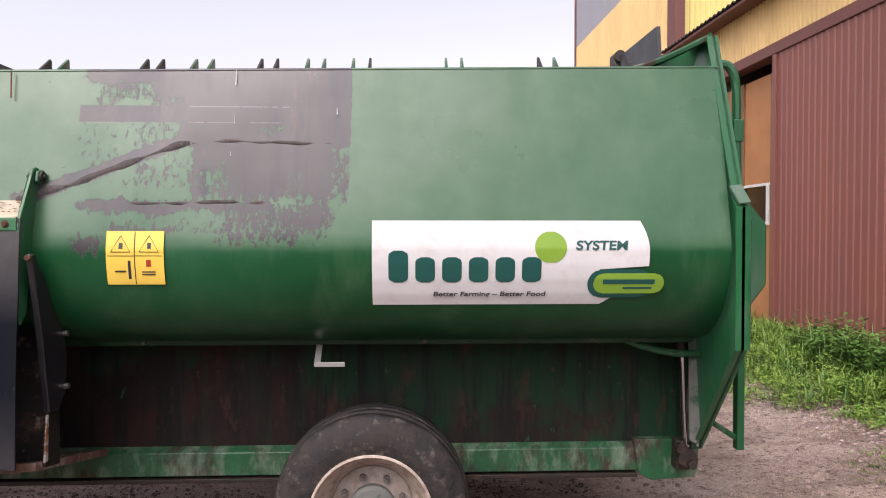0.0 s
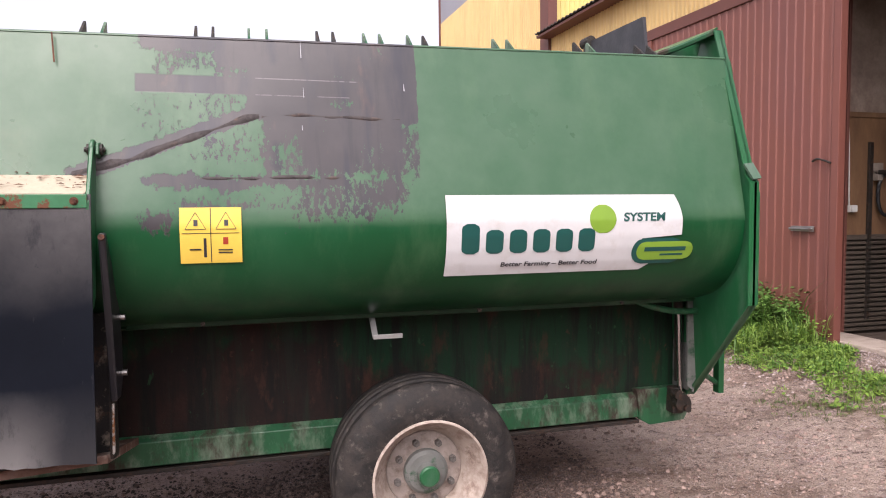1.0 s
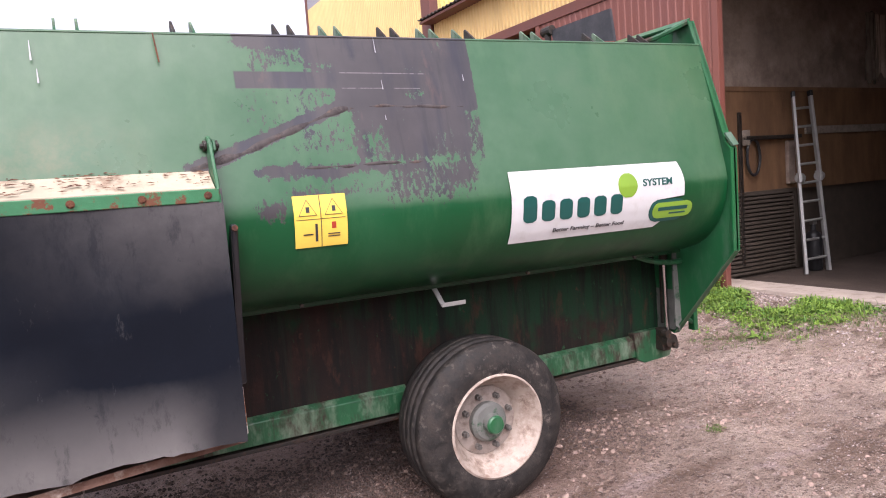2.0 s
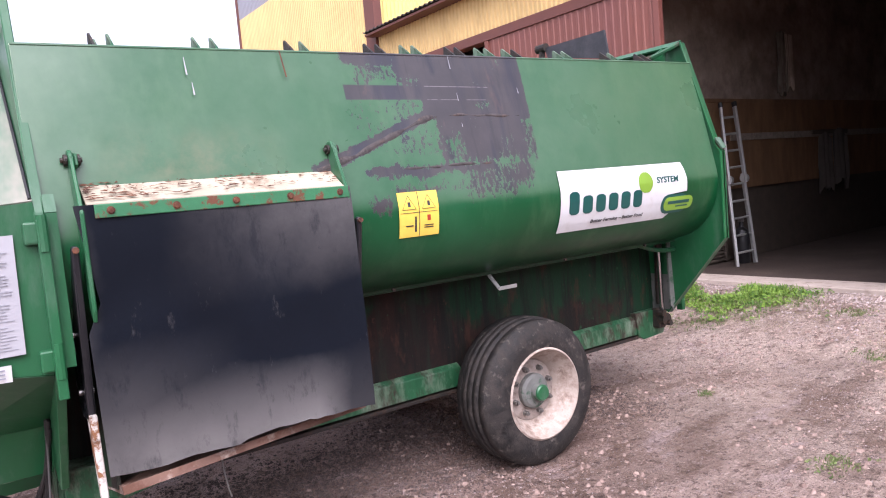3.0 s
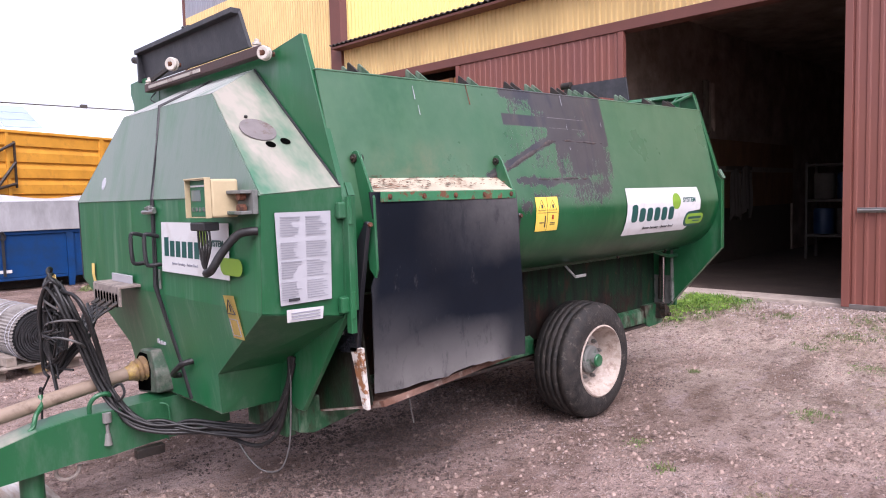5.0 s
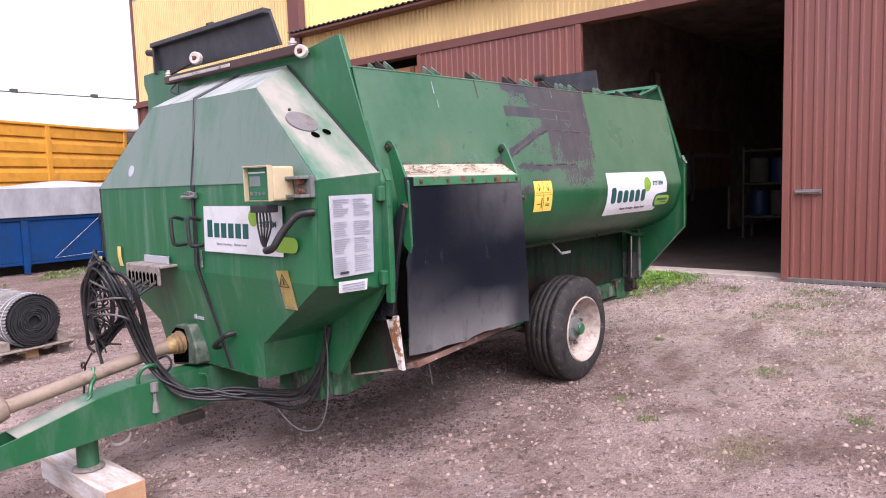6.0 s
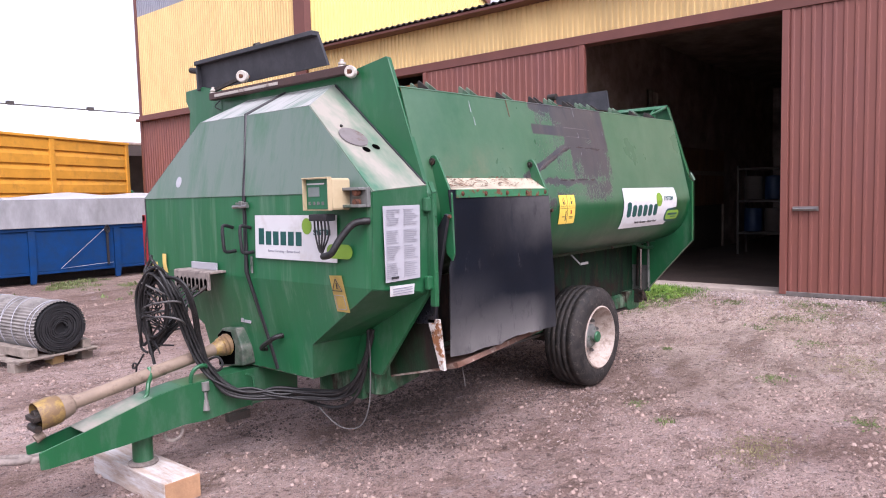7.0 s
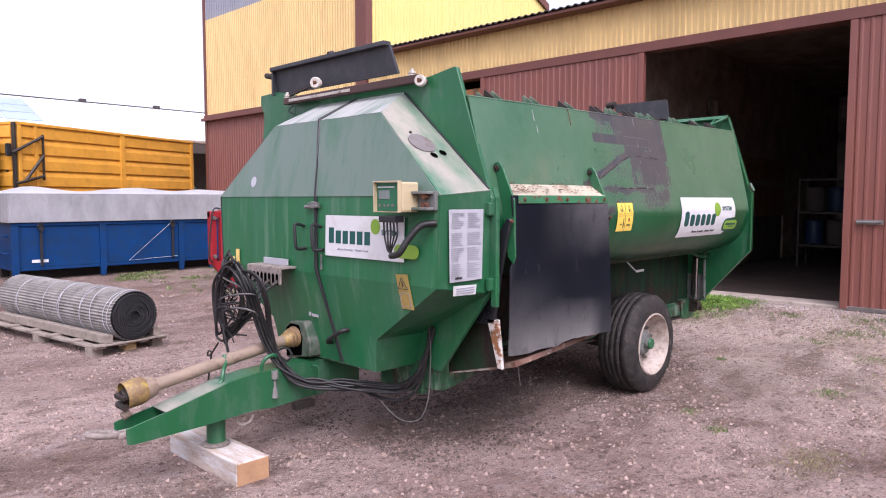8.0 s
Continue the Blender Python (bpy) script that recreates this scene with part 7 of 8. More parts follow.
def build_ladder():
    e = thing("ladder", "dull aluminium two-section ladder leaning on the partition", "ladder")
    e.matrix_basis = BARN
    fl, fr, tl, tr = Vector((1.7, 3.05, 0.08)), Vector((2.2, 3.05, 0.08)), Vector((2.0, 3.4, 2.52)), Vector((2.36, 3.4, 2.54))
    for foot, top in ((fl, tl), (fr, tr)):
        d = (top - foot)
        ln = d.length
        q = Matrix.Translation(foot) @ d.to_track_quat("Z", "X").to_matrix().to_4x4()
        part("stile", bm_box(-0.035, 0.035, -0.02, 0.02, 0, ln * 0.56, 0.004, q), M_alu, e)
        part("stile", bm_box(-0.035, 0.035, -0.018, 0.018, ln * 0.5, ln, 0.004, q @ Matrix.Translation((0, 0, 0.0)) @ Matrix.Translation((0.04, 0, 0))), M_alu, e)
        c = foot + d * 0.53
        part("hinge", bm_cyl(c + Vector((-0.03, -0.02, 0)), c + Vector((0.03, -0.02, 0)), 0.065, seg=14), M_alu, e, "round ladder hinge")
        part("end_cap", bm_box(-0.04, 0.04, -0.024, 0.024, ln - 0.05, ln + 0.03, 0.01, q @ Matrix.Translation((0.04, 0, 0))), M_black, e)
    for i in range(9):
        k = 0.08 + 0.105 * i
        part("rung", bm_cyl(fl.lerp(tl, k), fr.lerp(tr, k), 0.018, seg=8), M_alu, e)
    return e


build_ladder()


def build_bracket_cable():
    e = thing("coiled_cable", "black cable hanging in a loop from a wooden shelf bracket", "cable")
    e.matrix_basis = BARN
    part("shelf", bm_box(1.05, 2.2, WY - 0.1, WY - 0.002, 1.93, 1.98, 0.004), M_greasy, e, "dark wooden shelf board")
    part("bracket", bm_box(1.05, 1.12, WY - 0.09, WY - 0.002, 1.86, 2.06, 0.004), M_pallet, e)
    loop = [(1.2 + 0.13 * math.sin(a), WY - 0.07, 1.7 - 0.24 * math.cos(a)) for a in [math.pi + 2 * math.pi * i / 14 for i in range(15)]]
    part("cable_loop", bm_tube(loop, 0.02, 7, 3), M_black, e)
    part("rag", bm_box(1.95, 2.1, WY - 0.06, WY - 0.002, 1.3, 1.9, 0.012), M_inner, e, "dark hanging rag")
    return e


build_bracket_cable()


def build_extinguisher():
    e = thing("gas_bottle", "small black cylinder standing by the grille", "bottle")
    prof = [(0.001, 0.081), (0.1, 0.085), (0.11, 0.1), (0.11, 0.52), (0.09, 0.6), (0.035, 0.64), (0.03, 0.72), (0.001, 0.725)]
    e.matrix_basis = BARN
    part("body", bm_lathe(prof, 20, Matrix.Translation((2.1, 3.2, 0))), M_black, e, smooth=True)
    part("valve", bm_box(2.06, 2.14, 3.17, 3.23, 0.72, 0.78, 0.005), M_steel, e)
    return e


build_extinguisher()


def build_inner_switch():
    e = thing("socket_box", "white socket box on the door jamb", "socket")
    e.matrix_basis = BARN
    part("housing", bm_box(0.7, 0.8, WY - 0.05, WY, 1.5, 1.58, 0.006), M_winframe, e)
    part("cover", bm_box(0.71, 0.79, WY - 0.062, WY - 0.05, 1.505, 1.575, 0.003), M_winframe, e)
    part("cable", bm_tube([(0.72, WY - 0.01, 1.58), (0.7, WY - 0.01, 2.2), (0.68, WY - 0.01, 2.6)], 0.008, 6, 5), M_winframe, e)
    return e


build_inner_switch()
barn("trim_jamb", bm_box(0.46, 0.5, 3.3, 3.62, 0.08, 4.8, 0.006), M_trim_brown, "brown door jamb post", "trim")


def draped(x0, x1, y, z0, z1, depth, seed, arch=0.0):
    """A hanging cloth with folds, a ragged lower edge and thickness; x and z span it, y is the wall side."""
    bm = bmesh.new()
    nx, nz = 26, 16
    rows = []
    for j in range(nz + 1):
        w = j / nz
        row = []
        for i in range(nx + 1):
            u = i / nx
            fold = math.sin(u * 17 + 2.0 * noise.noise(Vector((u * 3, w * 1.5, seed)))) * depth * (0.35 + 0.65 * w)
            z = z1 - arch * (2 * u - 1) ** 2 + (z0 - z1) * w * (0.9 + 0.12 * noise.noise(Vector((u * 6, seed, 0))))
            row.append(bm.verts.new((x0 + (x1 - x0) * (u + 0.04 * noise.noise(Vector((w * 3, seed, u)))), y - abs(depth) * 1.2 + fold, z)))
        rows.append(row)
    for j in range(nz):
        for i in range(nx):
            bm.faces.new((rows[j][i], rows[j][i + 1], rows[j + 1][i + 1], rows[j + 1][i]))
    bmesh.ops.recalc_face_normals(bm, faces=bm.faces)
    bmesh.ops.solidify(bm, geom=bm.faces[:], thickness=0.01)
    return bm


def build_hanging_gear():
    e = thing("hanging_cloth", "dusty beige cloth hanging high on the barn partition", "cloth")
    e.matrix_basis = BARN
    part("cloth", draped(3.84, 4.12, WY - 0.02, 2.62, 3.75, 0.03, 2), M_cloth, e, smooth=True)
    part("cloth", draped(4.08, 4.3, WY - 0.04, 2.75, 3.72, 0.025, 6), M_inner, e, smooth=True)
    part("nail", bm_cyl((4.0, WY + 0.03, 3.74), (4.0, WY - 0.07, 3.76), 0.012, seg=8), M_greasy, e)
    c = thing("hanging_coats", "dark work coats hanging from a wooden hook rail", "coats")
    c.matrix_basis = BARN
    part("coat", draped(5.1, 5.55, WY - 0.03, 0.95, 2.05, 0.04, 3, 0.12), M_back, c, smooth=True)
    part("coat", draped(5.6, 6.15, WY - 0.03, 1.05, 2.12, 0.05, 9, 0.18), M_back, c, smooth=True)
    part("hook_rail", bm_box(4.95, 6.3, WY - 0.05, WY - 0.031, 2.02, 2.1, 0.004), M_slat, c)
    part("hook", bm_cyl((5.9, WY - 0.05, 1.95), (5.9, WY - 0.09, 1.97), 0.02, seg=8), M_winframe, c, "small pale hook")


build_hanging_gear()


def build_blue_drums():
    e = thing("storage_rack", "dim rack with blue and grey plastic drums inside the barn", "rack")
    e.matrix_basis = BARN
    for i in range(3):
        part("shelf", bm_box(6.6, 7.3, 1.45, 2.45, 0.55 + i * 0.75, 0.6 + i * 0.75, 0.005), M_back, e)
    for x, y in ((6.6, 1.45), (6.6, 2.4), (7.25, 1.45), (7.25, 2.4)):
        part("post", bm_box(x, x + 0.05, y, y + 0.05, 0.08, 2.15, 0.004), M_back, e)
    for i in range(2):
        for j in range(2):
            part("drum", bm_lathe([(0.001, 0), (0.2, 0.005), (0.21, 0.1), (0.21, 0.5), (0.19, 0.55), (0.001, 0.56)], 18,
                                  Matrix.Translation((6.95, 1.71 + j * 0.46, 0.605 + i * 0.75))), M_drum if (i + j) % 2 else M_back, e, "blue plastic drum" if (i + j) % 2 else "grey plastic drum", smooth=True)
    return e


build_blue_drums()


# ---------------------------------------------------------------- yard things
def build_block():
    e = thing("timber_block", "heavy weathered timber block under the drawbar stand", "timber", at=(-3.338, 1.1, 0.0), rz=1.0)
    body = bm_box(-0.106, 0.106, -0.405, 0.42, -0.003, 0.135, 0.006)
    for v in body.verts:
        v.co.z += 0.004 * noise.noise(v.co * 9)
    part("beam", body, M_timber, e)
    part("sawn_end", bm_box(-0.102, 0.102, -0.409, -0.405, 0.003, 0.13, 0.001), M_timber_end, e, "orange-brown sawn end grain")
    return e


build_block()


def build_mat_roll():
    ax, ay = -2.385, 4.7
    e = thing("matting_roll", "roll of grey ribbed matting on a pallet", "roll", at=(ax, ay, 0.0), rz=8.0)
    r, ln, zc = 0.262, 2.75, 0.39
    # ribbed outer skin
    bm = bmesh.new()
    seg = 96
    loops = []
    for yy in (0.02, ln):
        loops.append([bm.verts.new(((r + (0.007 if k % 2 else -0.006)) * math.cos(2 * math.pi * k / seg), yy, zc + (r + (0.007 if k % 2 else -0.006)) * math.sin(2 * math.pi * k / seg))) for k in range(seg)])
    for k in range(seg):
        bm.faces.new((loops[0][k], loops[0][(k + 1) % seg], loops[1][(k + 1) % seg], loops[1][k]))
    bm.faces.new(loops[1])
    part("outer_layer", bm, M_mat_side, e, "grey ribbed outer layer")
    # coiled end
    pts = []
    turns = 9
    for i in range(turns * 40 + 1):
        a = 2 * math.pi * i / 40
        rr = 0.055 + (r - 0.072) * i / (turns * 40) + 0.006 * noise.noise(Vector((2.2 * math.cos(a), 2.2 * math.sin(a), i * 0.012)))
        pts.append((rr, a))
    bm = bmesh.new()
    prev = None
    for rr, a in pts:
        c, s = math.cos(a), math.sin(a)
        yo = 0.016 * noise.noise(Vector((rr * 60, c, s)))
        ring = [bm.verts.new((q * c, y + yo, zc + q * s)) for q, y in ((rr - 0.008, 0.06), (rr - 0.008, 0.0), (rr + 0.008, 0.0), (rr + 0.008, 0.06))]
        if prev:
            for k in range(3):
                bm.faces.new((prev[k], prev[k + 1], ring[k + 1], ring[k]))
        prev = ring
    part("coiled_end", bm, M_mat_end, e, "black coiled end of the matting", smooth=False)
    part("core", bm_cyl((0, 0.045, zc), (0, ln - 0.01, zc), r - 0.012, seg=48), M_mat_end, e)
    rng = random.Random(23)
    for y, lean in ((0.1, 0.02), (0.13, -0.03), (0.5, 0.05), (0.62, -0.05), (0.78, 0.12), (1.12, -0.06), (1.2, 0.05), (1.62, 0.1), (2.15, -0.08), (2.24, 0.04)):
        ring = [((r + 0.009) * math.cos(a), y + lean * math.cos(a) + 0.012 * math.sin(2 * a + 9 * y), zc + (r + 0.009) * math.sin(a)) for a in [2 * math.pi * i / 36 for i in range(37)]]
        part("cord", bm_tube(ring, rng.uniform(0.0025, 0.0045), 5, 1, smooth=False), M_paper, e, "pale tie cord")
    p = thing("pallet", "grey worn wooden pallet with one pale block", "pallet", at=(ax, ay, 0.0), rz=8.0)
    for x in (-0.42, -0.18, 0.06, 0.27):
        part("runner", bm_box(x, x + 0.1, 0.02, 2.7, 0.085, 0.108, 0.003), M_pallet, p)
    for y in (0.0, 0.5, 1.0, 1.5, 2.0, 2.6):
        part("deck_board", bm_box(-0.43 - 0.02 * (y % 0.7), 0.375 + 0.03 * (y % 0.4), y, y + 0.12, 0.108, 0.126, 0.003), M_pallet, p)
    for y in (0.1, 1.3, 2.5):
        for x in (-0.43, -0.06, 0.25):
            part("block", bm_box(x, x + 0.12, y, y + 0.14, -0.004, 0.085, 0.003), M_fresh if (x, y) == (-0.06, 0.1) else M_pallet, p, "pale fresh wooden block" if (x, y) == (-0.06, 0.1) else "")
    for s in (-1, 1):
        x0 = 0.275 * s - 0.045
        part("side_beam", bm_box(x0, x0 + 0.09, 0.04, 2.6, 0.127, 0.215, 0.005), M_pallet, p, "grey side beam holding the roll")
    return e


build_mat_roll()


def build_container():
    x0, x1, y0, y1 = -1.5, 4.2, 12.8, 14.9
    e = thing("skip_container", "blue steel hook container under a grey and white tarpaulin", "container", at=(x0, y0, 0))
    L, W = x1 - x0, y1 - y0
    for q in ((0, L, 0, 0.05), (0, L, W - 0.05, W)):
        part("side_wall", bm_box(*q, 0.26, 1.2, 0.01), M_blue, e)
    for q in ((0, 0.05), (L - 0.05, L)):
        part("end_wall", bm_box(*q, 0.05, W - 0.05, 0.26, 1.2, 0.01), M_blue, e)
    part("floor_plate", bm_box(0, L, 0, W, 0.2, 0.26, 0.01), M_blue, e)
    part("top_rail", bm_box(-0.03, L + 0.03, -0.035, 0.0, 1.1, 1.21, 0.008), M_blue, e)
    for x in (-0.04, 1.62, 3.35, 4.1, L - 0.1):
        part("post", bm_prism([(x, 1.1), (x + 0.13, 1.1), (x + 0.13, 0.24), (x + 0.1, 0.02), (x, 0.02)], "y", -0.05, 0.0), M_blue, e)
    part("skid_beam", bm_box(0.1, L - 0.1, 0.5, 0.7, -0.004, 0.2, 0.01), M_greasy, e)
    part("skid_beam", bm_box(0.1, L - 0.1, 1.4, 1.6, -0.004, 0.2, 0.01), M_greasy, e)
    for z in (0.55, 0.9):
        part("end_step", bm_tube([(-0.02, 0.25, z), (-0.1, 0.25, z), (-0.1, 0.65, z), (-0.02, 0.65, z)], 0.02, 6, 1, smooth=False), M_blue, e)
    part("notice", bm_box(0.32, 0.62, -0.012, -0.004, 0.36, 0.42), M_white, e, "small white notice")
    tarp = bm_box(-0.06, L + 0.06, -0.08, -0.05, 1.17, 1.75, 0.01)
    tarp2 = bm_box(-0.08, -0.05, -0.05, W, 1.17, 1.75, 0.01)
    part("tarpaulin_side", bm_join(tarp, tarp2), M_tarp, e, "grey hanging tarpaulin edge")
    bm = bmesh.new()
    nx, ny = 40, 12
    g = {}
    for i in range(nx + 1):
        for j in range(ny + 1):
            u, w = i / nx, j / ny
            hump = 0.16 * math.sin(math.pi * w) ** 0.6 * (0.75 + 0.5 * noise.noise(Vector((u * 5, w * 2, 0)))) * min(1, u * 9) * min(1, (1 - u) * 9)
            g[i, j] = bm.verts.new((-0.08 + u * (L + 0.16), -0.085 + w * (W + 0.1), 1.74 + hump + 0.03 * math.sin(u * 17) * w))
    for i in range(nx):
        for j in range(ny):
            bm.faces.new((g[i, j], g[i + 1, j], g[i + 1, j + 1], g[i, j + 1]))
    bmesh.ops.solidify(bm, geom=bm.faces[:], thickness=0.012)
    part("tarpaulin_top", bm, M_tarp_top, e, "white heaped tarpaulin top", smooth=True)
    for x in (0.46, 3.17):
        part("strap", bm_box(x, x + 0.05, -0.075, -0.052, 0.3, 1.16, 0.003), M_black, e, "dark ratchet strap")
        part("ratchet", bm_tube([(x + 0.025, -0.08, 0.98), (x - 0.04, -0.1, 1.08), (x + 0.02, -0.1, 1.17), (x + 0.07, -0.09, 1.06), (x + 0.025, -0.08, 0.98)], 0.014, 6, 4), M_black, e)
    part("cord", bm_tube([(3.16, -0.06, 1.1), (2.2, -0.07, 0.3), (2.9, -0.07, 0.33), (3.3, -0.06, 0.34)], 0.0045, 5, 1, smooth=False), M_paper, e, "pale thin cord")
    return e


build_container()


def build_trailer():
    e = thing("tipping_trailer", "orange-yellow ribbed high-sided farm trailer", "trailer", at=(-0.57, 16.0, 0), rz=24.5)
    L, W, z0, z1 = 6.12, 2.4, 1.1, 3.4
    for q in ((0.04, L - 0.04, 0, 0.06), (0.04, L - 0.04, W - 0.06, W)):
        part("side_wall", bm_box(*q, z0, z1), M_orange, e)
    for q in ((0, 0.06), (L - 0.06, L)):
        part("end_wall", bm_box(*q, 0.06, W - 0.06, z0, z1), M_orange, e)
    part("bed", bm_box(0, L, 0, W, z0 - 0.1, z0), M_orange, e)
    for i in range(6):
        # each pressed board bulges out, with a narrow sunk joint under it
        z = z0 + 0.06 + i * 0.385
        for x0, x1 in ((0.1, 0.46), (0.54, 3.14), (3.3, L - 0.12)):
            part("side_board", bm_prism([(-0.055, z + 0.03), (0.0, z), (0.0, z + 0.36), (-0.02, z + 0.35), (-0.055, z + 0.25)], "x", x0, x1), M_orange, e)
        part("end_board", bm_prism([(-0.05, z + 0.03), (0.0, z), (0.0, z + 0.36), (-0.02, z + 0.35), (-0.05, z + 0.25)], "y", 0.1, W - 0.1), M_orange, e)
    for x, w in ((0.0, 0.1), (0.46, 0.08), (3.14, 0.16), (L - 0.12, 0.12)):
        part("upright", bm_box(x, x + w, -0.09, 0.0, z0 - 0.05, z1 + 0.02, 0.008), M_orange, e)
    part("top_rail", bm_box(-0.03, L + 0.03, -0.1, 0.07, z1, z1 + 0.07, 0.01), M_orange, e)
    part("top_rail", bm_box(-0.06, 0.07, 0.07, W, z1, z1 + 0.07, 0.01), M_orange, e)
    part("lock_bar", bm_box(0.61, 0.65, -0.16, -0.11, 2.1, 3.2, 0.006), M_greasy, e, "dark upright lock bar")
    for a, b in (((-0.2, -0.14, 2.72), (0.64, -0.14, 3.16)), ((0.1, -0.14, 2.05), (0.64, -0.14, 2.7)), ((-0.15, -0.16, 2.0), (0.62, -0.16, 2.2))):
        part("brace", bm_tube([a, b], 0.038, 6, 1, smooth=False), M_greasy, e, "dark diagonal brace")
    part("tail_post", bm_box(-0.1, -0.05, -0.1, 0.0, z0, z1 + 0.05, 0.006), M_greasy, e, "dark end post")
    for x in (1.5, 4.4):
        for y in (0.1, 2.0):
            w = part("wheel", bm_lathe([(0.2, -0.16), (0.5, -0.17), (0.55, -0.1), (0.55, 0.1), (0.5, 0.17), (0.2, 0.16), (0.2, -0.16)], 28, Matrix.Translation((x, y + 0.15, 0.54)) @ pose(0, 0, 0, 90)), M_tyre, e, smooth=True)
    part("chassis", bm_box(0.2, L - 0.3, 0.8, 1.6, 0.7, z0 - 0.1, 0.01), M_greasy, e)
    return e


build_trailer()


def build_loader():
    e = thing("wheel_loader", "yellow-roofed loader with a glazed cab and black boom", "loader", at=(-1.75, 16.6, 0), rz=15)
    part("cab_roof", bm_box(-0.75, 0.75, -0.7, 0.7, 2.98, 3.12, 0.04), M_yellow_paint, e, "yellow cab roof")
    for x, y in ((-0.7, -0.65), (0.64, -0.65), (-0.7, 0.59), (0.64, 0.59)):
        part("cab_post", bm_box(x, x + 0.06, y, y + 0.06, 1.3, 2.98, 0.006), M_black, e)
    part("cab_post", bm_box(0.0, 0.05, -0.66, -0.6, 1.3, 2.98, 0.006), M_black, e)
    part("cab_base", bm_box(-0.8, 0.8, -0.75, 0.75, 0.7, 1.3, 0.05), M_yellow_paint, e, "yellow lower body")
    part("hood", bm_box(-2.4, -0.8, -0.65, 0.65, 0.7, 1.75, 0.12), M_yellow_paint, e, "yellow engine hood")
    part("pane", bm_box(-0.64, 0.0, -0.64, -0.625, 1.32, 2.96), M_cab_glass, e)
    part("pane", bm_box(0.06, 0.63, -0.64, -0.625, 1.32, 2.96), M_cab_glass, e)
    part("pane", bm_box(-0.69, -0.675, -0.58, 0.58, 1.32, 2.96), M_cab_glass, e)
    part("pane", bm_box(0.675, 0.69, -0.58, 0.58, 1.32, 2.96), M_cab_glass, e)
    part("seat", bm_box(-0.3, 0.2, -0.25, 0.25, 1.3, 2.2, 0.08), M_black, e, "black driver's seat")
    part("mirror", bm_box(0.78, 0.92, -0.85, -0.8, 2.65, 2.95, 0.02), M_black, e)
    part("boom", bm_tube([(0.7, -0.45, 1.5), (1.5, -0.55, 2.35), (2.0, -0.55, 2.0), (2.3, -0.55, 1.4)], 0.07, 8, 3), M_greasy, e, "black lifting boom")
    part("boom_ram", bm_tube([(0.9, -0.62, 2.3), (1.5, -0.62, 2.75), (1.9, -0.62, 2.95)], 0.04, 8, 2), M_greasy, e, "black hydraulic ram")
    for x in (-1.7, 0.6):
        for y in (-0.8, 0.8):
            part("wheel", bm_lathe([(0.25, -0.2), (0.6, -0.2), (0.66, -0.12), (0.66, 0.12), (0.6, 0.2), (0.25, 0.2), (0.25, -0.2)], 28, Matrix.Translation((x, y, 0.64)) @ pose(0, 0, 0, 90)), M_tyre, e, smooth=True)
    return e


build_loader()


def build_red_implement():
    e = thing("red_implement", "red painted steel implement frame standing on the dirt", "implement", at=(0.67, 9.0, 0))
    part("upright", bm_box(0.0, 0.13, -0.06, 0.06, 0.45, 1.42, 0.02), M_red, e)
    part("upright", bm_box(0.2, 0.36, -0.06, 0.06, 0.45, 1.44, 0.02), M_red, e)
    part("crosshead", bm_box(0.0, 0.9, -0.055, 0.055, 1.3, 1.42, 0.015), M_red, e)
    part("lower_arm", bm_prism([(0.02, 0.5), (0.3, 0.5), (0.5, 0.1), (0.36, 0.04)], "y", -0.05, 0.05), M_red, e)
    part("leg", bm_box(0.7, 0.82, -0.05, 0.05, -0.01, 1.3, 0.012), M_red, e)
    part("foot", bm_box(0.36, 1.0, -0.3, 0.3, -0.012, 0.05, 0.006), M_red, e)
    for z in (0.6, 1.3):
        part("pin", bm_cyl((0.07, -0.1, z), (0.07, 0.1, z), 0.035, seg=12), M_steel, e, "steel pivot pin")
    part("hose", bm_tube([(0.03, -0.08, 0.5), (-0.05, -0.1, 0.6), (-0.02, -0.09, 1.0), (0.06, -0.07, 1.44), (0.2, -0.07, 1.46)], 0.014, 6, 4), M_cable, e)
    return e


build_red_implement()


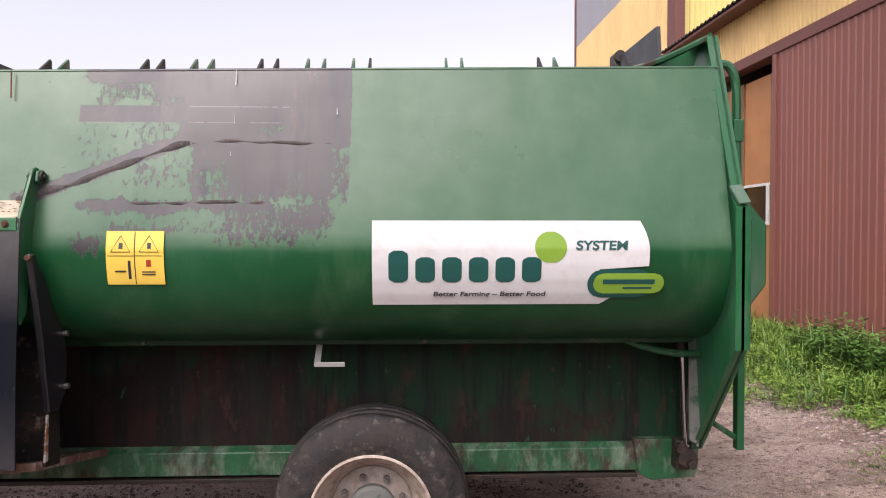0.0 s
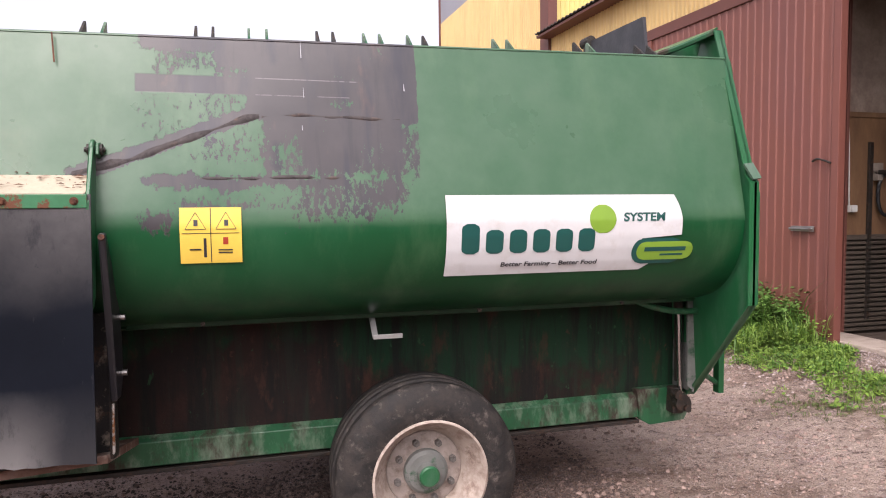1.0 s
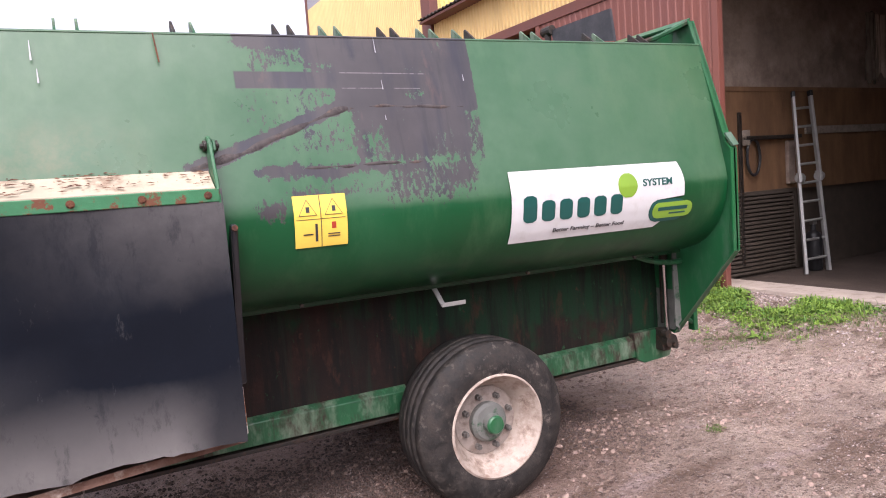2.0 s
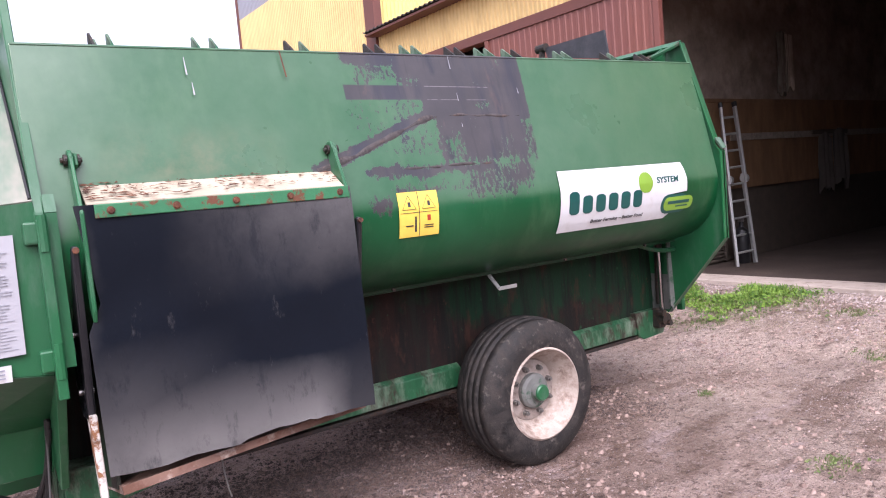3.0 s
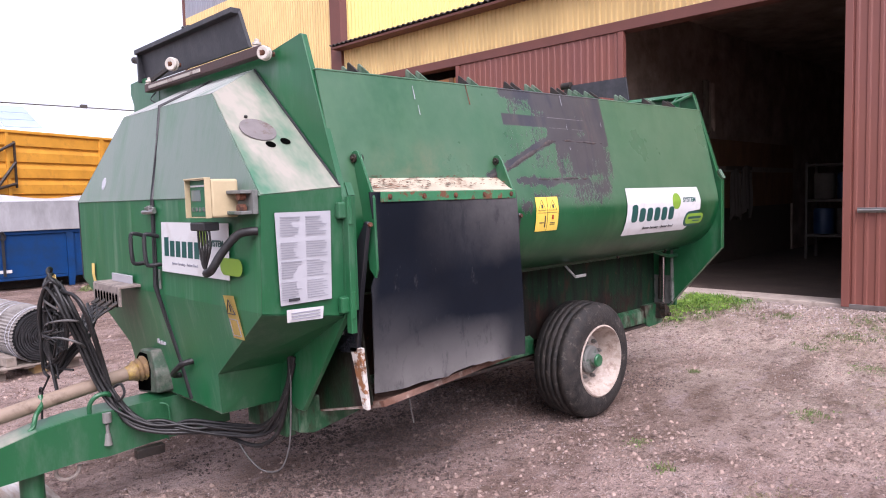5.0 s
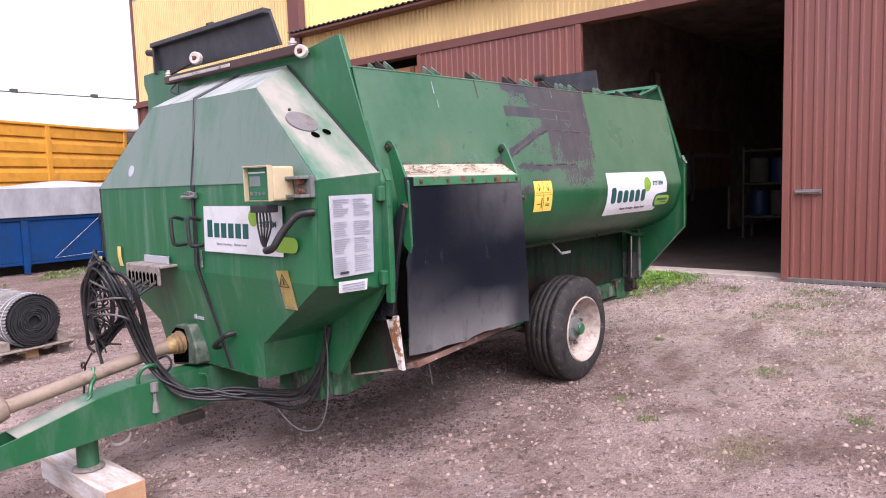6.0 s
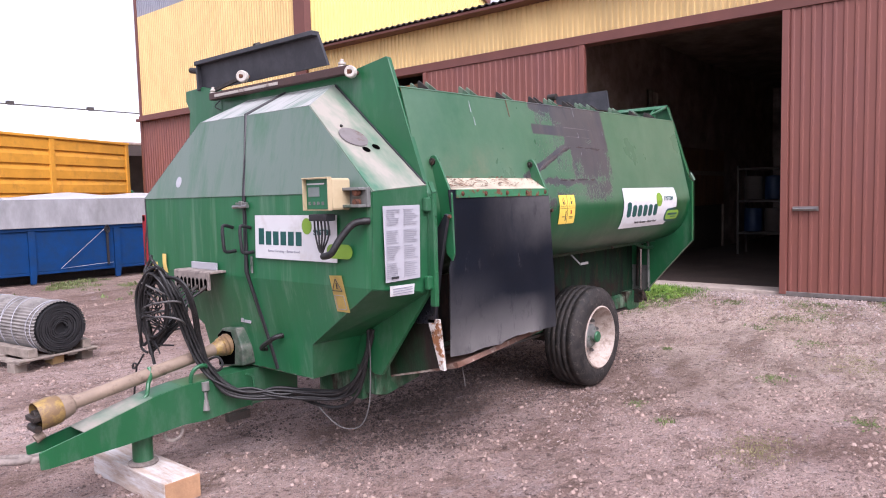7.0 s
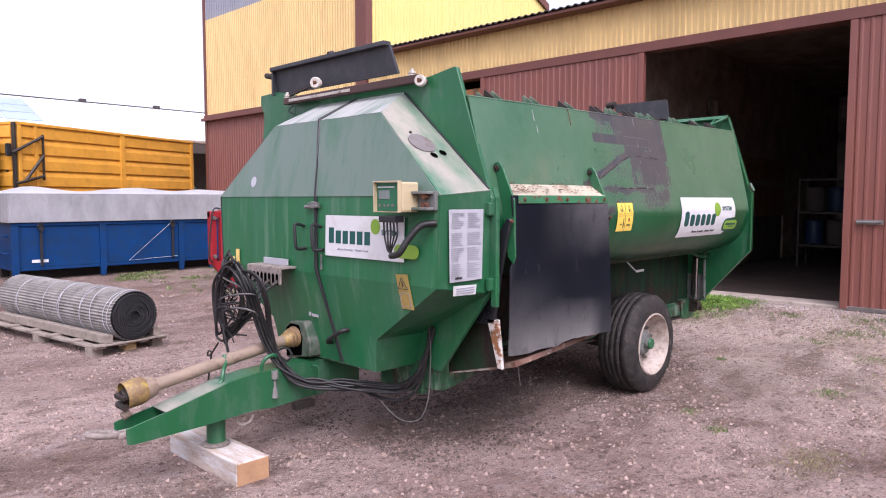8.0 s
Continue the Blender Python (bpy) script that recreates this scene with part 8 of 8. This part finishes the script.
def build_shed():
    e = thing("far_shed", "long distant shed with a pale roof carrying solar panels", "shed")
    part("roof", bm_plate([(-30, 35.0, 4.9), (60, 35.0, 4.9), (60, 40.5, 7.15), (-30, 40.5, 7.15)], 0.08), M_shed_roof, e)
    part("roof", bm_plate([(-30, 40.5, 7.15), (60, 40.5, 7.15), (60, 46.0, 4.9), (-30, 46.0, 4.9)], 0.08), M_shed_roof, e)
    part("wall", bm_box(-29, 59, 44.7, 45.0, -0.1, 4.9), M_back, e, "dark back wall of the open shed")
    for x in (-29.0, 58.7):
        part("wall", bm_box(x, x + 0.3, 35.6, 44.7, -0.1, 4.9), M_back, e)
    for i in range(15):
        part("post", bm_box(-27.0 + i * 6, -26.75 + i * 6, 35.8, 36.05, -0.1, 4.95), M_back, e)
    part("gutter", bm_cyl((-30, 34.95, 4.86), (60, 34.95, 4.86), 0.09, seg=8), M_inner, e)
    for i in range(8):
        for j in range(3):
            x0 = -8.0 + i * 1.75
            t0 = 0.25 + j * 0.22
            a = (35 + 5.5 * t0, 4.9 + 2.25 * t0)
            b = (35 + 5.5 * (t0 + 0.2), 4.9 + 2.25 * (t0 + 0.2))
            part("solar_panel", bm_plate([(x0, a[0] - 0.03, a[1] + 0.09), (x0 + 1.68, a[0] - 0.03, a[1] + 0.09), (x0 + 1.68, b[0] - 0.03, b[1] + 0.09), (x0, b[0] - 0.03, b[1] + 0.09)], 0.03), M_solar, e)
    part("ridge_cap", bm_box(-30, 60, 40.45, 40.55, 7.2, 7.29, 0.02), M_roof, e, "thin dark ridge cap")
    for x in (9.0, 13.3, 17.6):
        part("ridge_vent", bm_box(x, x + 0.35, 40.35, 40.65, 7.2, 7.42, 0.03), M_roof, e, "small dark ridge vent")
    return e


build_shed()


def build_green_machine():
    e = thing("parked_green_machine", "green machine parked in the gap beside the barn", "tractor", at=(5.9, 21.5, 0))
    part("hood", bm_box(-0.5, 0.5, -0.6, 0.6, 1.4, 2.1, 0.15), M_green, e)
    part("beacon", bm_lathe([(0.001, 2.1), (0.12, 2.1), (0.12, 2.2), (0.05, 2.3), (0.001, 2.31)], 12), M_winframe, e, smooth=True)
    part("chassis", bm_box(-0.45, 0.45, -0.5, 0.5, 0.5, 1.4, 0.05), M_greasy, e)
    for s in (-0.45, 0.45):
        part("wheel", bm_lathe([(0.25, -0.15), (0.5, -0.15), (0.55, 0), (0.5, 0.15), (0.25, 0.15), (0.25, -0.15)], 20, Matrix.Translation((s, -0.3, 0.54)) @ pose(0, 0, 0, 90)), M_tyre, e, smooth=True)
    return e


build_green_machine()


# ---------------------------------------------------------------- plants and stones
def leaf_clump(verts, faces, cx, cy, h, n, spread, rng, wide=0.02):
    for _ in range(n):
        a = rng.uniform(0, 2 * math.pi)
        r0 = spread * math.sqrt(rng.random()) * 0.6
        bx, by = cx + r0 * math.cos(a), cy + r0 * math.sin(a)
        b = rng.uniform(0, 2 * math.pi)
        hh = h * rng.uniform(0.45, 1.1)
        out = hh * rng.uniform(0.15, 0.8)
        w = wide * rng.uniform(0.5, 1.4)
        px, py = -math.sin(b) * w, math.cos(b) * w
        z0 = ground_height(bx, by)
        k = len(verts)
        mx, my = bx + math.cos(b) * out * 0.45, by + math.sin(b) * out * 0.45
        tx, ty = bx + math.cos(b) * out, by + math.sin(b) * out
        verts += [(bx, by, z0 - 0.01), (mx + px, my + py, z0 + hh * 0.7), (tx, ty, z0 + hh * rng.uniform(0.75, 1.05)), (mx - px, my - py, z0 + hh * 0.7)]
        faces += [(k, k + 1, k + 2, k + 3)]


def leafy(verts, faces, cx, cy, h, n, spread, rng, size):
    """Small broad leaves held at all heights round a stem, tilted every way."""
    z0 = ground_height(cx, cy)
    for _ in range(n):
        a, r = rng.uniform(0, 2 * math.pi), spread * math.sqrt(rng.random())
        z = z0 + h * rng.random() ** 0.7 * (1 - 0.35 * r / spread)
        c = Vector((cx + r * math.cos(a), cy + r * math.sin(a), max(z, z0 + 0.005)))
        b, s = rng.uniform(0, 2 * math.pi), size * rng.uniform(0.6, 1.35)
        d = Vector((math.cos(b), math.sin(b), rng.uniform(-0.6, 0.35))) * s
        w = Vector((-math.sin(b), math.cos(b), rng.uniform(-0.4, 0.4))) * s * 0.42
        k = len(verts)
        verts += [tuple(c - d * 0.5), tuple(c + w), tuple(c + d * 0.6), tuple(c - w)]
        faces.append((k, k + 1, k + 2, k + 3))


def stuff(name, verts, faces, material, label, category):
    me = bpy.data.meshes.new(name)
    me.from_pydata(verts, [], faces)
    me.materials.append(material)
    return tagged(new(name, me), label, category, kind="stuff")


def build_plants():
    rng = random.Random(11)
    # lush strip along the barn foot, thinning towards the yard
    v, f, v2, f2 = [], [], [], []
    for _ in range(3400):
        y = rng.uniform(0.9, 9.5)
        x = 5.05 - abs(rng.gauss(0, 0.75))
        front = 3.15 + 0.35 * noise.noise(Vector((y * 0.8, 0, 2))) + (0.35 if y < 2.4 else 0.0)
        if x < front or noise.noise(Vector((x * 1.3, y * 1.3, 4))) < -0.32 + (0.16 if y < 2.9 else 0):
            continue
        if y < 1.3 and rng.random() < 0.6:
            continue
        near = max(0.0, (x - 3.0) / 2.0)
        tall = (0.045 + 0.05 * near) if y < 2.9 else (0.1 + 0.28 * near)
        dest = (v, f) if rng.random() < 0.7 else (v2, f2)
        leaf_clump(*dest, x, y, tall * rng.uniform(0.6, 1.2), 8, 0.14, rng, 0.005)
        leafy(*dest, x, y, tall * rng.uniform(0.4, 1.0), 14 if y < 2.9 else 24, 0.13, rng, 0.032 if y < 2.9 else 0.034)
    # nettles by the first door
    for _ in range(60):
        y, x = rng.uniform(3.1, 5.0), rng.uniform(4.45, 5.1)
        for k in range(3):
            q = (x + rng.gauss(0, 0.06), y + rng.gauss(0, 0.06))
            hh = rng.uniform(0.25, 0.7)
            leaf_clump(v2, f2, *q, hh, 3, 0.06, rng, 0.006)
            leafy(v2, f2, *q, hh, 42, 0.12, rng, 0.05)
    stuff("weed_strip", v, f, M_leaf, "bright green weeds and grass along the barn foot", "weeds")
    stuff("nettle_patch", v2, f2, M_leaf_dark, "darker nettles and weeds by the barn door", "weeds")
    # low tufts in the yard
    v, f = [], []
    tufts = [(-0.52, -0.86, 0.07, 0.055), (1.05, -1.11, 0.05, 0.1), (0.2, -1.93, 0.04, 0.09), (-0.24, -0.485, 0.025, 0.06), (3.62, -0.6, 0.06, 0.16), (3.15, -0.44, 0.04, 0.12),
             (4.05, 1.28, 0.1, 0.3), (4.45, 0.95, 0.1, 0.22), (4.2, 0.25, 0.08, 0.16), (4.4, -0.72, 0.08, 0.25), (3.9, -0.9, 0.05, 0.22), (4.7, -1.6, 0.12, 0.3), (3.4, 1.35, 0.08, 0.25), (2.9, -2.1, 0.05, 0.3),
             (2.7, -1.1, 0.03, 0.15), (1.62, 0.05, 0.05, 0.05)]
    for x, y, h, s in tufts:
        for _ in range(int(22 * s / 0.1)):
            leaf_clump(v, f, x + rng.gauss(0, s * 0.7), y + rng.gauss(0, s * 0.7), h * rng.uniform(0.25, 0.6), 5, 0.05, rng, 0.0045)
            if rng.random() < 0.5:
                leafy(v, f, x + rng.gauss(0, s * 0.7), y + rng.gauss(0, s * 0.7), h * 0.3, 6, 0.05, rng, 0.02)
    for _ in range(1300):
        x, y = rng.uniform(0.0, 5.0), 12.7 - 2.2 * rng.random() ** 2
        if noise.noise(Vector((x * 1.3, y * 1.5, 8))) > rng.uniform(0.05, 0.4):
            leaf_clump(v, f, x, y, rng.uniform(0.02, 0.09) * (1.6 if rng.random() < 0.1 else 1.0), 9, 0.12, rng, 0.009)
            leafy(v, f, x, y, 0.03, 7, 0.14, rng, 0.03)
    for _ in range(120):
        x, y = rng.uniform(-1.0, 5.0), rng.uniform(7.5, 12.0)
        if noise.noise(Vector((x * 0.8, y * 0.8, 3))) > 0.25:
            leaf_clump(v, f, x, y, rng.uniform(0.03, 0.1), 7, 0.12, rng, 0.014)
    stuff("grass_tufts", v, f, M_tuft, "small green weed tufts in the dirt", "grass")
    v, f = [], []
    for cx, cy, s in ((-0.72, -1.5, 0.2), (4.1, 0.9, 0.5), (3.6, -0.6, 0.5), (2.0, -1.6, 0.3)):
        for _ in range(330):
            leaf_clump(v, f, cx + rng.gauss(0, s * 0.9), cy + rng.gauss(0, s * 0.5), 0.013, 3, 0.04, rng, 0.003)
    stuff("dry_grass", v, f, M_straw, "short dry trampled grass", "grass")


build_plants()


def build_pebbles():
    rng = random.Random(21)
    verts, faces = [], []

    def stone(x, y, r):
        k = len(verts)
        z = ground_height(x, y)
        a0, sq = rng.uniform(0, 3), rng.uniform(0.6, 1.0)
        for i in range(5):
            a = a0 + 2 * math.pi * i / 5
            verts.append((x + r * math.cos(a) * rng.uniform(0.8, 1.15), y + r * sq * math.sin(a), z - r * 0.15))
        verts.append((x + r * 0.15, y, z + r * rng.uniform(0.45, 0.8)))
        for i in range(5):
            faces.append((k + i, k + (i + 1) % 5, k + 5))

    for _ in range(75000):
        x, y = rng.uniform(-6.5, 4.5), rng.uniform(-2.6, 6.0)
        d = noise.noise(Vector((x * 0.7, y * 0.7, 9)))
        if d < rng.uniform(-0.15, 0.5):
            continue
        stone(x, y, 0.004 + 0.006 * rng.random() ** 3)
    for _ in range(110):
        x, y = rng.uniform(-5.5, 4.5), rng.uniform(-2.4, 5.0)
        stone(x, y, rng.uniform(0.008, 0.014))
    for _ in range(5000):
        x, y = rng.uniform(3.3, 5.2), rng.uniform(-2.5, 2.9)
        if rng.random() < (x - 3.2) / 1.6:
            stone(x, y, rng.uniform(0.008, 0.022))
    stuff("gravel", verts, faces, M_pebble, "loose pale gravel on the dirt", "gravel")


build_pebbles()


def lump(verts, faces, x, y, r, rng):
    """An uneven crumb of soil lying on the ground."""
    k, z, a0 = len(verts), ground_height(x, y), rng.uniform(0, 3)
    for i in range(6):
        a = a0 + math.pi * i / 3
        q = r * rng.uniform(0.7, 1.2)
        verts.append((x + q * math.cos(a), y + q * math.sin(a), z - r * 0.2))
    for i in range(3):
        a = a0 + 0.5 + 2 * math.pi * i / 3
        verts.append((x + r * 0.5 * math.cos(a), y + r * 0.5 * math.sin(a), z + r * rng.uniform(0.35, 0.75)))
    for i in range(6):
        faces.append((k + i, k + (i + 1) % 6, k + 6 + (((i + 1) % 6) // 2)))
    for i in range(3):
        faces.append((k + 2 * i + 1, k + 6 + ((i + 1) % 3), k + 6 + i))
    faces.append((k + 6, k + 7, k + 8))


def build_clods():
    rng = random.Random(31)
    verts, faces = [], []
    # crumbs of dirt whose dark colour stands in for shade under the wagon
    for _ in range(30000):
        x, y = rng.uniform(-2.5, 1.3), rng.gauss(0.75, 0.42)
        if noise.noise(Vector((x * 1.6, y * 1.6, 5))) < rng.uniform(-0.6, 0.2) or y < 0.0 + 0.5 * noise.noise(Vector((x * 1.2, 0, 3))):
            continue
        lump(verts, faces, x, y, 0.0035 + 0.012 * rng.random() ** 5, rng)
    stuff("dirt_clods", verts, faces, M_clod, "crumbs of dirt under the wagon, darkened for its shade", "dirt")
    verts, faces = [], []
    for _ in range(76000):
        x, y = rng.uniform(-6.5, 4.6), -2.5 + 11.5 * rng.random() ** 1.3
        if noise.noise(Vector((x * 0.9, y * 1.3, 2))) < rng.uniform(-0.4, 0.45):
            continue
        lump(verts, faces, x, y, 0.0045 + 0.02 * rng.random() ** 4, rng)
    stuff("soil_crumbs", verts, faces, M_crumb, "loose brown crumbs of soil over the yard", "dirt")


build_clods()


def build_far_tree():
    e = thing("distant_tree", "dark tree crown showing above the far roof", "tree", at=(11.2, 62.0, 0))
    rng = random.Random(3)
    part("trunk", bm_cyl((0, 0, -0.1), (0, 0, 7.5), 0.4, 0.2, seg=10), M_greasy, e)
    bm = bmesh.new()
    for _ in range(700):
        a, b = rng.uniform(0, 2 * math.pi), rng.gauss(0, 0.5)
        r = 2.4 * rng.random() ** 0.4
        c = Vector((r * math.cos(a) * math.cos(b), r * math.sin(a) * math.cos(b), 8.2 + 1.6 * math.sin(b) * rng.random() + 0.4 * rng.random()))
        d1 = Vector((rng.gauss(0, 1), rng.gauss(0, 1), rng.gauss(0, 1))).normalized() * 0.22
        d2 = Vector((rng.gauss(0, 1), rng.gauss(0, 1), rng.gauss(0, 1))).normalized() * 0.16
        bm.faces.new([bm.verts.new(c - d1), bm.verts.new(c + d2), bm.verts.new(c + d1), bm.verts.new(c - d2)])
    part("crown", bm, M_tree, e)
    return e


build_far_tree()
